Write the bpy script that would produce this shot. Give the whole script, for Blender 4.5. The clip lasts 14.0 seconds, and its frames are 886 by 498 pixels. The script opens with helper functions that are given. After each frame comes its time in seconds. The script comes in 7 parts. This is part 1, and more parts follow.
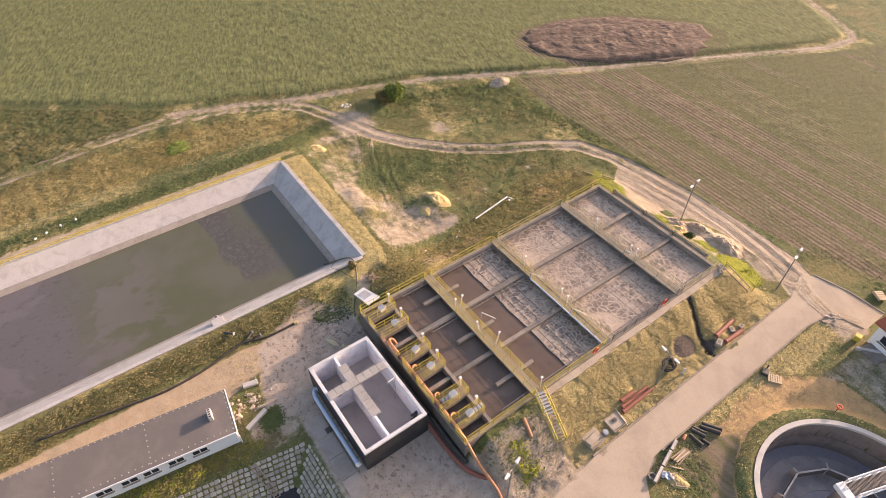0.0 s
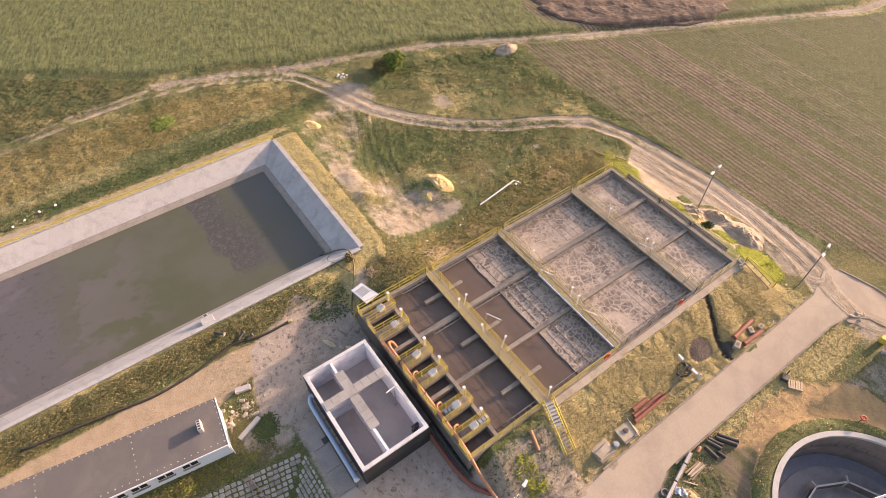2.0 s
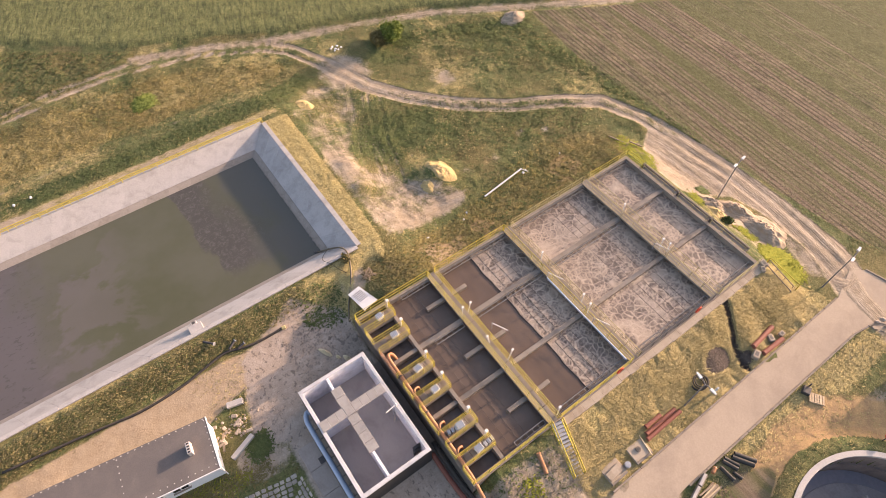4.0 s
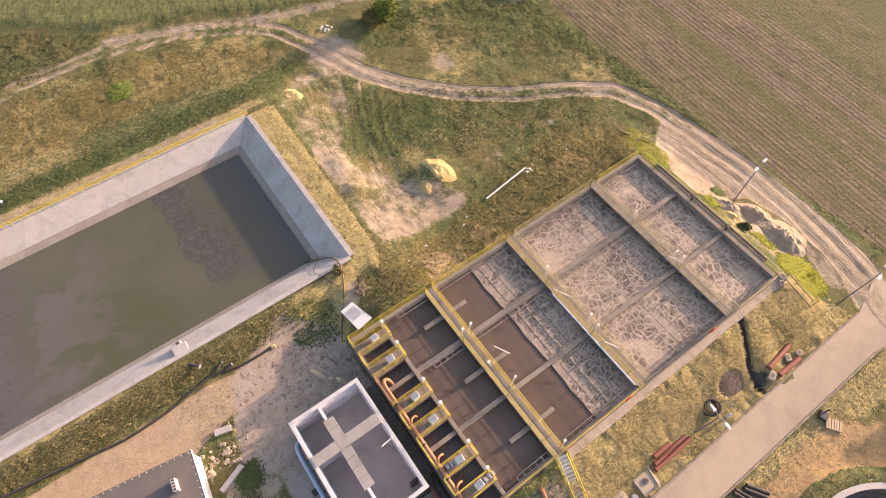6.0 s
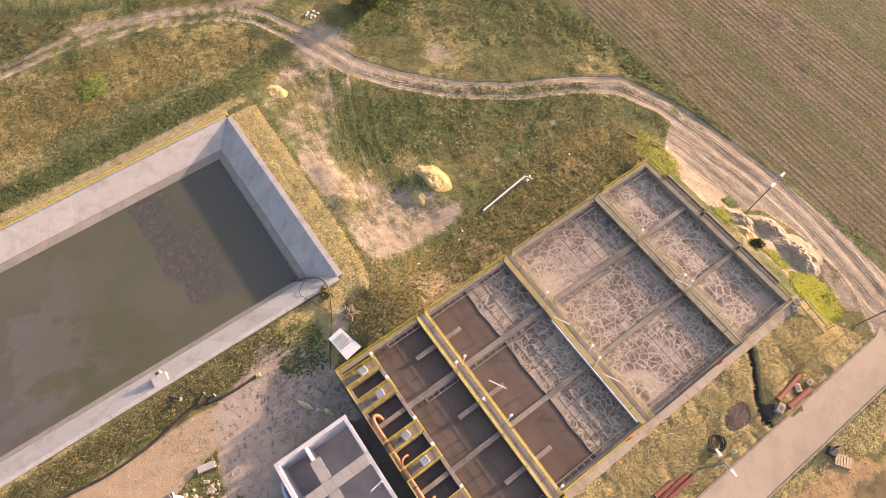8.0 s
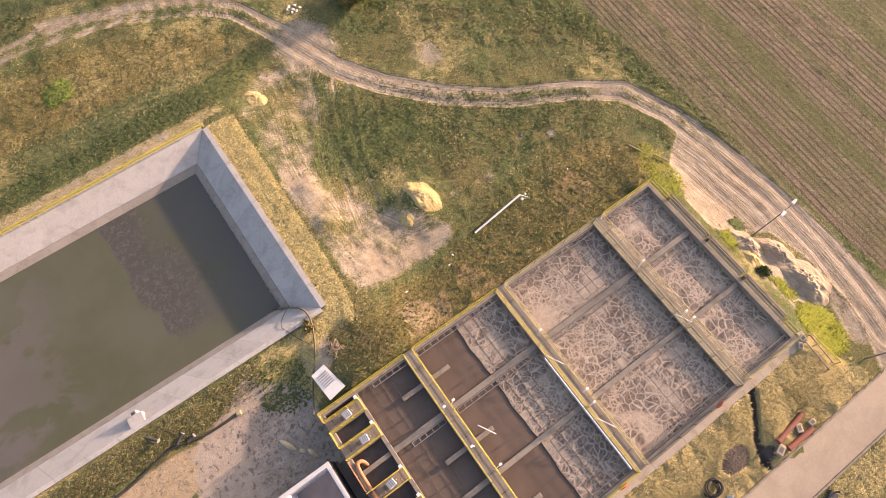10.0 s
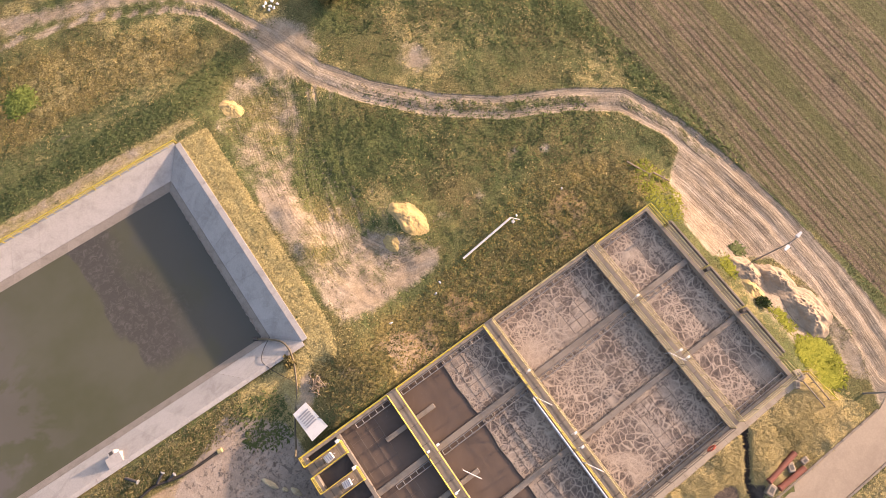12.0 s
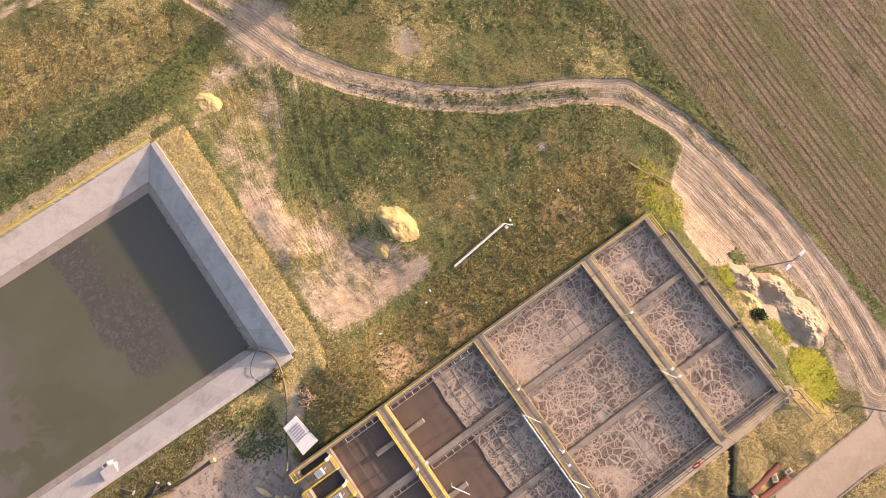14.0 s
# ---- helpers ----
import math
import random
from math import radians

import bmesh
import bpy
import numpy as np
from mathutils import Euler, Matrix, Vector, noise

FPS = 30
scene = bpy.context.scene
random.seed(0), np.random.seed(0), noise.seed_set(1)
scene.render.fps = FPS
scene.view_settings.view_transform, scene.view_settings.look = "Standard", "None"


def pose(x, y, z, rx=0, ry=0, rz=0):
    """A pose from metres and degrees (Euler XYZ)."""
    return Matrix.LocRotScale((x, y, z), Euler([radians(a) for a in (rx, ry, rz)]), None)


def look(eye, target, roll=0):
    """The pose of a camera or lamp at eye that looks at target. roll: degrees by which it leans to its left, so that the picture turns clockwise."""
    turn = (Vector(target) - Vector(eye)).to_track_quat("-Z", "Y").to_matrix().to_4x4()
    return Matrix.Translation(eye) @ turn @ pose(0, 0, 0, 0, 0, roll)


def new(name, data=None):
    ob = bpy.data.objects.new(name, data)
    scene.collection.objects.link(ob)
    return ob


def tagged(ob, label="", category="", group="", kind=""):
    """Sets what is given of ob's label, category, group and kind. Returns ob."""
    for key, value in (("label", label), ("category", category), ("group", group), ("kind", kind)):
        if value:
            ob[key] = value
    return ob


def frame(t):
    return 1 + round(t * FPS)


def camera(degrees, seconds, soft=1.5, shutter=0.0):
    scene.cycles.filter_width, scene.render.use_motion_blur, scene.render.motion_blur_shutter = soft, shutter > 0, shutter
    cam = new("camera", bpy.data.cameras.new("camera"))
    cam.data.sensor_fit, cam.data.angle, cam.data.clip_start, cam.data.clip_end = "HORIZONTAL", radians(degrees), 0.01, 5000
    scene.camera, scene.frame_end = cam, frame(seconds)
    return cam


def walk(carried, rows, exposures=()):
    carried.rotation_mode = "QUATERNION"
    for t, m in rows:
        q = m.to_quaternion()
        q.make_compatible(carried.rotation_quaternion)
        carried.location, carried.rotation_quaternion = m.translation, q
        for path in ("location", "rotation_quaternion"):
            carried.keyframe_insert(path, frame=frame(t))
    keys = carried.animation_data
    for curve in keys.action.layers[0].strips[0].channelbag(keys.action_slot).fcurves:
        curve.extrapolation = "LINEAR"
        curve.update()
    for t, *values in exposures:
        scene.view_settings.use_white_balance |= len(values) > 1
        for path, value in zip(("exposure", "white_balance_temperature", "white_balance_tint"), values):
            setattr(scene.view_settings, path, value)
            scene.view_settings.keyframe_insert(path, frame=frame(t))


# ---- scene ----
cam = camera(74.6, 14.0, soft=0.75)
METRES, EYE, TILT, LEAN, TURN = 45.0, 46.2, -45.6, 0.0, -36.0
ROWS = [
    (0.0, 0.0, 0.0, 0.0, 0.0, 0.0, -0.0),
    (0.5, -0.0007, 0.0194, 0.0204, 0.03, -0.97, -0.04),
    (1.0, -0.0013, 0.041, 0.0431, 0.08, -2.24, -0.09),
    (1.5, -0.0025, 0.0617, 0.0642, 0.09, -3.45, -0.14),
    (2.0, -0.0041, 0.0847, 0.0879, 0.09, -4.74, -0.17),
    (2.5, -0.0054, 0.1062, 0.11, 0.1, -5.93, -0.2),
    (3.0, -0.0072, 0.1301, 0.1346, 0.1, -7.22, -0.22),
    (5.5, -0.0112, 0.2468, 0.253, -0.04, -13.02, -0.13),
    (6.0, -0.0093, 0.2722, 0.2792, -0.02, -14.2, -0.15),
    (6.5, -0.0067, 0.2957, 0.3038, 0.01, -15.32, -0.16),
    (7.0, -0.0038, 0.3216, 0.3299, 0.03, -16.47, -0.16),
    (7.5, -0.0012, 0.3459, 0.3548, 0.01, -17.56, -0.18),
    (8.0, 0.0036, 0.3724, 0.3823, 0.06, -18.81, -0.17),
    (10.5, 0.0303, 0.5038, 0.5164, 0.15, -24.47, -0.25),
    (11.0, 0.0364, 0.5309, 0.5442, 0.15, -25.59, -0.28),
    (11.5, 0.0416, 0.5555, 0.5695, 0.14, -26.81, -0.28),
    (12.0, 0.0471, 0.5826, 0.5971, 0.15, -28.42, -0.29),
    (12.5, 0.0516, 0.6065, 0.621, 0.14, -30.67, -0.34),
    (13.0, 0.0571, 0.6315, 0.643, 0.22, -35.8, -0.44),
    (13.5, 0.0605, 0.6647, 0.6781, 0.24, -36.39, -0.42),
    (14.0, 0.0635, 0.6946, 0.7122, 0.26, -36.32, -0.39),
]
walk(cam, [(t, pose(0, 0, EYE, TILT, LEAN, TURN) @ pose(METRES * x, METRES * y, METRES * z, 90 + pitch, roll, yaw)) for t, x, y, z, yaw, pitch, roll in ROWS],
     exposures=[(0.0, 1.26, 6750, 26), (14.0, 1.23, 7000, 28)])

# ---- world and sun: low evening sun from +x ----
SUN_ELEV, SUN_AZ = radians(14.0), radians(-4.0)
world = bpy.data.worlds.new("world")
scene.world = world
world.use_nodes = True
wn = world.node_tree.nodes
sky = wn.new("ShaderNodeTexSky")
sky.sky_type = "NISHITA"
sky.sun_disc = False
sky.sun_elevation = SUN_ELEV
sky.sun_rotation = radians(90) - SUN_AZ
sky.air_density, sky.dust_density, sky.ozone_density = 1.2, 3.0, 1.0
wn["Background"].inputs[1].default_value = 0.15
world.node_tree.links.new(sky.outputs[0], wn["Background"].inputs[0])
sun_data = bpy.data.lights.new("sun", "SUN")
sun_data.energy, sun_data.angle, sun_data.color = 3.9, radians(1.5), (1.0, 0.79, 0.58)
sun = new("sun", sun_data)
sun_dir = Vector((math.cos(SUN_ELEV) * math.cos(SUN_AZ), math.cos(SUN_ELEV) * math.sin(SUN_AZ), math.sin(SUN_ELEV)))
sun.matrix_world = look(sun_dir * 200, (0, 0, 0))


# ---- materials ----
class Nodes:
    """Short writing for node materials."""

    def __init__(self, name):
        self.mat = bpy.data.materials.new(name)
        self.mat.use_nodes = True
        self.tree = self.mat.node_tree
        self.bsdf = self.tree.nodes["Principled BSDF"]
        self.bsdf.inputs["Specular IOR Level"].default_value = 0.3

    def node(self, kind, **sockets):
        n = self.tree.nodes.new("ShaderNode" + kind)
        for k, v in sockets.items():
            self.put(n.inputs[k.replace("_", " ")], v)
        return n

    def put(self, socket, v):
        if isinstance(v, bpy.types.NodeSocket):
            self.tree.links.new(v, socket)
        else:
            socket.default_value = v

    def coords(self, scale=(1, 1, 1), kind="Object"):
        t = self.node("TexCoord")
        m = self.node("Mapping", Vector=t.outputs[kind], Scale=scale)
        return m.outputs[0]

    def position(self, scale=(1, 1, 1)):
        g = self.node("NewGeometry")
        return self.node("Mapping", Vector=g.outputs["Position"], Scale=scale).outputs[0]

    def noise(self, vec, scale, detail=4.0, rough=0.6, distort=0.0):
        return self.node("TexNoise", Vector=vec, Scale=scale, Detail=detail, Roughness=rough, Distortion=distort).outputs["Fac"]

    def ramp(self, fac, a, b, lo=0.0, hi=1.0):
        m = self.node("MapRange")
        m.interpolation_type = "SMOOTHSTEP"
        self.put(m.inputs[0], fac)
        for i, v in ((1, a), (2, b), (3, lo), (4, hi)):
            m.inputs[i].default_value = v
        return m.outputs[0]

    def math(self, op, a, b=0.0):
        m = self.tree.nodes.new("ShaderNodeMath")
        m.operation = op
        self.put(m.inputs[0], a)
        self.put(m.inputs[1], b)
        return m.outputs[0]

    def mix(self, fac, a, b, blend="MIX"):
        m = self.tree.nodes.new("ShaderNodeMix")
        m.data_type, m.blend_type = "RGBA", blend
        self.put(m.inputs[0], fac)
        self.put(m.inputs[6], a if isinstance(a, bpy.types.NodeSocket) else (*a, 1))
        self.put(m.inputs[7], b if isinstance(b, bpy.types.NodeSocket) else (*b, 1))
        return m.outputs[2]

    def done(self, color, rough=0.8, bump=None, strength=0.4, distance=0.03, metal=0.0):
        self.put(self.bsdf.inputs["Base Color"], color if isinstance(color, bpy.types.NodeSocket) else (*color, 1))
        self.put(self.bsdf.inputs["Roughness"], rough)
        self.bsdf.inputs["Metallic"].default_value = metal
        if bump is not None:
            b = self.node("Bump", Height=bump, Strength=strength, Distance=distance)
            self.tree.links.new(b.outputs[0], self.bsdf.inputs["Normal"])
        return self.mat


def worn(name, color, dirt, rough=0.75, scale=1.5, amount=0.5, fine=18.0, metal=0.0, bump=0.3, spread=0.14):
    """A surface of one colour with stains, fine grain and a change from piece to piece."""
    n = Nodes(name)
    p = n.position()
    big = n.ramp(n.noise(p, scale, 5.0, 0.65, 0.4), 0.42, 0.72)
    small = n.noise(p, fine, 3.0)
    rnd = n.node("ObjectInfo").outputs["Random"]
    c = n.mix(n.math("MULTIPLY", big, amount), color, dirt)
    k = n.math("ADD", n.math("MULTIPLY", small, 0.35), 0.82)
    k = n.math("MULTIPLY", k, n.math("ADD", n.math("MULTIPLY", rnd, spread), 1.0 - spread / 2))
    cc = n.node("CombineColor")
    for i in range(3):
        n.put(cc.inputs[i], k)
    c = n.mix(1.0, c, cc.outputs[0], "MULTIPLY")
    return n.done(c, rough, small, bump, 0.02, metal)


concrete = worn("weathered_concrete", (0.25, 0.215, 0.18), (0.14, 0.112, 0.088), 0.85, 0.9, 0.6)
concrete_pale = worn("pale_concrete", (0.50, 0.46, 0.42), (0.34, 0.31, 0.28), 0.85, 0.7, 0.5)
concrete_fresh = worn("fresh_concrete", (0.55, 0.54, 0.55), (0.30, 0.30, 0.31), 0.8, 0.6, 0.55)
concrete_dark = worn("wet_concrete", (0.15, 0.135, 0.12), (0.08, 0.07, 0.06), 0.7, 1.2, 0.6)
bitumen = worn("bitumen_coating", (0.035, 0.034, 0.036), (0.07, 0.065, 0.06), 0.6, 0.8, 0.5)
road_mat = worn("dusty_road", (0.42, 0.335, 0.25), (0.32, 0.255, 0.195), 0.9, 0.22, 0.85, 9.0)
kerb_mat = worn("kerb_concrete", (0.30, 0.25, 0.2), (0.18, 0.14, 0.1), 0.9, 1.0, 0.7)
yellow = worn("yellow_paint", (0.58, 0.46, 0.06), (0.40, 0.30, 0.08), 0.5, 2.0, 0.35)
yellow_old = worn("faded_yellow_paint", (0.50, 0.42, 0.20), (0.30, 0.24, 0.13), 0.6, 2.0, 0.5)
steel_dark = worn("dark_steel", (0.085, 0.08, 0.078), (0.13, 0.1, 0.075), 0.55, 3.0, 0.4, metal=0.3)
steel = worn("galvanised_steel", (0.42, 0.43, 0.45), (0.26, 0.25, 0.24), 0.4, 3.0, 0.4, metal=0.5)
white_paint = worn("white_paint", (0.74, 0.73, 0.72), (0.5, 0.47, 0.43), 0.6, 1.5, 0.3)
white_wall = worn("white_render", (0.78, 0.78, 0.79), (0.6, 0.58, 0.55), 0.8, 0.5, 0.3)
blue_pipe_mat = worn("pale_blue_plastic", (0.40, 0.48, 0.60), (0.45, 0.46, 0.5), 0.45, 1.5, 0.4)
orange_pipe_mat = worn("orange_plastic", (0.43, 0.205, 0.105), (0.28, 0.145, 0.085), 0.55, 2.0, 0.5)
rust_pipe_mat = worn("rust_red_pipe", (0.27, 0.1, 0.07), (0.2, 0.09, 0.065), 0.65, 2.0, 0.5)
hose_mat = worn("black_rubber", (0.05, 0.045, 0.04), (0.12, 0.1, 0.075), 0.7, 2.0, 0.4)
wood = worn("grey_timber", (0.34, 0.26, 0.18), (0.18, 0.14, 0.1), 0.85, 4.0, 0.6)
wood_pale = worn("pale_timber", (0.56, 0.43, 0.28), (0.36, 0.27, 0.17), 0.8, 4.0, 0.5)
roof_felt = worn("roofing_felt", (0.135, 0.118, 0.11), (0.2, 0.17, 0.15), 0.9, 0.35, 0.6, 12.0)
roof_red = worn("red_roof_tile", (0.36, 0.1, 0.055), (0.2, 0.07, 0.05), 0.7, 1.0, 0.5)
stone = worn("paving_stone", (0.40, 0.35, 0.30), (0.22, 0.19, 0.165), 0.9, 1.2, 0.6, spread=0.5)
rubble_mat = worn("broken_concrete", (0.42, 0.345, 0.27), (0.26, 0.21, 0.16), 0.9, 2.0, 0.5, spread=0.5)
dark_glass = Nodes("window_glass").done((0.03, 0.035, 0.045), 0.12)
bark = worn("bark", (0.13, 0.1, 0.07), (0.07, 0.055, 0.04), 0.95, 5.0, 0.5)
red_buoy = worn("red_plastic", (0.6, 0.09, 0.04), (0.4, 0.08, 0.04), 0.5, 3.0, 0.3)


def leaf_material(name, a, b, c):
    """Leaves and blades, each clump with its own shade."""
    n = Nodes(name)
    isl = n.node("NewGeometry").outputs["Random Per Island"]
    p = n.position()
    big = n.ramp(n.noise(p, 0.35, 4.0), 0.35, 0.65)
    col = n.mix(isl, a, b)
    col = n.mix(n.math("MULTIPLY", big, 0.6), col, c)
    n.bsdf.inputs["Specular IOR Level"].default_value = 0.1
    return n.done(col, 0.85)


leaf_green = leaf_material("green_leaves", (0.075, 0.105, 0.035), (0.165, 0.195, 0.075), (0.115, 0.13, 0.05))
leaf_olive = leaf_material("olive_weeds", (0.135, 0.122, 0.048), (0.235, 0.2, 0.088), (0.195, 0.15, 0.062))
leaf_dry = leaf_material("dry_grass_blades", (0.35, 0.275, 0.115), (0.52, 0.415, 0.185), (0.39, 0.31, 0.13))
leaf_straw = leaf_material("pale_straw_blades", (0.31, 0.25, 0.115), (0.50, 0.40, 0.2), (0.34, 0.27, 0.12))
leaf_wheat = leaf_material("wheat_blades", (0.074, 0.096, 0.032), (0.29, 0.28, 0.11), (0.19, 0.188, 0.073))
leaf_tree = leaf_material("tree_leaves", (0.12, 0.17, 0.035), (0.27, 0.31, 0.08), (0.16, 0.2, 0.05))
leaf_rust = leaf_material("rusty_weeds", (0.21, 0.162, 0.055), (0.36, 0.272, 0.092), (0.24, 0.195, 0.063))
leaf_clod = leaf_material("mud_clods", (0.21, 0.17, 0.135), (0.33, 0.27, 0.215), (0.25, 0.2, 0.16))
leaf_bright = leaf_material("bright_weeds", (0.18, 0.205, 0.025), (0.34, 0.34, 0.05), (0.2, 0.22, 0.03))


def ground_material():
    n = Nodes("ground_soil_and_grass")
    p = n.position()
    fine = n.noise(p, 7.0, 6.0, 0.7)
    mid = n.noise(p, 1.1, 6.0, 0.65, 0.3)
    big = n.noise(p, 0.16, 4.0, 0.6)
    ma, mb, mc, ml = (n.node("Attribute") for _ in range(4))
    ma.attribute_name, mb.attribute_name, mc.attribute_name, ml.attribute_name = "cover_a", "cover_b", "cover_c", "lane"
    sa, sb = n.node("SeparateColor", Color=ma.outputs["Color"]), n.node("SeparateColor", Color=mb.outputs["Color"])
    soil, plough, wheat = sa.outputs[0], sa.outputs[1], sa.outputs[2]
    dry, mud, red = sb.outputs[0], sb.outputs[1], sb.outputs[2]
    sc = n.node("SeparateColor", Color=mc.outputs["Color"])
    dark_soil, rust, lush = sc.outputs[0], sc.outputs[1], sc.outputs[2]
    # wheel marks: fine streaks that run along the way
    lane = n.node("SeparateXYZ", Vector=ml.outputs["Vector"])
    wheel = n.node("CombineXYZ", X=n.math("MULTIPLY", lane.outputs[0], 5.0), Y=n.math("MULTIPLY", lane.outputs[1], 0.22))
    tread = n.noise(wheel.outputs[0], 1.0, 5.0, 0.72, 0.25)
    wide = n.node("CombineXYZ", X=n.math("MULTIPLY", lane.outputs[0], 1.6), Y=n.math("MULTIPLY", lane.outputs[1], 0.09))
    tread2 = n.noise(wide.outputs[0], 1.0, 3.0, 0.6)
    driven = lane.outputs[2]

    def edge(mask, k=0.55):
        wob = n.math("MULTIPLY", n.math("SUBTRACT", n.math("ADD", n.math("MULTIPLY", mid, 0.6), n.math("MULTIPLY", fine, 0.4)), 0.5), k * 2)
        return n.ramp(n.math("ADD", mask, wob), 0.32, 0.68)

    grass = n.mix(n.ramp(mid, 0.35, 0.65), (0.085, 0.105, 0.036), (0.138, 0.142, 0.055))
    grass = n.mix(n.ramp(big, 0.4, 0.65), grass, n.mix(n.ramp(fine, 0.35, 0.7), (0.14, 0.122, 0.046), (0.205, 0.165, 0.07)))
    dryc = n.mix(n.ramp(fine, 0.35, 0.7), (0.33, 0.262, 0.108), (0.47, 0.375, 0.165))
    grass = n.mix(n.math("MULTIPLY", n.ramp(n.math("ADD", rust, n.math("SUBTRACT", mid, 0.5)), 0.25, 0.75), 0.8), grass, n.mix(n.ramp(fine, 0.35, 0.7), (0.165, 0.125, 0.048), (0.285, 0.215, 0.08)))
    grass = n.mix(n.math("MULTIPLY", n.ramp(n.math("ADD", lush, n.math("SUBTRACT", mid, 0.5)), 0.25, 0.75), 0.6), grass, (0.078, 0.105, 0.034))
    soilc = n.mix(n.ramp(n.math("ADD", n.math("MULTIPLY", mid, 0.6), n.math("MULTIPLY", big, 0.4)), 0.36, 0.66), (0.275, 0.216, 0.15), (0.41, 0.335, 0.25))
    soilc = n.mix(n.math("MULTIPLY", n.ramp(fine, 0.55, 0.78), 0.45), soilc, (0.24, 0.18, 0.125))
    marks = n.math("MULTIPLY", driven, n.ramp(tread, 0.44, 0.60))
    soilc = n.mix(n.math("MULTIPLY", marks, 0.5), soilc, (0.24, 0.185, 0.13))
    soilc = n.mix(n.math("MULTIPLY", driven, n.ramp(tread2, 0.5, 0.68, 0.0, 0.6)), soilc, (0.47, 0.385, 0.30))
    wv = n.noise(n.position((3.0, 0.35, 1.0)), 1.0, 5.0, 0.7)
    ploughc = n.mix(n.ramp(wv, 0.35, 0.65), (0.155, 0.112, 0.075), (0.225, 0.168, 0.114))
    sxyz = n.node("SeparateXYZ", Vector=n.position())
    phase = n.math("MULTIPLY", n.math("ADD", n.math("ADD", sxyz.outputs[0], n.math("MULTIPLY", sxyz.outputs[1], -0.05)), n.math("MULTIPLY", mid, 0.12)), math.tau / 0.6)
    rowline = n.math("MULTIPLY", n.ramp(n.math("SINE", phase), 0.1, 0.8), n.ramp(n.noise(n.position((0.5, 0.12, 1)), 1.0, 4.0, 0.7), 0.3, 0.6, 0.4, 1.0))
    ploughc = n.mix(n.math("MULTIPLY", rowline, n.ramp(sxyz.outputs[0], 50.0, 54.0, 0.0, 0.85)), ploughc, (0.062, 0.05, 0.03))
    bent = n.node("CombineXYZ", X=n.math("MULTIPLY", n.math("SUBTRACT", sxyz.outputs[0], n.math("MULTIPLY", sxyz.outputs[1], 0.05)), 0.42), Y=n.math("MULTIPLY", sxyz.outputs[1], 0.018))
    band = n.noise(bent.outputs[0], 1.0, 5.0, 0.68)
    ploughc = n.mix(n.math("MULTIPLY", n.ramp(n.math("ADD", band, n.ramp(sxyz.outputs[0], 60.0, 105.0, 0.0, 0.16)), 0.42, 0.62), 0.85), ploughc, (0.098, 0.104, 0.037))
    wheatc = n.mix(n.ramp(mid, 0.3, 0.7), (0.122, 0.133, 0.048), (0.178, 0.18, 0.07))
    along = n.math("ADD", n.math("MULTIPLY", sxyz.outputs[0], 0.35), n.math("MULTIPLY", sxyz.outputs[1], 0.94))
    across = n.math("SUBTRACT", n.math("MULTIPLY", sxyz.outputs[0], 0.94), n.math("MULTIPLY", sxyz.outputs[1], 0.35))
    uv = n.node("CombineXYZ", X=n.math("MULTIPLY", across, 2.6), Y=n.math("MULTIPLY", along, 0.5))
    streak = n.noise(uv.outputs[0], 1.0, 4.0, 0.75)
    wheatc = n.mix(n.math("MULTIPLY", n.ramp(streak, 0.42, 0.62), 0.95), wheatc, (0.075, 0.085, 0.032))
    mudc = n.mix(n.ramp(mid, 0.35, 0.7), (0.35, 0.28, 0.22), (0.43, 0.35, 0.28))
    mudc = n.mix(n.math("MULTIPLY", n.ramp(fine, 0.58, 0.75), 0.35), mudc, (0.2, 0.165, 0.135))
    prints = n.noise(n.position((1.0, 0.7, 1.0)), 3.0, 3.0, 0.6, 0.5)
    mudc = n.mix(n.math("MULTIPLY", n.ramp(prints, 0.57, 0.63), n.ramp(big, 0.4, 0.6, 0.35, 0.85)), mudc, (0.17, 0.14, 0.115))
    redc = n.mix(n.ramp(mid, 0.3, 0.7), n.mix(n.ramp(fine, 0.3, 0.7), (0.33, 0.24, 0.15), (0.40, 0.295, 0.19)), (0.43, 0.325, 0.215))
    redc = n.mix(n.ramp(sxyz.outputs[0], 22.0, 28.0), redc, n.mix(n.ramp(mid, 0.35, 0.65), (0.34, 0.22, 0.115), (0.46, 0.30, 0.14)))
    c = n.mix(edge(dry), grass, dryc)
    c = n.mix(edge(red), c, redc)
    c = n.mix(edge(wheat, 0.2), c, wheatc)
    c = n.mix(edge(plough, 0.2), c, ploughc)
    c = n.mix(edge(mud, 0.5), c, mudc)
    c = n.mix(edge(soil, 0.5), c, soilc)
    c = n.mix(n.ramp(n.math("ADD", dark_soil, n.math("MULTIPLY", n.math("SUBTRACT", mid, 0.5), 0.8)), 0.3, 0.6), c, n.mix(n.ramp(fine, 0.4, 0.7), (0.085, 0.066, 0.054), (0.13, 0.1, 0.08)))
    grain = n.math("MULTIPLY", n.ramp(n.noise(p, 8.0, 3.0, 0.8), 0.3, 0.7, 0.62, 1.38), n.ramp(n.noise(n.position((1.0, 2.2, 1.0)), 2.6, 3.0, 0.7), 0.3, 0.7, 0.85, 1.15))
    cc = n.node("CombineColor")
    for i in range(3):
        n.put(cc.inputs[i], grain)
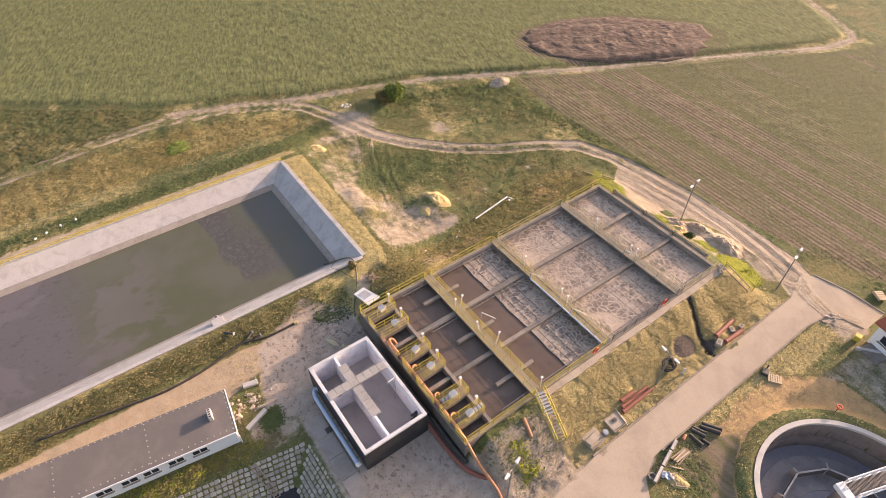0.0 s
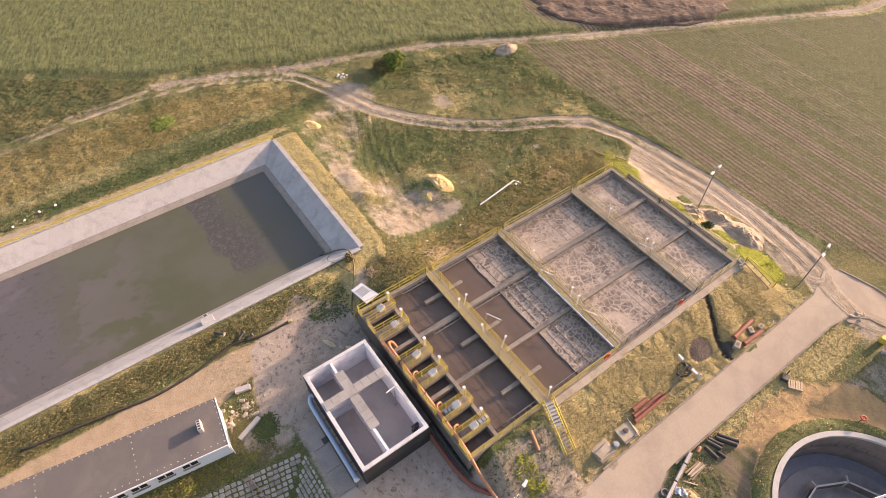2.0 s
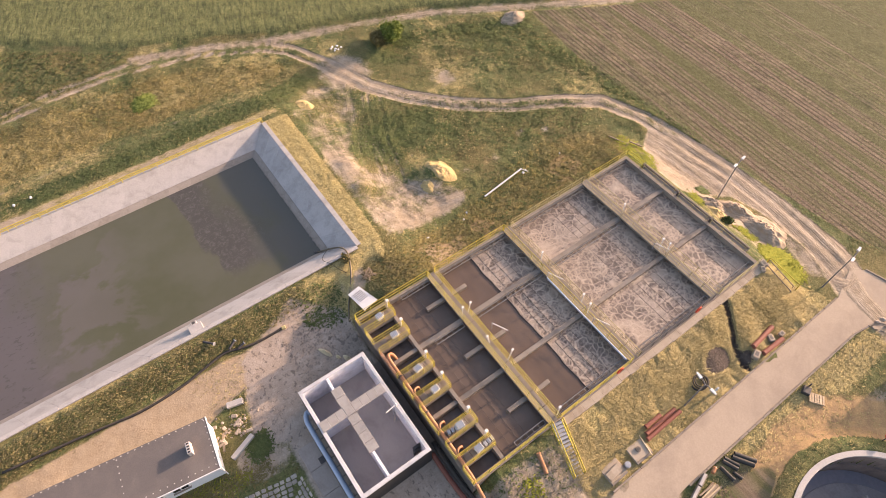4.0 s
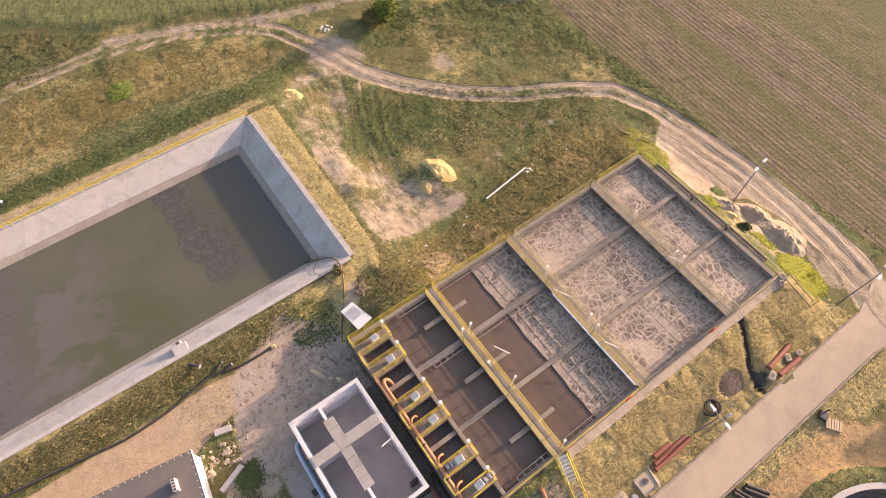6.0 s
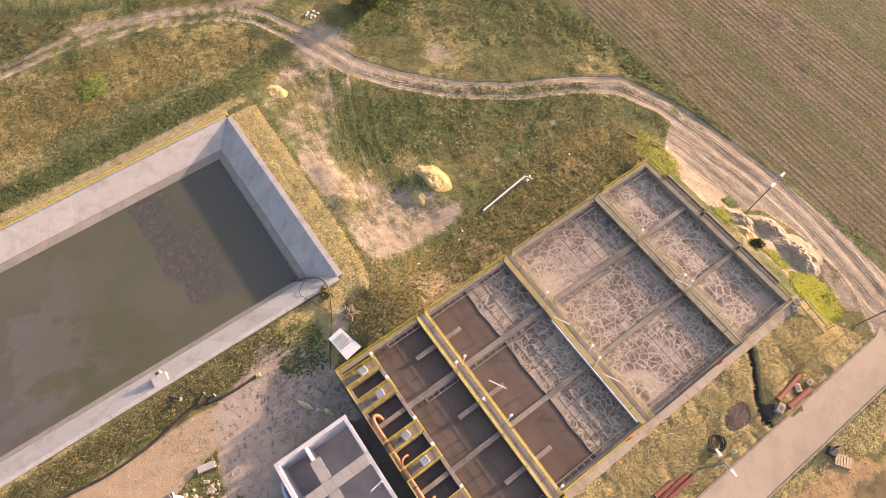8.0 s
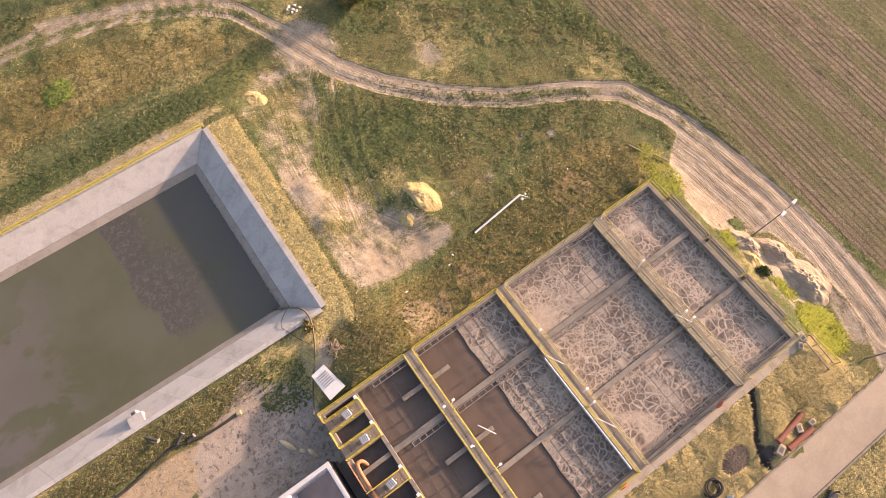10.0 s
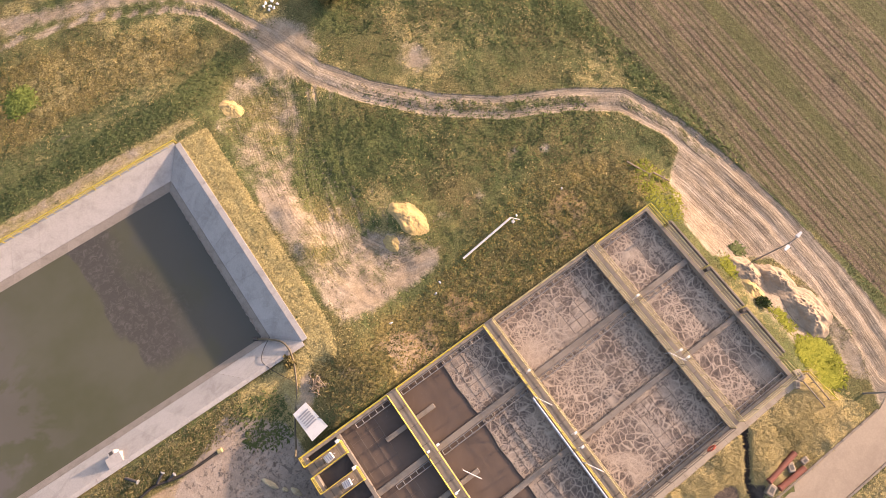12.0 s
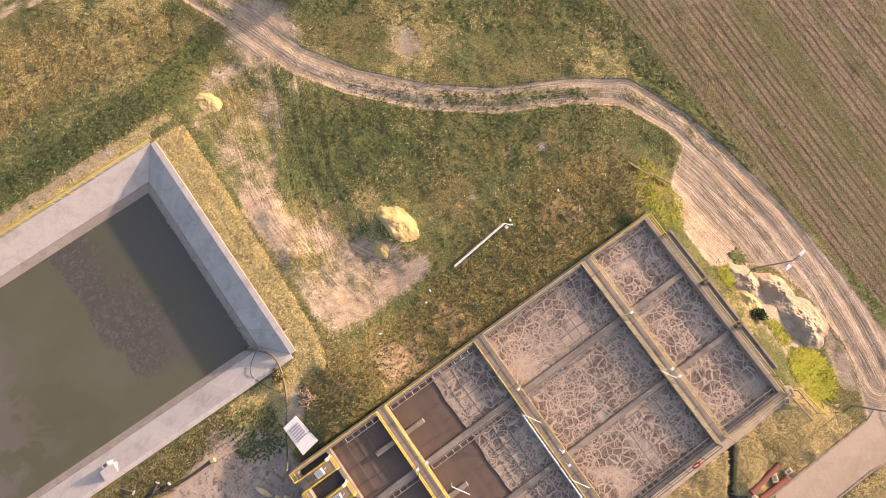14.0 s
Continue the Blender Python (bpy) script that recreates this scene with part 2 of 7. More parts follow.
    c = n.mix(n.math("SUBTRACT", 1.0, n.math("MULTIPLY", n.math("MAXIMUM", n.ramp(soil, 0.4, 0.7, 0.0, 0.75), n.math("MAXIMUM", n.ramp(mud, 0.3, 0.6), n.ramp(red, 0.3, 0.6))), 0.75)), c, cc.outputs[0], "MULTIPLY")
    trodden = n.math("MAXIMUM", n.ramp(soil, 0.4, 0.7), n.math("MAXIMUM", n.ramp(mud, 0.3, 0.6), n.ramp(red, 0.3, 0.6)))
    h = n.math("ADD", n.math("MULTIPLY", n.math("ADD", n.math("MULTIPLY", fine, 0.5), mid), n.math("SUBTRACT", 1.0, n.math("MULTIPLY", trodden, 0.6))), n.math("MULTIPLY", n.math("MULTIPLY", tread, driven), 0.9))
    return n.done(c, 0.95, h, 0.7, 0.18)


ground_mat = ground_material()


def foam_material():
    n = Nodes("foaming_water")
    p = n.position((1, 1, 0))
    warp = n.node("TexNoise", Vector=p, Scale=1.3, Detail=3.0)
    wp = n.node("VectorMath", Vector=p)
    wp.operation = "MULTIPLY_ADD"
    n.put(wp.inputs[0], warp.outputs["Color"])
    wp.inputs[1].default_value = (0.6, 0.6, 0)
    n.put(wp.inputs[2], p)
    lines = []
    for s, w in ((1.45, 0.085), (2.9, 0.1), (5.8, 0.14)):
        v = n.node("TexVoronoi", Vector=wp.outputs[0], Scale=s)
        v.feature = "DISTANCE_TO_EDGE"
        lines.append(n.ramp(v.outputs["Distance"], 0.0, w, 1.0, 0.0))
    patch = n.ramp(n.noise(p, 0.45, 4.0, 0.6, 0.8), 0.34, 0.58)
    fine = n.noise(p, 9.0, 5.0, 0.7)
    f = n.math("MAXIMUM", n.math("MULTIPLY", lines[0], 0.9), n.math("MULTIPLY", lines[1], n.math("ADD", n.math("MULTIPLY", patch, 0.6), 0.3)))
    f = n.math("MAXIMUM", f, n.math("MULTIPLY", n.math("MULTIPLY", lines[2], 0.75), patch))
    f = n.math("MAXIMUM", f, n.math("MULTIPLY", n.ramp(n.noise(p, 0.36, 3.0, 0.5, 0.7), 0.52, 0.64), n.ramp(fine, 0.3, 0.55, 0.2, 0.7)))
    f = n.math("ADD", n.math("MULTIPLY", f, 0.92), n.math("MULTIPLY", n.ramp(fine, 0.45, 0.7), 0.1))
    c = n.mix(f, (0.108, 0.078, 0.059), (0.53, 0.42, 0.317))
    n.bsdf.inputs["Specular IOR Level"].default_value = 0.6
    return n.done(c, n.ramp(f, 0.1, 0.6, 0.28, 0.5), f, 0.22, 0.05)


def brown_water(name, a, b, rough):
    n = Nodes(name)
    p = n.position((1, 1, 0))
    c = n.mix(n.ramp(n.noise(p, 0.35, 4.0, 0.55, 0.6), 0.35, 0.7), a, b)
    c = n.mix(n.math("MULTIPLY", n.ramp(n.noise(p, 3.0, 5.0, 0.7, 1.0), 0.6, 0.75), 0.25), c, (0.26, 0.2, 0.155))
    return n.done(c, rough, n.noise(p, 1.5, 2.0), 0.05, 0.02)


def pond_water():
    """Murky green water with drifting dark sludge; bank shade and cloud reflections are painted in."""
    n = Nodes("murky_pond_water")
    p = n.position((1, 1, 0))
    sep = n.node("SeparateXYZ", Vector=p)
    wob = n.math("MULTIPLY", n.math("SUBTRACT", n.noise(n.position((1, 0.45, 0)), 0.3, 3.0, 0.5), 0.5), 7.0)
    xw = n.math("ADD", sep.outputs[0], wob)
    green = n.mix(n.ramp(n.noise(p, 0.12, 4.0), 0.3, 0.7), (0.082, 0.083, 0.042), (0.105, 0.102, 0.068))
    sludge = n.mix(n.ramp(n.noise(p, 2.2, 5.0, 0.7, 1.0), 0.45, 0.7), (0.068, 0.06, 0.054), (0.115, 0.103, 0.094))
    slant = n.math("ADD", xw, n.math("MULTIPLY", n.math("SUBTRACT", sep.outputs[1], 50.0), 0.18))
    patch = n.math("MULTIPLY", n.ramp(slant, 6.3, 6.8), n.ramp(slant, 9.6, 12.5, 1.0, 0.0))
    patch = n.math("MULTIPLY", patch, n.ramp(n.math("ADD", sep.outputs[1], n.math("MULTIPLY", wob, 0.5)), 44.2, 46.2))
    c = n.mix(n.math("MULTIPLY", patch, 0.8), green, sludge)
    # neutral grey over the east end: the bank's shade, put into the water colour
    shade_grey = n.ramp(n.math("ADD", xw, n.math("MULTIPLY", wob, 0.5)), 9.5, 13.5)
    c = n.mix(n.math("MULTIPLY", shade_grey, 0.75), c, (0.082, 0.08, 0.072))
    # purple-grey cloud reflection painted over the west water, broken by darker spots
    grey = n.ramp(n.math("ADD", sep.outputs[0], n.math("MULTIPLY", wob, 1.2)), -11.0, -5.0, 1.0, 0.0)
    spots = n.ramp(n.noise(n.position((1.2, 2.2, 0)), 1.2, 4.0, 0.65, 0.8), 0.57, 0.63)
    c = n.mix(n.math("MULTIPLY", grey, 0.8), c, n.mix(n.math("MULTIPLY", spots, 0.5), (0.112, 0.096, 0.1), (0.055, 0.047, 0.05)))
    # paler lilac sky reflection, also painted into the colour in drifting patches
    cloud_sheen = n.ramp(n.noise(n.position((0.8, 1.0, 0)), 0.14, 5.0, 0.62, 0.25), 0.5, 0.56)
    c = n.mix(n.math("MULTIPLY", cloud_sheen, n.ramp(sep.outputs[0], -4.0, 2.0, 0.45, 0.0)), c, (0.145, 0.122, 0.124))
    n.bsdf.inputs["Specular IOR Level"].default_value = 0.5
    return n.done(c, 0.12, n.noise(p, 2.0, 3.0), 0.03, 0.02)


foam_mat = foam_material()
water_brown = brown_water("brown_settling_water", (0.13, 0.093, 0.07), (0.155, 0.112, 0.085), 0.25)
water_dark = brown_water("dark_tank_water", (0.12, 0.088, 0.068), (0.15, 0.112, 0.088), 0.22)
water_pond = pond_water()
manure_mat = worn("dark_manure", (0.105, 0.072, 0.053), (0.235, 0.165, 0.12), 0.95, 0.9, 0.85, 3.2, bump=1.0)
sand_mat = worn("yellow_sand", (0.50, 0.37, 0.16), (0.34, 0.26, 0.15), 0.95, 1.5, 0.75, 7.0, bump=0.8)


ladder_mat = worn("tarnished_steel", (0.25, 0.24, 0.235), (0.15, 0.14, 0.13), 0.55, 3.0, 0.4, metal=0.2)


# ---- making things ----
CACHE = {}


def thing(name, loc=(0, 0, 0), rz=0.0, label="", category="", group="", kind=""):
    ob = new(name)
    ob.matrix_basis = pose(*loc, 0, 0, rz)
    ob.empty_display_size = 0.2
    return tagged(ob, label, category, group, kind)


def mesh_of(bm, name, mat):
    me = bpy.data.meshes.new(name)
    bm.normal_update()
    bm.to_mesh(me)
    bm.free()
    me.materials.append(mat)
    return me


def part(name, bm, mat, parent=None, label="", m=None):
    ob = new(name, bm if isinstance(bm, bpy.types.Mesh) else mesh_of(bm, name, mat))
    ob.parent = parent
    if m is not None:
        ob.matrix_basis = m
    return tagged(ob, label)


def box_mesh(name, size, mat, bevel=0.0):
    key = ("box", tuple(round(s, 3) for s in size), mat.name, round(bevel, 3))
    if key not in CACHE:
        bm = bmesh.new()
        bmesh.ops.create_cube(bm, size=1.0)
        bmesh.ops.scale(bm, vec=size, verts=bm.verts)
        if bevel:
            bmesh.ops.bevel(bm, geom=bm.edges[:], offset=bevel, segments=1, affect="EDGES")
        CACHE[key] = mesh_of(bm, name, mat)
    return CACHE[key]


def box(name, parent, mat, lo, hi, bevel=0.02, label="", rz=0.0):
    """A box from its low to its high corner."""
    size = [hi[i] - lo[i] for i in range(3)]
    mid = [(hi[i] + lo[i]) / 2 for i in range(3)]
    return part(name, box_mesh(name, size, mat, min(bevel, min(size) * 0.3)), mat, parent, label, pose(*mid, 0, 0, rz))


def rod(name, parent, mat, a, b, r, sides=6, label=""):
    """A round bar from a to b."""
    a, b = Vector(a), Vector(b)
    d = b - a
    key = ("rod", round(d.length, 3), round(r, 4), sides, mat.name)
    if key not in CACHE:
        bm = bmesh.new()
        bmesh.ops.create_cone(bm, cap_ends=True, segments=sides, radius1=r, radius2=r, depth=d.length)
        CACHE[key] = mesh_of(bm, name, mat)
    m = Matrix.Translation((a + b) / 2) @ d.to_track_quat("Z", "Y").to_matrix().to_4x4()
    return part(name, CACHE[key], mat, parent, label, m)


def tube(name, parent, mat, pts, r, sides=8, label="", hollow=False):
    """A pipe or hose swept along a smooth line through pts."""
    P = [Vector(q) for q in pts]
    line = []
    for i in range(len(P) - 1):
        p0, p1, p2, p3 = P[max(i - 1, 0)], P[i], P[i + 1], P[min(i + 2, len(P) - 1)]
        for k in range(5):
            s = k / 5
            line.append(0.5 * ((2 * p1) + (p2 - p0) * s + (2 * p0 - 5 * p1 + 4 * p2 - p3) * s * s + (3 * p1 - p0 - 3 * p2 + p3) * s ** 3))
    line.append(P[-1])
    bm = bmesh.new()
    rings = []
    for i, q in enumerate(line):
        d = (line[min(i + 1, len(line) - 1)] - line[max(i - 1, 0)]).normalized()
        u = d.cross(Vector((0, 0, 1)))
        u = u.normalized() if u.length > 0.01 else Vector((1, 0, 0))
        w = u.cross(d)
        rings.append([bm.verts.new(q + (u * math.cos(a) + w * math.sin(a)) * r) for a in [k * math.tau / sides for k in range(sides)]])
    for ra, rb in zip(rings, rings[1:]):
        for k in range(sides):
            bm.faces.new((ra[k], ra[(k + 1) % sides], rb[(k + 1) % sides], rb[k])).smooth = True
    if not hollow:
        bm.faces.new(rings[0])
        bm.faces.new(rings[-1][::-1])
    bmesh.ops.recalc_face_normals(bm, faces=bm.faces)
    return part(name, bm, mat, parent, label)


def prism(name, parent, mat, outline, z0, z1, label=""):
    """An upright solid over an outline in the plan."""
    bm = bmesh.new()
    low = [bm.verts.new((x, y, z0)) for x, y in outline]
    top = [bm.verts.new((x, y, z1)) for x, y in outline]
    bm.faces.new(top)
    bm.faces.new(low[::-1])
    k = len(outline)
    for i in range(k):
        bm.faces.new((low[i], low[(i + 1) % k], top[(i + 1) % k], top[i]))
    bmesh.ops.recalc_face_normals(bm, faces=bm.faces)
    return part(name, bm, mat, parent, label)


def lump(rng, size, rough=0.25, cuts=2):
    """An uneven stone or clod."""
    bm = bmesh.new()
    bmesh.ops.create_icosphere(bm, subdivisions=cuts, radius=0.5)
    off = Vector((rng.uniform(0, 50), rng.uniform(0, 50), rng.uniform(0, 50)))
    for v in bm.verts:
        v.co *= 1 + rough * noise.noise(v.co * 2.2 + off) * 2
        v.co = Vector((v.co.x * size[0], v.co.y * size[1], max(v.co.z, -0.3) * size[2]))
    return bm


# ---- the lie of the land ----
LATTICE = np.random.RandomState(7).rand(256, 256)


def vnoise(x, y, scale, octaves=3):
    """Soft noise between 0 and 1 over the plan."""
    out, amp, total = 0.0, 1.0, 0.0
    for o in range(octaves):
        u, v = x * scale + 17.3 * o, y * scale + 9.1 * o
        i, j = np.floor(u).astype(int), np.floor(v).astype(int)
        fu, fv = u - i, v - j
        fu, fv = fu * fu * (3 - 2 * fu), fv * fv * (3 - 2 * fv)
        L = lambda a, b: LATTICE[a % 256, b % 256]
        out = out + amp * ((L(i, j) * (1 - fu) + L(i + 1, j) * fu) * (1 - fv) + (L(i, j + 1) * (1 - fu) + L(i + 1, j + 1) * fu) * fv)
        total, amp, scale = total + amp, amp * 0.5, scale * 2.1
    return out / total


def smooth(v, a, b):
    t = np.clip((v - a) / (b - a), 0, 1)
    return t * t * (3 - 2 * t)


def to_line(x, y, pts):
    """Distance to a line through pts, and the side of it."""
    best, side = np.full(np.shape(x), 1e9), np.zeros(np.shape(x))
    for (ax, ay), (bx, by) in zip(pts, pts[1:]):
        dx, dy = bx - ax, by - ay
        t = np.clip(((x - ax) * dx + (y - ay) * dy) / (dx * dx + dy * dy), 0, 1)
        d = np.hypot(x - ax - t * dx, y - ay - t * dy)
        s = np.sign(dx * (y - ay) - dy * (x - ax))
        near = d < best
        best, side = np.where(near, d, best), np.where(near, s, side)
    return best, side


def inside(x, y, poly, soft=0.8):
    """1 within an outline, 0 outside it, with a soft edge."""
    d, _ = to_line(x, y, poly + poly[:1])
    odd = np.zeros(np.shape(x), bool)
    for (ax, ay), (bx, by) in zip(poly, poly[1:] + poly[:1]):
        if ay != by:
            odd ^= ((ay > y) != (by > y)) & (x < (bx - ax) * (y - ay) / (by - ay) + ax)
    return smooth(np.where(odd, d, -d), -soft, soft)


def rect_gap(x, y, x0, x1, y0, y1):
    """Distance outside a rectangle (minus: depth within)."""
    dx, dy = np.maximum(x0 - x, x - x1), np.maximum(y0 - y, y - y1)
    return np.where((dx > 0) & (dy > 0), np.hypot(np.maximum(dx, 0), np.maximum(dy, 0)), np.maximum(dx, dy))


TRACK = [(-60, 84), (-30, 80), (-11.4, 78.8), (-4.8, 79.3), (2.6, 80.3), (9.4, 79.9), (17.7, 78.0), (24.9, 74.3), (27.3, 71.9), (29.8, 66.1), (31.8, 60.2), (34.5, 55.9),
         (38.7, 51.2), (43.4, 47.4), (48.9, 44.5), (52.6, 41.8), (54.4, 37.4), (55.3, 32.6), (55.9, 26.4), (55.6, 19.8), (55.0, 15.7), (54.1, 11.5)]
FIELD_TRACK = [(10.6, 81.3), (19.2, 78.2), (28.0, 74.3), (37.5, 71.4), (46.7, 67.9), (57.6, 61.7), (65.7, 57.3), (78.4, 51.0), (91.9, 44.5), (100.8, 39.9), (107.2, 36.9),
               (113.3, 36.0), (116.0, 38.0), (117.0, 40.0), (122.5, 49.6), (150, 95)]
WHEAT = [(-160, 210), (-60, 137), (-8.7, 98.6), (1.3, 91.3), (11, 83.6), (22, 79.0), (28, 75.6), (37.5, 72.8), (46.7, 69.3), (57.6, 63), (65.7, 58.8), (78.4, 52.5), (91.9, 46),
         (107.2, 38.6), (112.5, 37.8), (115.4, 40.6), (121, 50.2), (149, 97), (300, 400), (-160, 400)]
PLOUGH = [(57.5, 60.2), (55.8, 46.2), (56.3, 35.5), (57.6, 23.6), (58.6, 13.4), (61.5, 4.8), (75, -25), (130, -120), (400, -120), (400, -80), (107.2, 35.0), (91.9, 43), (78.4, 49.5), (65.7, 55.8)]
POND = (-40.0, 15.6, 42.6, 57.8)
CREST = 1.3
TANK = (13.9, 46.7, 16.1, 32.75)
TOP = 2.2
CLAR, CLAR_R = (35.45, -5.1), 7.55
PIT = (-30.0, 4.3, 5.0, 25.2)
SKEW = 0.17


def height(x, y):
    z = 0.35 * (vnoise(x, y, 0.05) - 0.5) + 0.16 * (vnoise(x, y, 0.6) - 0.5)
    z = z + 0.09 * (vnoise(x + 40, y + 11, 1.25, 2) - 0.5)
    far = smooth(np.hypot(x - 25, y - 40), 60, 160)
    z = z + far * 1.6 * (vnoise(x, y, 0.012, 2) - 0.5)
    yard = inside(x, y, [(-2, 35), (13.8, 36), (13.8, 10), (60, 10), (60, -12), (2, -12)], 2.0)
    z = z * (1 - 0.75 * yard)
    d = rect_gap(x, y - np.clip((18.25 - x) / 64.25, 0, 1.3), -60.0, 18.5, 39.5, 60.6)
    east = smooth(x, 18.0, 19.5)
    wide_bank = np.maximum(east, smooth(y, 59.5, 61.0))
    bank = (1 - smooth(d, 0.4, 3.4)) * (1 - wide_bank) + (1 - smooth(d, 1.5, 9.0)) * wide_bank
    z = z * (1 - 0.6 * bank) + (CREST - 0.1) * bank
    shelf = smooth(x, 13.2, 16.0) * (1 - smooth(x, 20, 27)) * smooth(y, 32.0, 33.5) * (1 - smooth(y, 38.5, 40.5))
    z = np.maximum(z, 1.0 * shelf)
    z = np.where(d < -0.3, -2.5, z)
    tx0, tx1, ty0, ty1 = TANK
    d = rect_gap(x, y, *TANK)
    south = (1 - smooth(ty0 - 0.5 - y, 0.0, 4.9)) * smooth(x, 13.6, 16.0) * (1 - smooth(x, 46.5, 50.5)) * (y < ty0 + 1)
    north = (1 - smooth(y - ty1, 0.3, 5.0)) * smooth(x, 13.5, 18) * (1 - smooth(x, 47, 52)) * (y > ty1 - 1)
    east = (1 - smooth(x - tx1, 0.2, 5.2)) * (y > ty0 - 1) * (y < ty1 + 1) * (x > tx1 - 1)
    z = z + np.maximum.reduce([1.92 * south, 1.1 * north, 1.5 * east])
    z = np.where(d < -0.2, -2.5, z)
    rough = 0.3 * np.exp(-(((x - 50.6) / 2.2) ** 2 + ((y - 20.6) / 5.2) ** 2))
    z = z + rough * (1.7 * vnoise(x, y, 0.55, 2) - 0.35)
    for hx, hy, hh, hr in ((29.9, 43.6, 0.85, 1.7), (22.6, 46.0, 0.5, 1.0), (23.0, 49.5, 0.4, 1.3), (35.5, 66.5, 0.7, 2.0), (55, 60.2, 0.25, 1.2), (41, 11.8, 0.35, 1.1), (36.6, 12.8, 0.2, 1.0)):
        q = np.hypot(x - hx, y - hy) / hr
        z = z + hh * np.exp(-q * q) * (0.75 + 0.6 * vnoise(x, y, 1.3, 2))
    dd, _ = to_line(x, y, DRIFT)
    z = z + np.exp(-(dd / 1.1) ** 4) * (0.02 + 0.1 * vnoise(dd * 3.0, y * 0.5, 1.0, 2))
    dtr, _ = to_line(x, y, TRENCH)
    z = z - 0.6 * np.exp(-(dtr / 0.3) ** 4)
    dt, _ = to_line(x, y, TRACK)
    z = z - 0.09 * (np.exp(-((dt - 0.75) / 0.28) ** 2)) + 0.03 * np.exp(-((dt - 1.25) / 0.25) ** 2)
    wide = inside(x, y, SAND_EAST, 1.5)
    z = z + wide * 0.05 * (vnoise(dt * 4.0, y * 0.25 + x * 0.05, 1.0, 2) - 0.5) * 2
    churned = inside(x, y, WORKS, 0.9)
    z = z + inside(x, y, ROUGH, 0.9) * 0.32 * (vnoise(x + 5, y, 0.8, 3) - 0.45)
    z = z + churned * 0.11 * (vnoise(x * 1.0 + y * 0.5, y * 0.45 - x * 0.2, 1.3, 3) - 0.5) * 2
    for w_track in WORK_TRACKS:
        dw, _ = to_line(x, y, w_track)
        z = z - 0.035 * np.exp(-((dw - 0.7) / 0.22) ** 2) + 0.025 * np.exp(-((dw - 1.05) / 0.2) ** 2)
    df, _ = to_line(x, y, FIELD_TRACK)
    z = z - 0.12 * np.exp(-((df - 0.8) / 0.3) ** 2)
    w = inside(x, y, WHEAT, 0.8)
    z = z + w * (0.4 + 0.05 * vnoise(x, y, 0.8, 2))
    c = np.hypot(x - CLAR[0], y - CLAR[1])
    z = z + 0.75 * (1 - smooth(c, CLAR_R + 0.3, CLAR_R + 2.2))
    z = np.where(c < CLAR_R - 0.3, -6.0, z)
    px0, px1, py0, py1 = PIT
    d = rect_gap(x, y + SKEW * (x - px1), *PIT)
    z = np.where(d < 0.0, np.maximum(d * 0.62, -2.6) - 0.12, z)
    return z


WORK_TRACKS = [[(30.5, 61), (27.6, 55), (25.2, 48.5), (24.0, 43.5), (25, 40)], [(31.5, 58.5), (28.0, 51), (26.4, 45), (28.2, 41.5), (32, 40.6)], [(25.5, 61.5), (24, 55), (23.4, 49), (24.2, 42)]]
WORKS = [(25.5, 64.0), (29.8, 63), (29.6, 59), (28.1, 55.8), (26.2, 54), (24.8, 51.7), (24.3, 48), (26.5, 47.2), (27.2, 44.8), (31.5, 41.6), (31.1, 39.4), (27, 38.6), (21.2, 39.0), (20.9, 41.5), (21.0, 48), (21.3, 56), (21.5, 60), (23.4, 62.4)]
ROUGH = [(14.3, 15.4), (20.6, 15.4), (22.0, 12.0), (24, 9.6), (14, 8.8)]
DRIFT = [(55.0, 13.0), (53.8, 10.6), (52.8, 8.2), (52.4, 6.0), (53.2, 4.4)]
TRENCH = [(41.2, 15.9), (40.7, 14.9), (40.0, 13.7), (39.4, 12.6), (39.1, 11.7), (38.9, 10.5)]
SAND_EAST = [(48.8, 29.5), (50.6, 33.2), (54, 35.5), (56.8, 30), (57.3, 20), (57.0, 13), (55.5, 9.5), (51.5, 9.9), (53.8, 14.5), (54.0, 20.5), (53.2, 23.5), (50.4, 25.6), (48.8, 26.5)]
YARD = [(3.5, 33.2), (4.5, 36.2), (10.5, 38.6), (13.9, 35.5), (13.9, 16), (17, 13.5), (14, 9.5), (20, -12), (3, -12), (4.3, 18), (4.5, 27.5), (2.2, 29.0)]


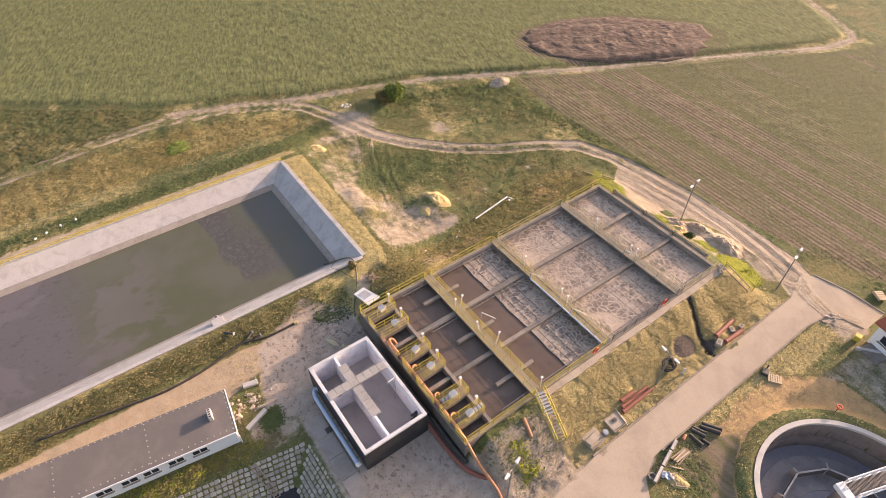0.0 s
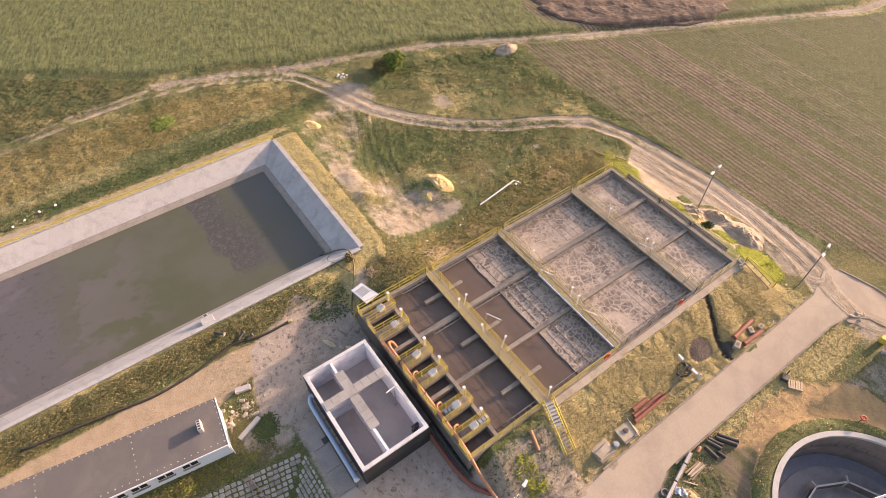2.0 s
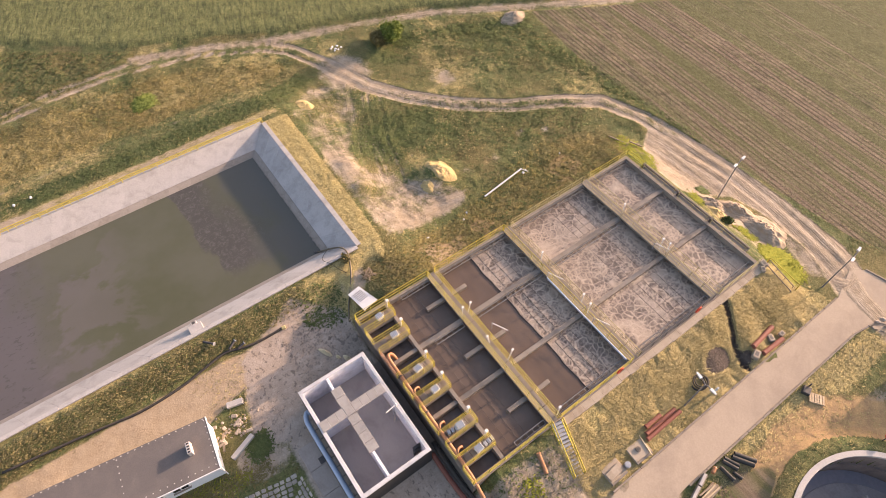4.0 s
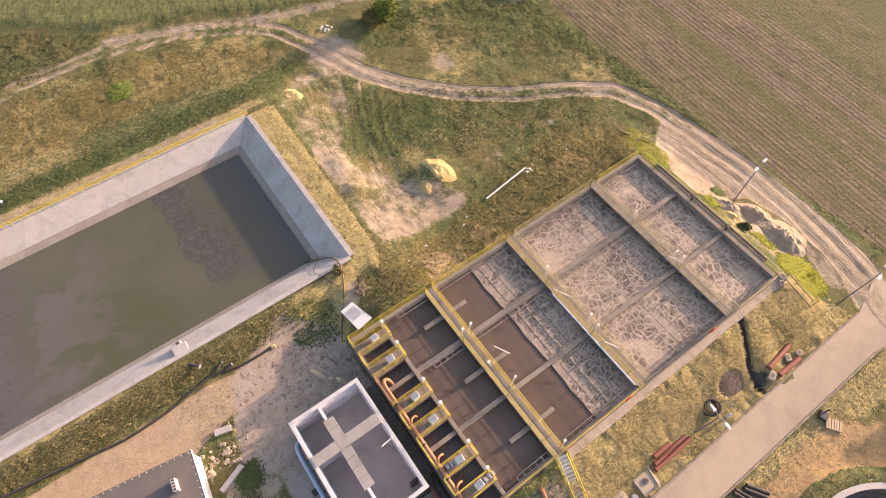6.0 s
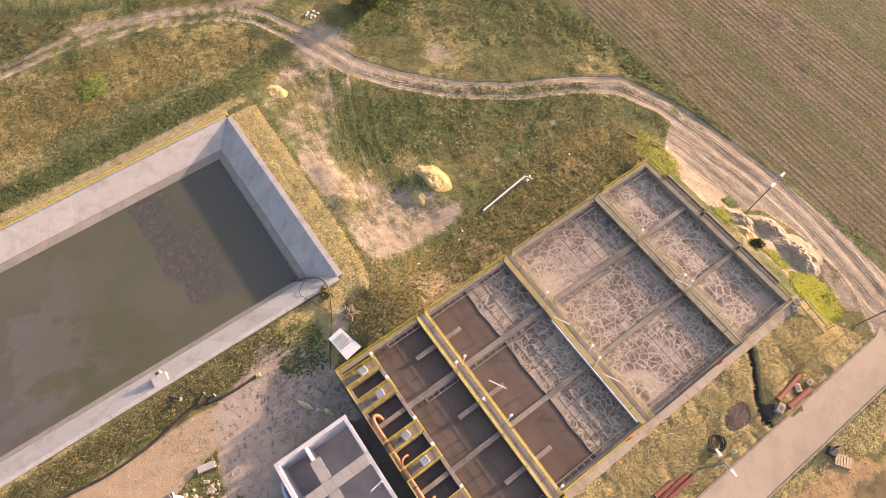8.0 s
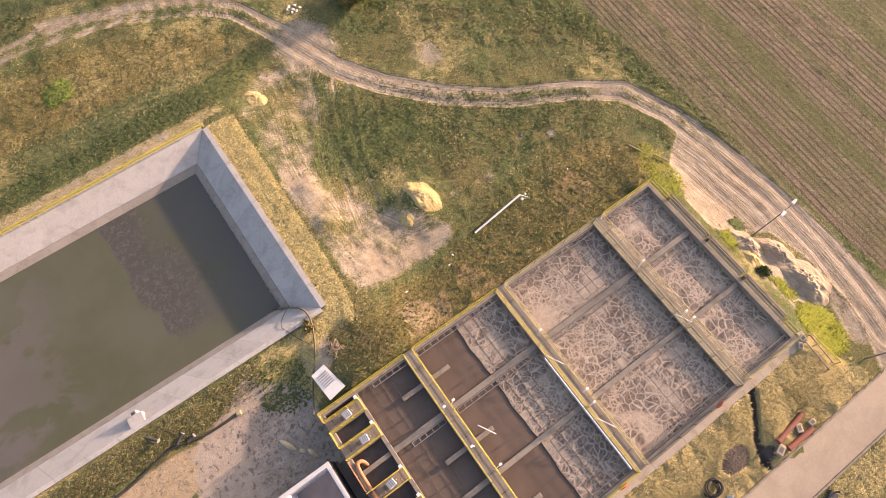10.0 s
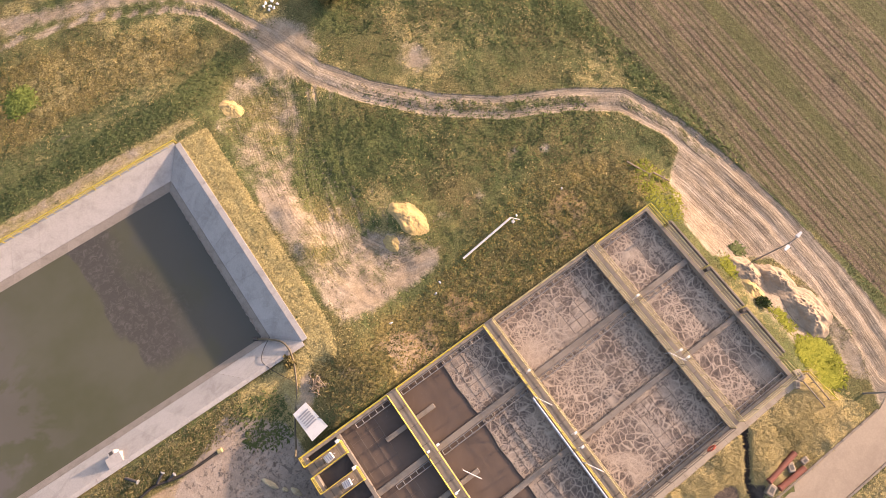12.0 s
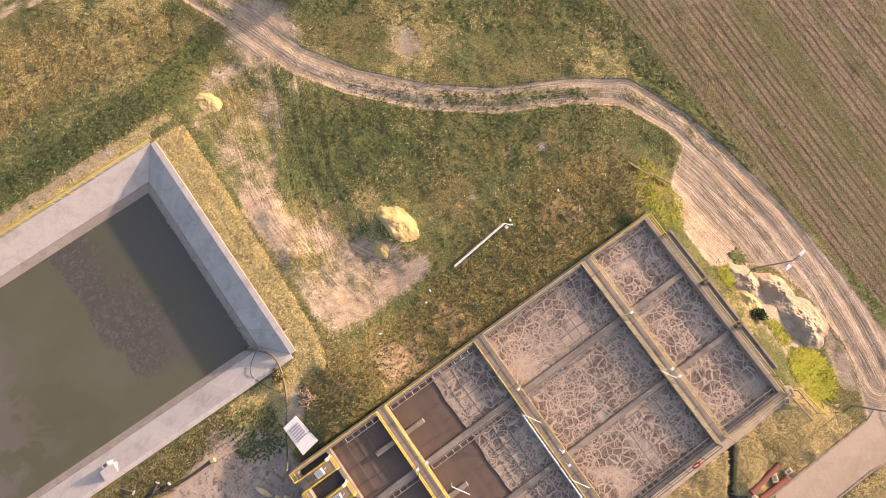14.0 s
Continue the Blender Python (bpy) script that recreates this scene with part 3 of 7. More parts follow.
def cover(x, y):
    """What grows or lies where: two sets of three masks."""
    dt, _ = to_line(x, y, TRACK)
    df, _ = to_line(x, y, FIELD_TRACK)
    n1, n2, n3 = vnoise(x, y, 0.22), vnoise(x + 80, y, 0.11), vnoise(x, y + 60, 0.5)
    rut = lambda d, c, w: np.exp(-((d - c) / w) ** 2)
    soil = np.maximum(rut(dt, 0.78, 0.42) * (0.85 + 0.35 * n1) * (0.72 + 0.28 * smooth(x, 24, 31)), rut(dt, 0.0, 1.15) * (0.22 + 0.62 * n1) * (0.55 + 0.45 * smooth(x, 24, 31)))
    soil = np.maximum(soil, rut(df, 0, 1.2) * (0.45 + 0.35 * n1))
    fork = np.exp(-(((x - 30.8) / 3.0) ** 2 + ((y - 64.0) / 3.6) ** 2))
    soil = np.maximum(soil, fork * 1.1)
    works = inside(x, y, WORKS, 0.9)
    soil = np.maximum(soil, works * (0.26 + 0.58 * n1) * (0.72 + 0.5 * n3))
    soil = np.maximum(soil, inside(x, y, [(21.4, 40.2), (24, 41.0), (30, 41.2), (31.6, 40.2), (30.5, 39.0), (27, 38.5), (22, 38.8)], 1.1) * (0.45 + 0.55 * n3))
    soil = np.maximum(soil, inside(x, y, [(-60, 61.3), (20.8, 61.0), (20.6, 62.2), (-60, 63.2)], 0.35) * (0.25 + 0.5 * n1))
    soil = np.maximum(soil, inside(x, y, [(-30, 67.3), (14, 66.7), (14.5, 67.3), (-30, 68.2)], 0.4) * (0.2 + 0.5 * n3))
    for px_, py_, pr_ in ((36.7, 42.0, 1.2), (41.6, 43.2, 1.0), (44.1, 42.0, 0.8), (39.9, 35.2, 0.9), (33.5, 42.4, 1.3)):
        soil = np.maximum(soil, (0.25 + 0.5 * n3) * np.exp(-(((x - px_) / pr_) ** 2 + ((y - py_) / pr_) ** 2)))
    for w_track in WORK_TRACKS:
        dw, _ = to_line(x, y, w_track)
        soil = np.maximum(soil, rut(dw, 0.7, 0.34) * (0.05 + 0.75 * n1))
    soil = np.maximum(soil, (0.25 + 0.6 * n3) * np.exp(-(((x - 40.4) / 3.0) ** 2 + ((y - 56.0) / 2.4) ** 2)) * 1.15)
    soil = np.maximum(soil, inside(x, y, SAND_EAST, 0.9) * (1.0 + 0.3 * n1))
    soil = np.maximum(soil, np.exp(-(((x - 50.6) / 2.4) ** 2 + ((y - 20.6) / 5.4) ** 2)) * (0.5 + 0.6 * n3))
    soil = np.maximum(soil, inside(x, y, ROUGH, 0.8) * (0.42 + 0.62 * n3))
    soil = np.maximum(soil, inside(x, y, [(44, 6.6), (52.5, 6.0), (53.5, 3), (49, 3.5)], 0.8) * (0.1 + 0.7 * n3))
    soil = np.maximum(soil, inside(x, y, [(14, 9.6), (24, 9.9), (27, 7.0), (23, 5.4), (19.5, -12), (13, -12)], 0.5))
    soil = np.maximum(soil, inside(x, y, [(51.4, 19), (53.6, 20.8), (54.2, 15), (52.6, 11.6), (51.0, 12.6), (52.0, 15.5)], 0.6) * (0.25 + 0.6 * n3))
    drift, _ = to_line(x, y, DRIFT)
    soil = np.maximum(soil, 1.1 * np.exp(-(drift / 1.5) ** 4))
    soil = np.maximum(soil, inside(x, y, [(0.2, 28.4), (3, 30.0), (4.4, 29.5), (4.4, 25.4), (-1, 26.4), (-3, 27.4)], 0.6) * (0.15 + 0.75 * n3))
    plough = inside(x, y, PLOUGH, 0.5)
    wheat = inside(x, y, WHEAT, 0.6)
    tx0, tx1, ty0, ty1 = TANK
    dry = inside(x, y, [(18.3, 37.2), (18.6, 60.4), (21.2, 60.2), (21.1, 54), (20.9, 48), (20.8, 43), (20.7, 40), (20.0, 37.6)], 0.35) * 1.1
    dry = np.maximum(dry, inside(x, y, [(20.5, 15.6), (48, 15.6), (50.5, 11), (50, 10), (21, 10)], 0.5) * (0.85 + 0.3 * n3))
    dry = np.maximum(dry, inside(x, y, [(-60, 60.2), (18.6, 60.0), (18.6, 61.4), (-60, 61.6)], 0.3) * 0.9)
    dry = np.maximum(dry, smooth(n2 + 0.12 * n3, 0.42, 0.62) * inside(x, y, [(-40, 65), (24, 65), (26, 71), (10, 78), (-40, 77)], 2) * 0.45)
    dry = np.maximum(dry, smooth(n1, 0.5, 0.75) * 0.5)
    dry = np.maximum(dry, works * 0.35 * n3)
    dry = np.maximum(dry, inside(x, y, [(-60, 61.3), (20.8, 61.0), (20.6, 62.2), (-60, 63.2)], 0.35) * 0.6)
    dry = np.maximum(dry, inside(x, y, [(-60, 37.4), (12, 37.2), (18, 37.0), (18, 39.6), (-60, 39.8)], 0.5) * (0.05 + 0.55 * n3))
    dry = np.maximum(dry, inside(x, y, [(28, 6.8), (52, 6.8), (53, 4.5), (44, 4), (40, 5.6), (31, 5.8)], 0.5) * (0.5 + 0.5 * n3))
    mud = inside(x, y, YARD, 0.9)
    mud = np.maximum(mud, inside(x, y, [(42, 3.6), (52.4, 3.0), (51, -8), (44, -8)], 1.2) * 0.5)
    mud = np.maximum(mud, inside(x, y, [(27, 5.5), (31.2, 5.2), (29.5, 1.5), (28, -12), (24, -12)], 0.8) * 0.9)
    red = inside(x, y, [(-60, 37.0), (4, 36.9), (7.5, 36.0), (5, 34.0), (2.5, 33.4), (-1, 32.2), (-60, 34.5)], 0.5)
    red = np.maximum(red, inside(x, y, [(31.5, 5.6), (41.5, 6.2), (46, 2.5), (44.6, -2), (42.5, 0.5), (38.5, 3.8), (33, 4.2)], 0.8) * (0.5 + 0.5 * n3))
    red = np.maximum(red, smooth(n3, 0.35, 0.65) * inside(x, y, [(19, 33), (33, 33), (30, 36.5), (19, 36.5)], 0.8) * 0.8)
    red = np.maximum(red, smooth(vnoise(x + 31, y, 0.3), 0.55, 0.7) * inside(x, y, [(33, 33.5), (48, 34), (52, 37), (40, 44), (34, 42)], 1.5) * 0.6)
    corner = inside(x, y, [(9.5, 36.2), (11, 39.4), (18.2, 39.4), (18.5, 36.5), (14.2, 33.6), (11.5, 35)], 0.9)
    dry = np.maximum(dry, corner * (0.45 + 0.6 * n3))
    soil = np.maximum(soil, corner * smooth(n1, 0.35, 0.6) * 0.7)
    red = np.maximum(red, inside(x, y, [(28.8, 5.4), (33, 4.8), (30.2, 1.6), (28.2, -3), (27.6, -9), (25, -9), (26.5, 1)], 0.7) * 0.8)
    off = np.hypot(x - CLAR[0], y - CLAR[1]) - CLAR_R
    red = np.maximum(red, inside(x, y, [(31.5, 4.6), (36.5, 6.2), (41.5, 5.4), (46, 1.5), (46, -5), (42, -6), (31.5, 1.5)], 0.7) * 1.0)
    plough = np.maximum(plough, inside(x, y, [(24, -12), (26.2, 0.0), (27.4, 5.4), (31.0, 5.7), (33.6, 4.4), (33.6, 0), (28, -12)], 0.9) * (0.72 + 0.4 * n3) * smooth(off, 1.0, 1.6))
    bare_ = inside(x, y, [(31, 3.5), (36.5, 5.8), (41.5, 5.0), (46, 1.5), (46, -5), (42, -6), (28, -12), (25, -12), (26.2, 0.0), (27.2, 5.6), (31, 5.9)], 0.5)
    soil, mud = soil * (1 - 0.9 * bare_), mud * (1 - 0.9 * bare_)
    lip = 1 - smooth(off, 1.1, 1.35)
    red, mud, soil, plough, dry = red * (1 - lip), mud * (1 - lip), soil * (1 - lip), plough * (1 - lip), np.maximum(dry * (1 - lip), 0.3 * lip)
    patch = inside(x, y, [(0.2, 26.6), (0.6, 29.5), (4.5, 29.5), (4.5, 26.3)], 0.5)
    mud = np.maximum(mud, patch * (0.35 + 0.6 * n3))
    ca, sa = math.cos(radians(-31)), math.sin(radians(-31))
    u, v = (x - 80.5) * ca + (y - 59) * sa, -(x - 80.5) * sa + (y - 59) * ca
    rim = np.sqrt((u / 16.5) ** 2 + (v / 8.2) ** 2)
    wheat = np.where(rim < 1.1, 0.0, wheat)
    plough = np.where(rim < 1.12, 1.0, plough)
    return soil, plough, wheat, dry, mud, red


def cover_more(x, y):
    """Dark soil (trench line, wet puddle and a patch by the trench foot), rusty growth and lush growth."""
    n1, n3 = vnoise(x, y, 0.22), vnoise(x, y + 60, 0.5)
    dtr, _ = to_line(x, y, TRENCH)
    # a dark soil colour follows the trench line
    dark_soil = 1.1 * np.exp(-(dtr / 0.42) ** 4)
    dark_soil = np.maximum(dark_soil, (1.5 * n3 - 0.1) * np.exp(-(((x - 36.9) / 1.7) ** 2 + ((y - 12.4) / 1.15) ** 2) ** 2))
    dark_soil = np.maximum(dark_soil, 0.9 * np.exp(-(((x - 39.6) / 0.9) ** 2 + ((y - 11.1) / 0.7) ** 2) ** 2))
    rust = inside(x, y, [(19.2, 34.5), (20.5, 37.2), (24.4, 38.0), (29.3, 37.4), (34.2, 37.2), (39, 38.4), (45.5, 40.5), (51, 36.0), (50.6, 33.2), (47, 32.8), (19.2, 32.8)], 1.2) * (0.35 + 0.75 * n3)
    rust = np.maximum(rust, inside(x, y, [(-40, 68.4), (12, 68.5), (22, 67.5), (26.4, 68.6), (23, 72.2), (12, 76.5), (-40, 76)], 1.4) * (0.45 + 0.65 * n1))
    rust = np.maximum(rust, inside(x, y, [(36, 46), (44, 45.5), (47, 42.5), (42, 41), (37, 43)], 1.6) * (0.1 + 0.7 * n3))
    lush = inside(x, y, [(-40, 63.0), (18.4, 62.4), (22, 62.4), (27, 65.2), (26, 67.2), (20, 65.4), (-40, 65.4)], 0.8)
    lush = np.maximum(lush, inside(x, y, [(25.5, 51), (29, 56), (33, 55), (37, 50), (36, 45.5), (31.5, 46.6), (27, 47.5)], 1.5) * (0.3 + 0.7 * n1))
    lush = np.maximum(lush, inside(x, y, [(38.5, 67.5), (53, 61.5), (56.8, 60), (56.4, 40), (55.2, 42), (53, 50), (46, 58), (38.5, 64)], 1.5) * (0.4 + 0.6 * n1))
    return dark_soil, rust, lush


def lanes(x, y):
    """For wheel marks: the way across, the way along, and how much is driven on."""
    best = [np.zeros(np.shape(x)) for _ in range(3)]
    east = inside(x, y, SAND_EAST, 0.9)
    for line, reach, power in [(TRACK, 2.0, 1.0), (FIELD_TRACK, 1.8, 1.0)] + [(w, 1.5, 0.85) for w in WORK_TRACKS + [DRIFT]]:
        near, across, along, run_ = np.full(np.shape(x), 1e9), np.zeros(np.shape(x)), np.zeros(np.shape(x)), 0.0
        for (ax, ay), (bx, by) in zip(line, line[1:]):
            dx, dy = bx - ax, by - ay
            L = math.hypot(dx, dy)
            t = np.clip(((x - ax) * dx + (y - ay) * dy) / (L * L), 0, 1)
            d = np.hypot(x - ax - t * dx, y - ay - t * dy)
            hit = d < near
            near = np.where(hit, d, near)
            across = np.where(hit, d * np.sign(dx * (y - ay) - dy * (x - ax)), across)
            along = np.where(hit, run_ + t * L, along)
            run_ += L
        power_ = power * np.exp(-(near / reach) ** 4)
        if line is TRACK:
            power_ = np.maximum(power_, east)
        win = power_ > best[2]
        best = [np.where(win, across, best[0]), np.where(win, along, best[1]), np.where(win, power_, best[2])]
    return best


def axis(lo, hi, step, reach, far):
    """Grid lines: even between lo and hi, a little wider out to far, then wider and wider to the horizon."""
    mid = list(np.arange(lo, hi, step))
    left, right, s, a, b = [], [], step, lo, mid[-1]
    while a > -reach:
        s = min(s * 1.05, 0.7) if a > far[0] else s * 1.3
        a -= s
        left.append(a)
    s = step
    while b < reach:
        s = min(s * 1.05, 0.7) if b < far[1] else s * 1.3
        b += s
        right.append(b)
    return np.array(left[::-1] + mid + right)


def sheet(name, xs, ys, zf, mat):
    X, Y = np.meshgrid(xs, ys)
    Z = zf(X, Y)
    nx, ny = len(xs), len(ys)
    me = bpy.data.meshes.new(name)
    co = np.stack([X, Y, Z], -1).reshape(-1, 3)
    i = np.arange(nx * ny).reshape(ny, nx)
    quads = np.stack([i[:-1, :-1], i[:-1, 1:], i[1:, 1:], i[1:, :-1]], -1).reshape(-1, 4)
    me.vertices.add(len(co))
    me.vertices.foreach_set("co", co.ravel())
    me.loops.add(quads.size)
    me.loops.foreach_set("vertex_index", quads.ravel().astype(np.int32))
    me.polygons.add(len(quads))
    me.polygons.foreach_set("loop_start", np.arange(0, quads.size, 4, dtype=np.int32))
    me.polygons.foreach_set("use_smooth", np.ones(len(quads), bool))
    me.update()
    me.validate()
    me.materials.append(mat)
    return new(name, me), X.ravel(), Y.ravel()


ground, GX, GY = sheet("ground", axis(-14.0, 60.0, 0.3, 1500, (-45, 130)), axis(-9.0, 68.0, 0.3, 1500, (-12, 125)), height, ground_mat)
tagged(ground, "grassy ground with dirt tracks, fields and bare sandy soil", "ground", kind="structure")
masks = cover(GX, GY)
for key, trio in (("cover_a", masks[:3]), ("cover_b", masks[3:]), ("cover_c", cover_more(GX, GY))):
    at = ground.data.attributes.new(key, "FLOAT_COLOR", "POINT")
    at.data.foreach_set("color", np.stack([*trio, np.ones(len(GX))], -1).astype(np.float32).ravel())

at = ground.data.attributes.new("lane", "FLOAT_VECTOR", "POINT")
at.data.foreach_set("vector", np.stack(lanes(GX, GY), -1).astype(np.float32).ravel())


def ground_z(x, y):
    return float(height(np.array([float(x)]), np.array([float(y)]))[0])


# ---- road and kerbs ----
road = thing("road", kind="structure", label="dusty pale asphalt road beside the tank bank", category="road")
prism("road_surface", road, road_mat, [(17, -12), (21.5, -4), (23.2, 4.4), (24.6, 6.2), (26.5, 7.0), (28, 7.05), (49.2, 7.0), (51.6, 6.6), (52.9, 5.4), (53.6, 3.3), (56.9, 3.2), (56.85, 7.0),
                                         (56.1, 10.2), (54.8, 11.0), (51.3, 9.9), (23, 9.9), (17, 9.4), (13.5, 8.0), (12, -12)], -0.3, 0.05)
kerb = thing("kerb", kind="structure", label="sunken concrete kerb stones along the road", category="kerb")


def kerb_run(pts, w=0.16):
    for (ax, ay), (bx, by) in zip(pts, pts[1:]):
        L = math.hypot(bx - ax, by - ay)
        k = max(1, round(L))
        ang = math.degrees(math.atan2(by - ay, bx - ax))
        for i in range(k):
            f = (i + 0.5) / k
            part("kerb_stone", box_mesh("kerb_stone", (L / k - 0.03, w, 0.4), kerb_mat, 0.02), kerb_mat, kerb, "", pose(ax + (bx - ax) * f, ay + (by - ay) * f, -0.07 + random.uniform(-0.015, 0.015), 0, 0, ang + random.uniform(-0.6, 0.6)))


kerb_run([(22.5, 9.98), (51.2, 9.98)])
kerb_run([(27.5, 6.96), (49.2, 6.92), (51.7, 6.5), (53.0, 5.3), (53.5, 3.5)])
kerb_run([(56.98, 3.2), (56.93, 7.0), (56.2, 10.2)])


# ---- storage pond ----
pond = thing("storage_pond", kind="structure", label="concrete-lined sludge pond with sloping banks", category="pond")


def slope_panel(name, corners, mat, parent, thick=0.12):
    """A sloping slab from four corners, running round."""
    bm = bmesh.new()
    top = [bm.verts.new(c) for c in corners]
    low = [bm.verts.new((c[0], c[1], c[2] - thick)) for c in corners]
    bm.faces.new(top)
    bm.faces.new(low[::-1])
    for i in range(4):
        bm.faces.new((top[i], top[(i + 1) % 4], low[(i + 1) % 4], low[i]))
    bmesh.ops.recalc_face_normals(bm, faces=bm.faces)
    return part(name, bm, mat, parent)


bank_mat = worn("pond_lining_concrete", (0.44, 0.41, 0.39), (0.31, 0.285, 0.265), 0.85, 0.8, 0.7, 8.0, spread=0.1)
bank_low = worn("stained_pond_concrete", (0.30, 0.26, 0.225), (0.2, 0.17, 0.14), 0.85, 1.5, 0.6, 8.0)
WATER = -0.4
XI, YN, YF = 15.55, 42.45, 57.75
XO, YNO, YFO = 18.25, 39.85, 60.25
DEEP = 1.4


def bank_run(a_top, b_top, a_low, b_low, n):
    """Bank panels between a crest line and a foot line, with open joints; the foot strip is stained."""
    at, bt, al, bl = Vector(a_top), Vector(b_top), Vector(a_low), Vector(b_low)
    for i in range(n):
        f, g = i / n, (i + 1) / n - 0.012 / ((bt - at).length / n) / n
        p, q = at.lerp(bt, f), at.lerp(bt, g)
        r, s = al.lerp(bl, f), al.lerp(bl, g)
        k = 0.42
        slope_panel("bank_panel", [p, q, q.lerp(s, k), p.lerp(r, k)], bank_mat, pond)
        slope_panel("bank_foot", [p.lerp(r, k + 0.004), q.lerp(s, k + 0.004), s, r], bank_low, pond)


XL = -46.0
low = WATER - DEEP
run = lambda v, o: v + (v - o) * DEEP / (CREST - WATER)
bank_run((XO, YNO, CREST), (XO, YFO, CREST), (run(XI, XO), run(YN, YNO), low), (run(XI, XO), run(YF, YFO), low), 9)
bank_run((XL, YFO + 1.0, CREST), (XO, YFO, CREST), (XL, run(YF, YFO) + 1.0, low), (run(XI, XO), run(YF, YFO), low), 26)
bank_run((XL, YNO + 1.0, CREST), (XO, YNO, CREST), (XL, run(YN, YNO) + 1.0, low), (run(XI, XO), run(YN, YNO), low), 26)
# flat copings along the crest
for i in range(9):
    y0, y1 = YNO + (YFO - YNO) * i / 9, YNO + (YFO - YNO) * (i + 1) / 9 - 0.02
    slope_panel("coping_slab", [(XO, y0, CREST), (XO + 0.45, y0, CREST + 0.01), (XO + 0.45, y1, CREST + 0.01), (XO, y1, CREST)], bank_mat, pond, 0.25)
for i in range(26):
    f, g = i / 26, (i + 1) / 26 - 0.0004
    xa, xb = XL + (XO - XL) * f, XL + (XO - XL) * g
    for ya, s in ((YNO, -1), (YFO, 1)):
        o0, o1 = ya + 1.0 - f, ya + 1.0 - g
        slope_panel("coping_slab", [(xa, o0, CREST), (xb, o1, CREST), (xb, o1 + s * 0.35, CREST + 0.01), (xa, o0 + s * 0.35, CREST + 0.01)], bank_mat, pond, 0.25)
bm = bmesh.new()
bm.faces.new([bm.verts.new(v) for v in ((XL, 42.4, WATER), (XI + 0.6, 41.9, WATER), (XI + 0.6, 58.4, WATER), (XL, 59.6, WATER))])
pw = tagged(part("pond_water", bm, water_pond), "still murky green water with drifting dark sludge", "water", kind="structure")
# rough stones along the waterline
rng_w = random.Random(31)
bm = bmesh.new()
for i in range(260):
    q = (XI + 0.03 + abs(rng_w.gauss(0, 0.12)), YN + (YF - YN) * rng_w.random(), WATER + 0.015)
    sz = rng_w.uniform(0.05, 0.17)
    bmesh.ops.create_cube(bm, size=sz, matrix=Matrix.Translation(q) @ Matrix.Rotation(rng_w.uniform(0, 3), 4, (rng_w.random(), rng_w.random(), 1)))
tagged(part("waterline_stones", bm, bank_low), "small dark stones along the pond waterline", "stones", kind="stuff")
# the low concrete block with a slot on the near bank
gate = thing("outlet_block", (2.6, 40.6, 1.0), -1.0, "pale concrete outlet block with a dark slot on the pond bank", "outlet block")
box("block", gate, bank_mat, (-0.6, -0.5, -0.6), (0.55, 0.3, 0.31))
box("slot_frame", gate, bank_mat, (-0.28, 0.302, -0.9), (0.24, 0.62, 0.31))
# no opening is cut: a flat dark plate imitates the shade inside the slot
box("slot", gate, steel_dark, (-0.16, 0.34, 0.29), (0.12, 0.58, 0.315), 0.0)


# ---- railings ----
def railing(pts, mat, label, group, h=0.95, gap=1.45, toe=True, bar=0.024):
    """A tube railing along pts: posts, two rails and a toe board."""
    x0, y0, z0 = pts[0]
    rail = thing("railing", pts[0], 0, label, "railing", group)
    loc = [(x - x0, y - y0, z - z0) for x, y, z in pts]
    for a, b in zip(loc, loc[1:]):
        a, b = Vector(a), Vector(b)
        k = max(1, round((b - a).length / gap))
        last = 1 if (b - Vector(loc[-1])).length < 0.01 else 0
        for i in range(k + last):
            q = a.lerp(b, i / k)
            rod("post", rail, mat, q, q + Vector((0, 0, h)), 0.026, 6)
        rod("top_rail", rail, mat, a + Vector((0, 0, h)), b + Vector((0, 0, h)), bar)
        rod("middle_rail", rail, mat, a + Vector((0, 0, h * 0.55)), b + Vector((0, 0, h * 0.55)), bar * 0.85)
        if toe:
            rod("toe_rail", rail, mat, a + Vector((0, 0, 0.1)), b + Vector((0, 0, 0.1)), 0.022, 4)
    return rail


GY_, GO_ = "yellow tank railings", "faded tank railings"
LY, LO = "bright yellow painted tube railing on the tank wall", "faded dull yellow tube railing on the tank wall"


# ---- aeration tank ----
tank = thing("aeration_tank", kind="structure", label="weathered concrete treatment tank split into open basins", category="tank")
DEPTH = -2.4
WZ = 1.66
X0, X1, Y0, Y1 = TANK
XA, XB = 16.7, 17.0
W0, W1, W2 = (21.3, 22.2), (30.05, 31.0), (40.2, 41.1)
ROWS_Y = [(27.2, 27.65), (21.7, 22.1)]
box("outer_wall", tank, concrete, (X0, Y1 - 0.35, DEPTH), (X1, Y1, TOP))
box("outer_wall", tank, concrete, (X0, Y0, DEPTH), (X1, Y0 + 0.35, TOP))
box("outer_wall", tank, concrete, (X0, Y0 + 0.35, DEPTH), (X0 + 0.3, Y1 - 0.35, TOP))
box("outer_wall", tank, concrete, (X1 - 0.4, Y0 + 0.35, DEPTH), (X1, Y1 - 0.35, TOP))
box("partition_wall", tank, concrete, (XA, Y0 + 0.35, DEPTH), (XB, Y1 - 0.35, TOP + 0.02))
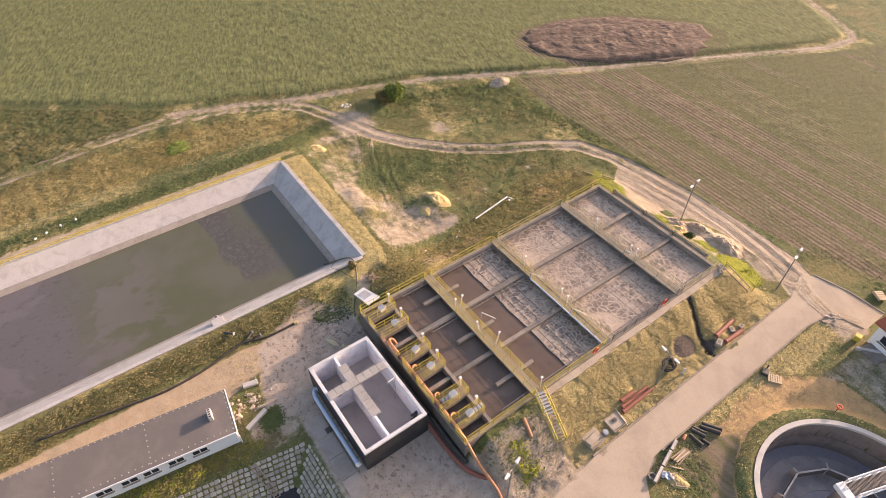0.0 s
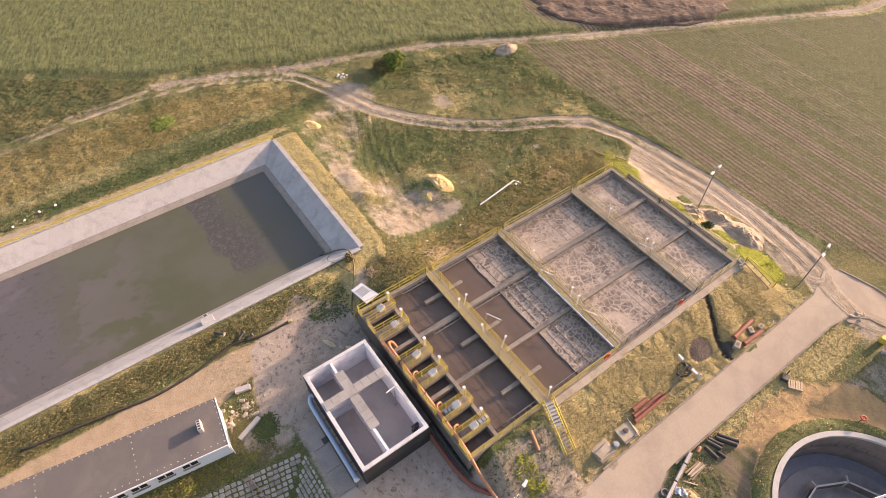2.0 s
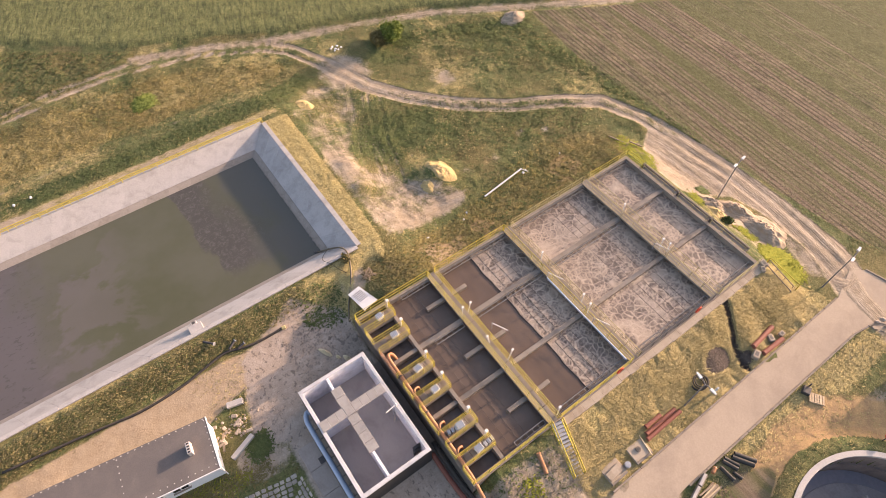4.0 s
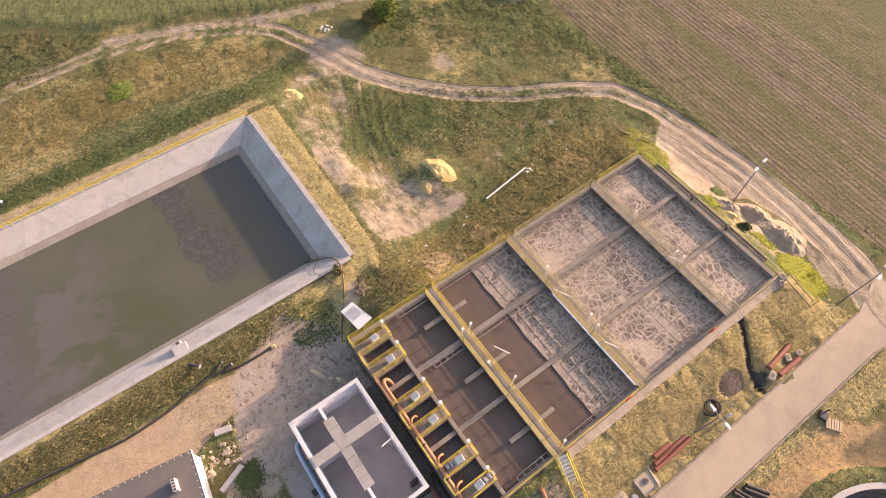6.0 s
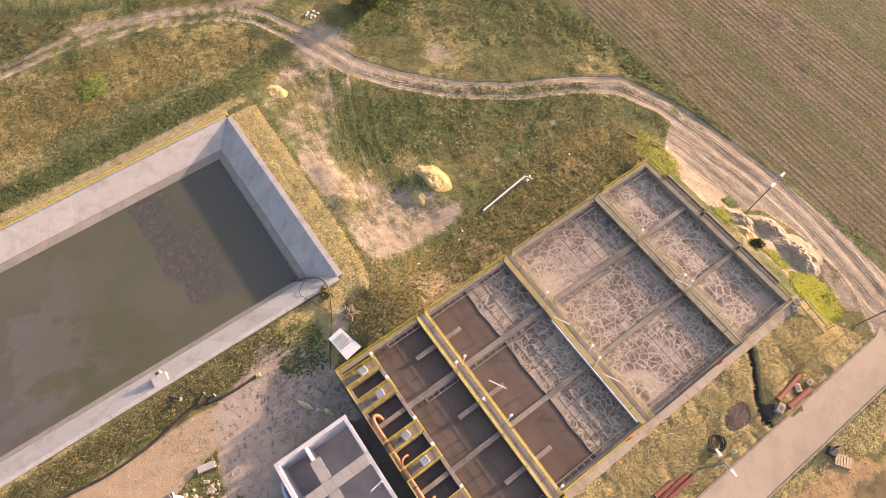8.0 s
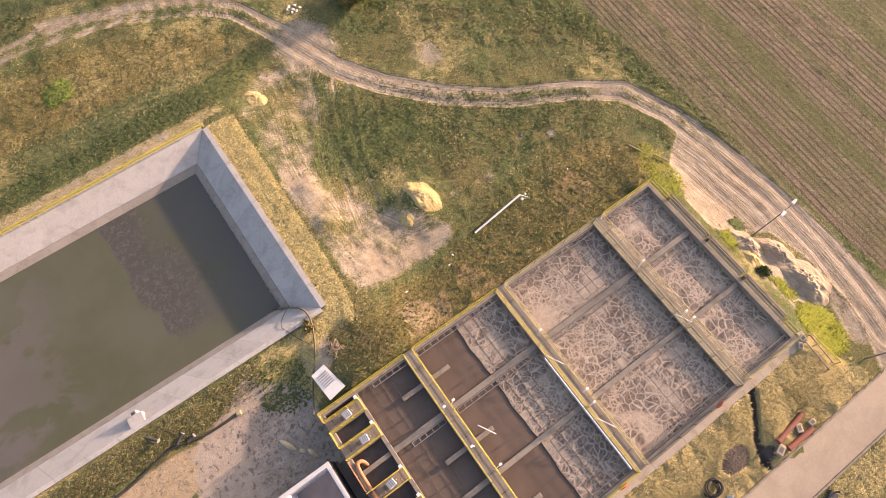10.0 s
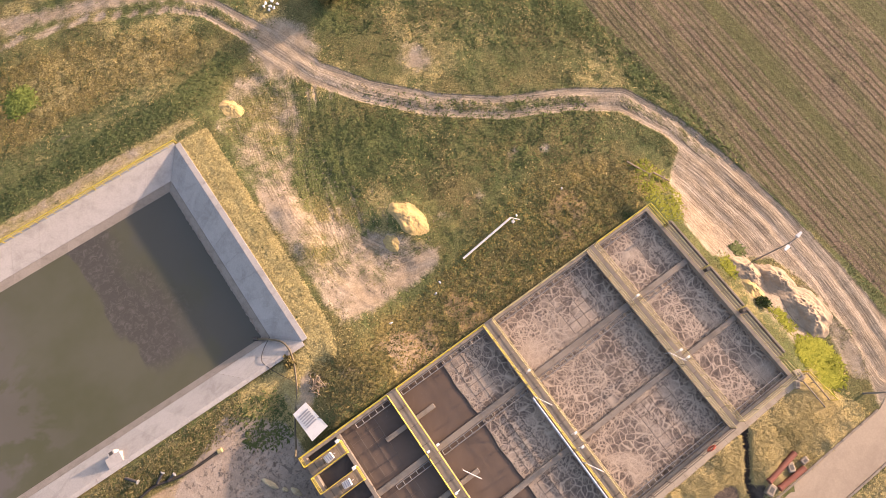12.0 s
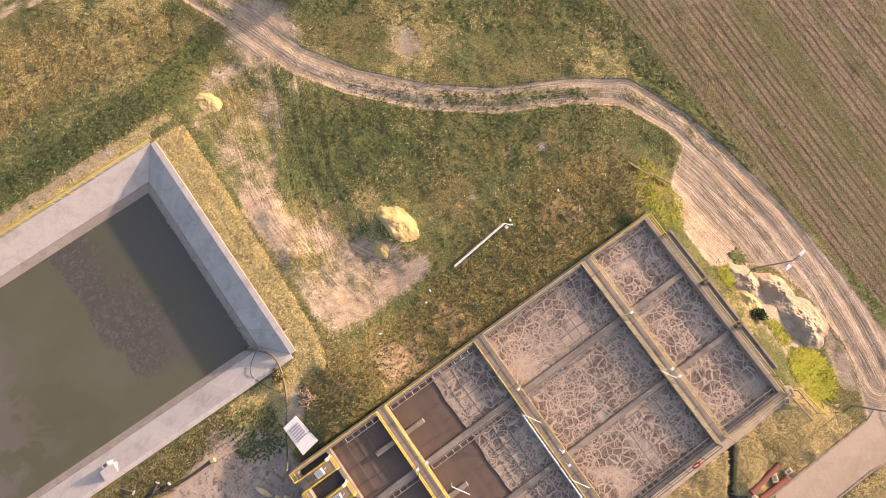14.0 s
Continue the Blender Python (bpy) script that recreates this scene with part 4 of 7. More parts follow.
for a, b in (W0, W1, W2):
    box("partition_wall", tank, concrete_dark, (a + 0.28, Y0 + 0.35, DEPTH), (b - 0.28, Y1 - 0.35, TOP - 0.16))
    n = 11
    for i in range(n):
        ya, yb = Y0 + (Y1 - Y0) * i / n, Y0 + (Y1 - Y0) * (i + 1) / n - 0.025
        box("deck_slab", tank, concrete, (a, ya, TOP - 0.14), (b, yb, TOP + 0.03 + random.uniform(0, 0.012)), 0.015)
for y0, y1 in ROWS_Y:
    for a, b in ((XB, W0[0] + 0.28), (W0[1] - 0.28, W1[0] + 0.28), (W1[1] - 0.28, W2[0] + 0.28), (W2[1] - 0.28, X1 - 0.4)):
        box("cross_beam", tank, concrete, (a, y0, DEPTH), (b, y1, TOP - 0.18), 0.03)
for yc in (30.05, 24.55, 19.0):
    box("baffle_beam", tank, concrete, (19.5, yc - 0.18, WZ - 0.7), (W0[0] + 0.28, yc + 0.18, TOP - 0.18), 0.03)
    box("baffle_beam", tank, concrete, (W0[1] - 0.28, yc - 0.18, WZ - 0.7), (23.75, yc + 0.18, TOP - 0.18), 0.03)
# slabs of the pale apron along the south wall
apron_mat = worn("dusty_apron_concrete", (0.41, 0.34, 0.26), (0.28, 0.22, 0.16), 0.9, 1.1, 0.8, 9.0, spread=0.05)
apron = thing("apron", kind="structure", label="pale worn concrete apron along the tank wall", category="apron")
for i in range(25):
    xa = 22.4 + i
    box("apron_slab", apron, apron_mat, (xa, 15.5 + random.uniform(-0.05, 0.05), 1.5), (xa + 0.997, Y0 - 0.004, 2.1 + random.uniform(-0.004, 0.004)), 0.008)
# outer channel on the east wall
channel = thing("outer_channel", kind="structure", label="narrow concrete overflow channel on the tank wall", category="channel")
for ya, yb in ((26.2, 30.6), (22.2, 26.0), (17.8, 22.0)):
    box("channel_floor", channel, concrete, (X1 + 0.004, ya, 0.9), (X1 + 0.62, yb, TOP - 0.2))
    box("channel_wall", channel, concrete, (X1 + 0.62, ya, 0.9), (X1 + 0.78, yb, TOP - 0.02))
    box("sluice_box", channel, steel_dark, (X1 + 0.06, yb - 0.12, TOP - 0.4), (X1 + 0.45, yb + 0.1, TOP + 0.4))


def water_sheet(name, x0, x1, y0, y1, z, mat, label):
    bm = bmesh.new()
    bm.faces.new([bm.verts.new(v) for v in ((x0, y0, z), (x1, y0, z), (x1, y1, z), (x0, y1, z))])
    return tagged(part(name, bm, mat), label, "water", kind="structure")


BAYS = [(Y0 + 0.35, ROWS_Y[1][0]), (ROWS_Y[1][1], ROWS_Y[0][0]), (ROWS_Y[0][1], Y1 - 0.35)]
FOAM_X = 26.0
for ya, yb in BAYS:
    water_sheet("basin_water", XB, W0[0] + 0.28, ya, yb, WZ, water_dark, "dark brown settling water in an open basin")
    # the loose edge of the foam bows between the beams
    bm = bmesh.new()
    n = 14
    edge = [(FOAM_X - 0.12 * math.sin(math.pi * i / n) + 0.04 * math.sin(i * 2.1), ya + (yb - ya) * i / n) for i in range(n + 1)]
    lft = [bm.verts.new((W0[1] - 0.28, y, WZ)) for _, y in edge]
    mid = [bm.verts.new((x, y, WZ)) for x, y in edge]
    for i in range(n):
        bm.faces.new((lft[i], mid[i], mid[i + 1], lft[i + 1]))
    tagged(part("basin_water", bm, water_brown), "brown settling water in an open basin", "water", kind="structure")
    bm = bmesh.new()
    mid = [bm.verts.new((x, y, WZ)) for x, y in edge]
    rgt = [bm.verts.new((W1[0] + 0.28, y, WZ)) for _, y in edge]
    for i in range(n):
        bm.faces.new((mid[i], rgt[i], rgt[i + 1], mid[i + 1]))
    tagged(part("foaming_water", bm, foam_mat), "brown aerated water streaked with pale foam", "water", kind="structure")
    curtain = thing("foam_curtain", label="dark flexible curtain holding back the foam", category="curtain", group="foam curtains")
    tube("sheet_edge", curtain, steel_dark, [(x, y, WZ + 0.03) for x, y in edge[::2]], 0.045, 6)
    water_sheet("foaming_water", W1[1] - 0.28, W2[0] + 0.28, ya, yb, WZ, foam_mat, "brown aerated water streaked with pale foam")
    water_sheet("foaming_water", W2[1] - 0.28, X1 - 0.4, ya, yb, WZ, foam_mat, "brown aerated water streaked with pale foam")

grid_mat = worn("submerged_pipe", (0.10, 0.078, 0.062), (0.2, 0.16, 0.13), 0.5, 0.9, 0.9)


def pipe_grid(x0, x1, y0, y1, nx, ny, z, r=0.035):
    """A flat grid of air pipes just breaking the surface."""
    g = thing("aeration_grid", (x0, y0, z), 0, "dark grid of air pipes just under the water", "pipe grid", "aeration grids")
    for i in range(nx):
        x = (x1 - x0) * i / (nx - 1)
        rod("pipe", g, grid_mat, (x, 0, 0), (x, y1 - y0, 0), r, 4)
    for i in range(ny):
        y = (y1 - y0) * i / (ny - 1)
        rod("pipe", g, grid_mat, (0, y, 0), (x1 - x0, y, 0), r, 4)


for ya, yb in BAYS:
    pipe_grid(17.25, 19.6, ya + 0.4, yb - 0.4, 4, 6, WZ - 0.035, 0.045)
    pipe_grid(26.6, 28.4, ya + 0.3, yb - 0.3, 3, 6, WZ - 0.018)
    pipe_grid(35.6, 38.6, ya + 0.4, yb - 0.4, 5, 6, WZ - 0.018)
    pipe_grid(44.0, 44.9, ya + 0.4, yb - 0.4, 2, 5, WZ - 0.024)


def cable_ladder(x0, x1, y, z, w=0.34):
    """A cable tray like a ladder lying flat."""
    g = thing("cable_ladder", (x0, y, z), 0, "dark steel cable ladder lying along the wall", "cable tray", "cable ladders")
    for s in (0, w):
        rod("side_rail", g, ladder_mat, (0, s, 0), (x1 - x0, s, 0), 0.035, 4)
    n = max(2, round((x1 - x0) / 0.62))
    for i in range(n + 1):
        x = (x1 - x0) * i / n
        rod("rung", g, ladder_mat, (x, 0, 0), (x, w, 0), 0.028, 4)


for a, b in ((XB + 1.2, W0[0]), (W0[1], W1[0]), (W1[1], W2[0]), (W2[1], X1 - 0.45)):
    cable_ladder(a + 0.1, b - 0.1, Y1 - 0.76, TOP - 0.12)
    if b < X1 - 1:
        cable_ladder(a + 0.15, b - 0.1, ROWS_Y[0][0] - 0.40, TOP - 0.22)
    else:
        cable_ladder(a + 0.15, b - 1.7, ROWS_Y[0][0] - 0.40, TOP - 0.22)
    cable_ladder(a + (2.2 if a < 18 else 0.1) - (2.0 if a < 18 else 0), b - 0.1, Y0 + 0.42, TOP - 0.12)

# railings round the tank and along the walkways
R = TOP + 0.03
railing([(X0 + 0.12, Y1 - 0.12, TOP), (W0[0] + 0.02, Y1 - 0.12, TOP)], yellow, LY, GY_)
railing([(W0[1] - 0.02, Y1 - 0.12, TOP), (W1[0] + 0.02, Y1 - 0.12, TOP)], yellow, LY, GY_)
railing([(W1[1] - 0.02, Y1 - 0.12, TOP), (W2[0] + 0.02, Y1 - 0.12, TOP)], yellow_old, LO, GO_)
railing([(W2[1] - 0.02, Y1 - 0.12, TOP), (X1 - 0.12, Y1 - 0.12, TOP), (X1 - 0.12, Y1 - 2.2, TOP)], yellow, LY, GY_)
railing([(X1 - 0.12, 30.4, TOP), (X1 - 0.12, 26.3, TOP)], yellow_old, LO, GO_)
railing([(X1 - 0.12, 25.8, TOP), (X1 - 0.12, 22.3, TOP)], yellow_old, LO, GO_)
railing([(X1 - 0.12, 21.8, TOP), (X1 - 0.12, 17.9, TOP)], yellow_old, LO, GO_)
railing([(X1 - 0.12, 17.6, TOP), (X1 - 0.12, Y0 + 0.12, TOP), (W2[1], Y0 + 0.12, TOP)], yellow_old, LO, GO_)
railing([(W2[0], Y0 + 0.12, TOP), (W1[1], Y0 + 0.12, TOP)], steel_dark, "dark weathered tube railing on the tank wall", GO_)
railing([(W1[0], Y0 + 0.12, TOP), (W0[1] + 0.1, Y0 + 0.12, TOP)], yellow, LY, GY_)
railing([(W0[0] - 0.1, Y0 + 0.12, TOP), (X0 + 0.1, Y0 + 0.12, TOP)], yellow, LY, GY_)
for k, (a, b) in enumerate((W0, W1, W2)):
    for s, x in ((0, a + 0.06), (1, b - 0.06)):
        m, l, g = (yellow, LY, GY_) if k == 0 or (k == 1 and s == 0) else (yellow_old, LO, GO_)
        for i, (ya, yb) in enumerate(((Y0 + 0.15, 21.6), (21.75, 27.2), (27.35, Y1 - 0.15))):
            railing([(x, ya, R), (x, yb, R)], m, l, g)
# blue air pipe along the middle walkway
air = thing("air_pipe", label="long pale blue air pipe hung beside the walkway", category="pipe")
rod("pipe", air, blue_pipe_mat, (W1[0] - 0.14, Y0 + 0.5, TOP + 0.12), (W1[0] - 0.14, Y1 - 6.5, TOP + 0.12), 0.075, 10)
for i in range(5):
    y = Y0 + 0.7 + i * 2.3
    box("bracket", air, steel, (W1[0] - 0.24, y, TOP - 0.06), (W1[0] + 0.02, y + 0.08, TOP + 0.02), 0.0)


# ---- inlet chambers along the west wall, with platforms ----
water_sheet("chamber_water", X0 + 0.3, XA, Y0 + 0.35, Y1 - 0.35, 1.5, brown_water("dark_inlet_water", (0.09, 0.073, 0.062), (0.17, 0.138, 0.115), 0.2), "dark churning water in the inlet chambers")
for y0, y1 in ((27.25, 27.6), (21.75, 22.1)):
    box("cross_beam", tank, concrete, (X0 + 0.3, y0, DEPTH), (XA, y1, TOP - 0.1))
DECKS = [(30.95, 31.95), (28.75, 29.8), (25.2, 26.2), (23.0, 24.0), (19.6, 20.6), (17.45, 18.4)]
deck_mat = worn("stained_deck", (0.25, 0.20, 0.15), (0.14, 0.11, 0.085), 0.85, 1.6, 0.7)
for k, (ya, yb) in enumerate(DECKS):
    deck = thing("service_platform", (X0, ya, TOP), 0, "stained concrete service platform over an inlet chamber", "platform", "service platforms")
    w = yb - ya
    for i in range(5):
        xa = 0.02 + i * 0.6
        box("deck_plank", deck, deck_mat, (xa, 0.02, 0.022), (xa + 0.575, w - 0.02, 0.10), 0.01)
    box("edge_beam", deck, concrete, (0.3, 0, -0.35), (2.8, 0.14, 0.02), 0.01)
    box("edge_beam", deck, concrete, (0.3, w - 0.14, -0.35), (2.8, w, 0.02), 0.01)
    z = TOP + 0.1
    railing([(XB - 0.15, ya + 0.05, z), (X0 + 0.05, ya + 0.05, z)], yellow, LY, GY_, gap=1.0)
    railing([(X0 + 0.05, yb - 0.05, z), (XB - 0.15, yb - 0.05, z)], yellow, LY, GY_, gap=1.0)
    railing([(XB - 0.08, ya, z), (XB - 0.08, yb, z)], yellow, LY, GY_, gap=1.0)
    if k in (0, 2, 4):
        yn = DECKS[k + 1][1]
        railing([(X0 + 0.05, ya + 0.02, TOP), (X0 + 0.05, yn - 0.02, TOP)], yellow, LY, GY_, gap=1.1)
    gear = thing("gate_drive", (X0 + 1.75 + 0.1 * (k % 2), (ya + yb) / 2, TOP + 0.1), random.uniform(-8, 8), "white boxed gate drive on a small pedestal", "gate drive", "gate drives")
    box("pedestal", gear, steel, (-0.16, -0.16, 0), (0.16, 0.16, 0.3))
    box("housing", gear, white_paint, (-0.3, -0.26, 0.3), (0.3, 0.26, 0.68), 0.04)
    for i in range(4):
        box("cooling_fin", gear, steel, (-0.26 + i * 0.15, -0.24, 0.68), (-0.2 + i * 0.15, 0.24, 0.72), 0.0)
    rod("spindle", gear, steel, (0.42, 0, 0), (0.42, 0, 0.75), 0.04)
    if k > 3:
        for i in range(3):
            box("control_box", gear, steel, (-1.1 + 0.0 + i * 0.32 + (1.6 if k == 5 else 0), -0.2, 0), (-0.86 + i * 0.32 + (1.6 if k == 5 else 0), 0.15, 0.45), 0.02)
    post = thing("lamp_bracket", (XB - 0.2, yb + 0.12, TOP), 0, "short white float-switch post at the platform end", "post", "float posts")
    rod("stem", post, white_paint, (0, 0, -0.3), (0, -0.08, 1.25), 0.05)
    box("cap", post, white_paint, (-0.12, -0.2, 1.22), (0.12, 0.04, 1.42), 0.03)
railing([(X0 + 0.05, Y1 - 0.12, TOP), (X0 + 0.05, DECKS[0][1], TOP)], yellow, LY, GY_, gap=1.0)
railing([(X0 + 0.05, DECKS[5][0], TOP), (X0 + 0.05, Y0 + 0.12, TOP)], yellow, LY, GY_, gap=1.0)
railing([(X0 + 0.05, DECKS[1][0] - 0.1, TOP), (X0 + 0.05, DECKS[2][1] + 0.1, TOP)], orange_pipe_mat, "orange and yellow railing beside the feed pipe", GY_, gap=1.1)
railing([(X0 + 0.05, DECKS[3][0] - 0.1, TOP), (X0 + 0.05, DECKS[4][1] + 0.1, TOP)], yellow, LY, GY_, gap=1.1)
feed = thing("feed_pipe", label="stained orange plastic feed pipe along the inlet chambers", category="pipe")
tube("main", feed, orange_pipe_mat, [(14.9, 27.75, 1.7), (14.75, 28.15, 2.2), (14.42, 28.2, 2.36), (14.28, 27.7, 2.4), (14.26, 26.5, 2.42), (14.24, 23, 2.42), (14.24, 19, 2.4), (14.2, 16.8, 2.3), (14.15, 15.4, 1.6), (14.2, 14.4, 0.95), (14.3, 12.6, 0.35), (14.1, 11.6, 0.2)], 0.145, 10)
for yb in (24.6, 21.2, 18.9):
    tube("branch", feed, orange_pipe_mat, [(14.25, yb - 0.45, 2.42), (14.5, yb - 0.1, 2.5), (14.9, yb, 2.2), (15.0, yb, 1.4)], 0.09, 8)
for yb in (26.0, 22.4, 19.5):
    tube("collar", feed, steel_dark, [(14.24, yb, 2.42), (14.24, yb + 0.12, 2.42)], 0.2, 10)
trunk_main = thing("buried_main", label="rusty red pipe lying beside the tank wall", category="pipe")
tube("pipe", trunk_main, rust_pipe_mat, [(13.1, 20.2, 0.4), (13.1, 17.6, 0.25), (13.35, 15.2, 0.2), (14.3, 13.6, 0.18)], 0.2, 10)
drain = thing("dark_main", label="black drain pipe beside the tank wall", category="pipe")
tube("pipe", drain, hose_mat, [(13.6, 20.8, 0.7), (13.6, 17.4, 0.45), (13.75, 15.6, 0.25)], 0.16, 10)
strip = thing("sealed_strip", kind="structure", label="black sealed strip between the basin and the tank", category="paving")
box("strip", strip, concrete, (12.95, 16.5, -0.3), (13.88, 29.2, 0.12))
box("wall_coating", tank, concrete_dark, (X0 - 0.025, Y0, -0.3), (X0 - 0.004, Y1, TOP - 0.15), 0.0)

# white ribbed cover at the corner
cover_box = thing("ribbed_cover", (15.65, 34.5, 0.9), 9, "white ribbed plastic cover leaning by the tank corner", "cover")
slope_panel("lid", [(-0.75, -1.25, 1.05), (0.75, -1.25, 1.05), (0.62, 1.25, 0.5), (-0.62, 1.25, 0.5)], white_paint, cover_box, 0.08)
for i in range(6):
    y = -0.3 + i * 0.2
    slope_panel("rib", [(-0.45, y, 0.90 - 0.22 * i * 0.2 + 0.0), (0.45, y, 0.90 - 0.044 * i), (0.45, y + 0.09, 0.88 - 0.044 * i), (-0.45, y + 0.09, 0.88 - 0.044 * i)], steel, cover_box, 0.05)
for x in (-0.55, 0.55):
    for y in (-1.1, 1.1):
        rod("leg", cover_box, steel, (x, y, -0.6), (x, y, 0.95 if y < 0 else 0.45), 0.04)


# ---- new open basin ----
NX0, NX1, NY0, NY1, NZ = 6.95, 12.83, 19.9, 29.5, 2.8
basin = thing("concrete_basin", (NX0, NY0, 0), 0, "new empty concrete basin with black-coated outer walls", "basin")
bx, by = NX1 - NX0, NY1 - NY0
inner = worn("stained_basin_wall", (0.74, 0.73, 0.77), (0.46, 0.45, 0.48), 0.8, 0.9, 0.7, 6.0)
t = 0.26
for lo, hi in (((0, 0), (bx, t)), ((0, by - t), (bx, by)), ((0, t), (t, by - t)), ((bx - t, t), (bx, by - t))):
    box("wall", basin, inner, (*lo, -0.3), (*hi, NZ - 0.08), 0.01)
    box("coping", basin, concrete_fresh, (lo[0] - 0.02, lo[1] - 0.02, NZ - 0.076), (hi[0] + 0.02, hi[1] + 0.02, NZ), 0.012)
for lo, hi in (((-0.03, -0.03), (bx + 0.03, -0.004)), ((-0.03, 0), (-0.004, by)), ((bx + 0.004, 0), (bx + 0.03, by)), ((-0.03, by + 0.004), (bx + 0.03, by + 0.03))):
    box("coating", basin, bitumen, (*lo, -0.3), (*hi, NZ - 0.22), 0.0)
box("floor_slab", basin, worn("damp_floor", (0.38, 0.345, 0.33), (0.27, 0.245, 0.23), 0.6, 0.5, 0.6), (t, t, -0.25), (bx - t, by - t, 0.15), 0.0)
box("middle_wall", basin, inner, (2.28, t, 0.15), (2.48, by - t, NZ - 0.1), 0.01)
box("cross_wall", basin, inner, (t, 6.0, 0.15), (2.28, 6.2, NZ - 0.1), 0.01)
grate = worn("walkway_slab", (0.33, 0.31, 0.29), (0.22, 0.2, 0.19), 0.8, 2.0, 0.5)
for i in range(8):
    box("cross_walk", basin, grate, (0.1 + i * 0.69, 5.65, NZ + 0.002), (0.1 + i * 0.69 + 0.665, 6.5, NZ + 0.09), 0.01)
for ya, yb in ((2.4, 3.2), (3.22, 4.02), (4.04, 4.84), (4.86, 5.63), (6.52, 7.35), (7.37, 8.2)):
    box("long_walk", basin, grate, (2.1, ya, NZ - 0.098), (2.92, yb, NZ - 0.01), 0.01)
# thin black sheet on the wall, painted shade of a pipe slot
box("pipe_slot", basin, bitumen, (0.9, 5.992, 2.1), (1.25, 5.998, 2.35), 0.0)
hoist = thing("pump_hoist", (12.15, 24.0, 0.15), 0, "white pump hoist with guide rails in the basin", "hoist")
for x in (0, 0.18):
    rod("guide_rail", hoist, steel, (x, 0, 0), (x, 0, 2.9), 0.03)
rod("arm", hoist, white_paint, (-0.55, 0.0, 3.1), (0.45, 0.12, 3.1), 0.05)
rod("mast", hoist, white_paint, (0.38, 0.1, 2.6), (0.38, 0.1, 3.4), 0.05)
rack = thing("bar_screen", (12.25, 20.9, 0.15), 0, "dark bar screen standing against the basin wall", "screen")
for i in range(6):
    rod("bar", rack, steel_dark, (-0.35 + i * 0.1, 0, 0), (0.05 + i * 0.06, 0.1, 1.9), 0.03, 4)
for z in (0.3, 1.0, 1.7):
    box("cross_bar", rack, steel_dark, (-0.35, -0.05, z), (0.3, 0.15, z + 0.06), 0.0)
blue = thing("blue_main", label="pale blue plastic main along the outside of the basin", category="pipe")
tube("pipe", blue, blue_pipe_mat, [(7.0, 28.3, 1.0), (6.75, 28.4, 1.0), (6.5, 28.0, 1.0), (6.42, 27.2, 1.0), (6.42, 24, 1.0), (6.42, 20.4, 1.0)], 0.2, 12)
tube("end_cap", blue, white_paint, [(6.42, 20.42, 1.0), (6.42, 20.2, 1.0)], 0.23, 12)
for i in range(8):
    y = 20.9 + i * 0.85
    box("bracket", blue, steel_dark, (6.4, y, 0.74), (6.9, y + 0.06, 0.8), 0.0)
box("hanging_flap", blue, steel_dark, (5.75, 24.55, 0.02), (6.25, 25.1, 0.12))
paving_mat = worn("muddy_paving", (0.36, 0.305, 0.26), (0.26, 0.215, 0.18), 0.85, 0.6, 0.7, 7.0)
path = thing("paving", kind="structure", label="grey concrete paving slabs beside the basin", category="paving")
for i in range(4):
    box("paving_slab", path, paving_mat, (4.75, 18.2 + i * 2.1, -0.2), (6.2, 18.2 + i * 2.1 + 2.07, 0.08 + random.uniform(0, 0.02)))

# ---- stone-lined pit ----
pit = thing("stone_pit", kind="structure", label="pit with slopes of large grey paving stones", category="pit")
rng = random.Random(5)
px0, px1, py0, py1 = PIT
slope = math.degrees(math.atan(0.62))
n_st = 0
for row in range(10):
    dist = 0.2 + row * 0.34
    for col in range(26):
        x = px1 - dist - 0.5 - col * 0.46 + (0.2 if row % 2 else 0)
        if x < -7.5:
            continue
        part("paving_stone", box_mesh("paving_stone", (rng.choice((0.34, 0.4, 0.45)), rng.choice((0.28, 0.33)), 0.16), stone, 0.05), stone, pit, "", pose(x + rng.uniform(-0.03, 0.03), py1 - dist - SKEW * (x - px1), -dist * 0.62 - 0.13 + rng.uniform(-0.05, 0.03), slope + rng.uniform(-6, 6), rng.uniform(-5, 5), -9.6 + rng.uniform(-9, 9)))
for row in range(9):
    dist = 0.2 + row * 0.34
    for col in range(18):
        y = py1 + 0.1 - dist - 0.5 - col * 0.46 + (0.2 if row % 2 else 0)
        part("paving_stone", box_mesh("paving_stone", (rng.choice((0.28, 0.33)), rng.choice((0.34, 0.4, 0.45)), 0.16), stone, 0.05), stone, pit, "", pose(px1 - dist, y, -dist * 0.62 - 0.13 + rng.uniform(-0.05, 0.03), rng.uniform(-5, 5), -slope + rng.uniform(-6, 6), rng.uniform(-8, 8)))
water_sheet("pit_water", -30, 2.0, 5.0, 27.6, -1.75, brown_water("black_water", (0.02, 0.02, 0.022), (0.035, 0.033, 0.033), 0.15), "dark water at the bottom of the stone pit")
steps = thing("pit_ladder", (-0.6, 25.9, 0.0), 0, "dark wooden ladder lying down the stone slope", "ladder")
for x in (0, 0.45):
    rod("rail", steps, wood, (x - 0.1, 0, 0.02), (x + 0.5, -3.0, -1.85), 0.05, 5)
for i in range(11):
    f = (i + 0.5) / 11
    rod("rung", steps, wood, (-0.1 + 0.6 * f, -3 * f, 0.04 - 1.87 * f), (0.35 + 0.6 * f, -3 * f, 0.04 - 1.87 * f), 0.035, 5)

# ---- long low building ----
BA = -8.6
hut = thing("long_hut", (-0.35, 28.15, 0), BA, "long low white hut with a flat grey felt roof", "building")
HL, HW, HN, HS = 26.0, 4.05, 2.35, 2.05
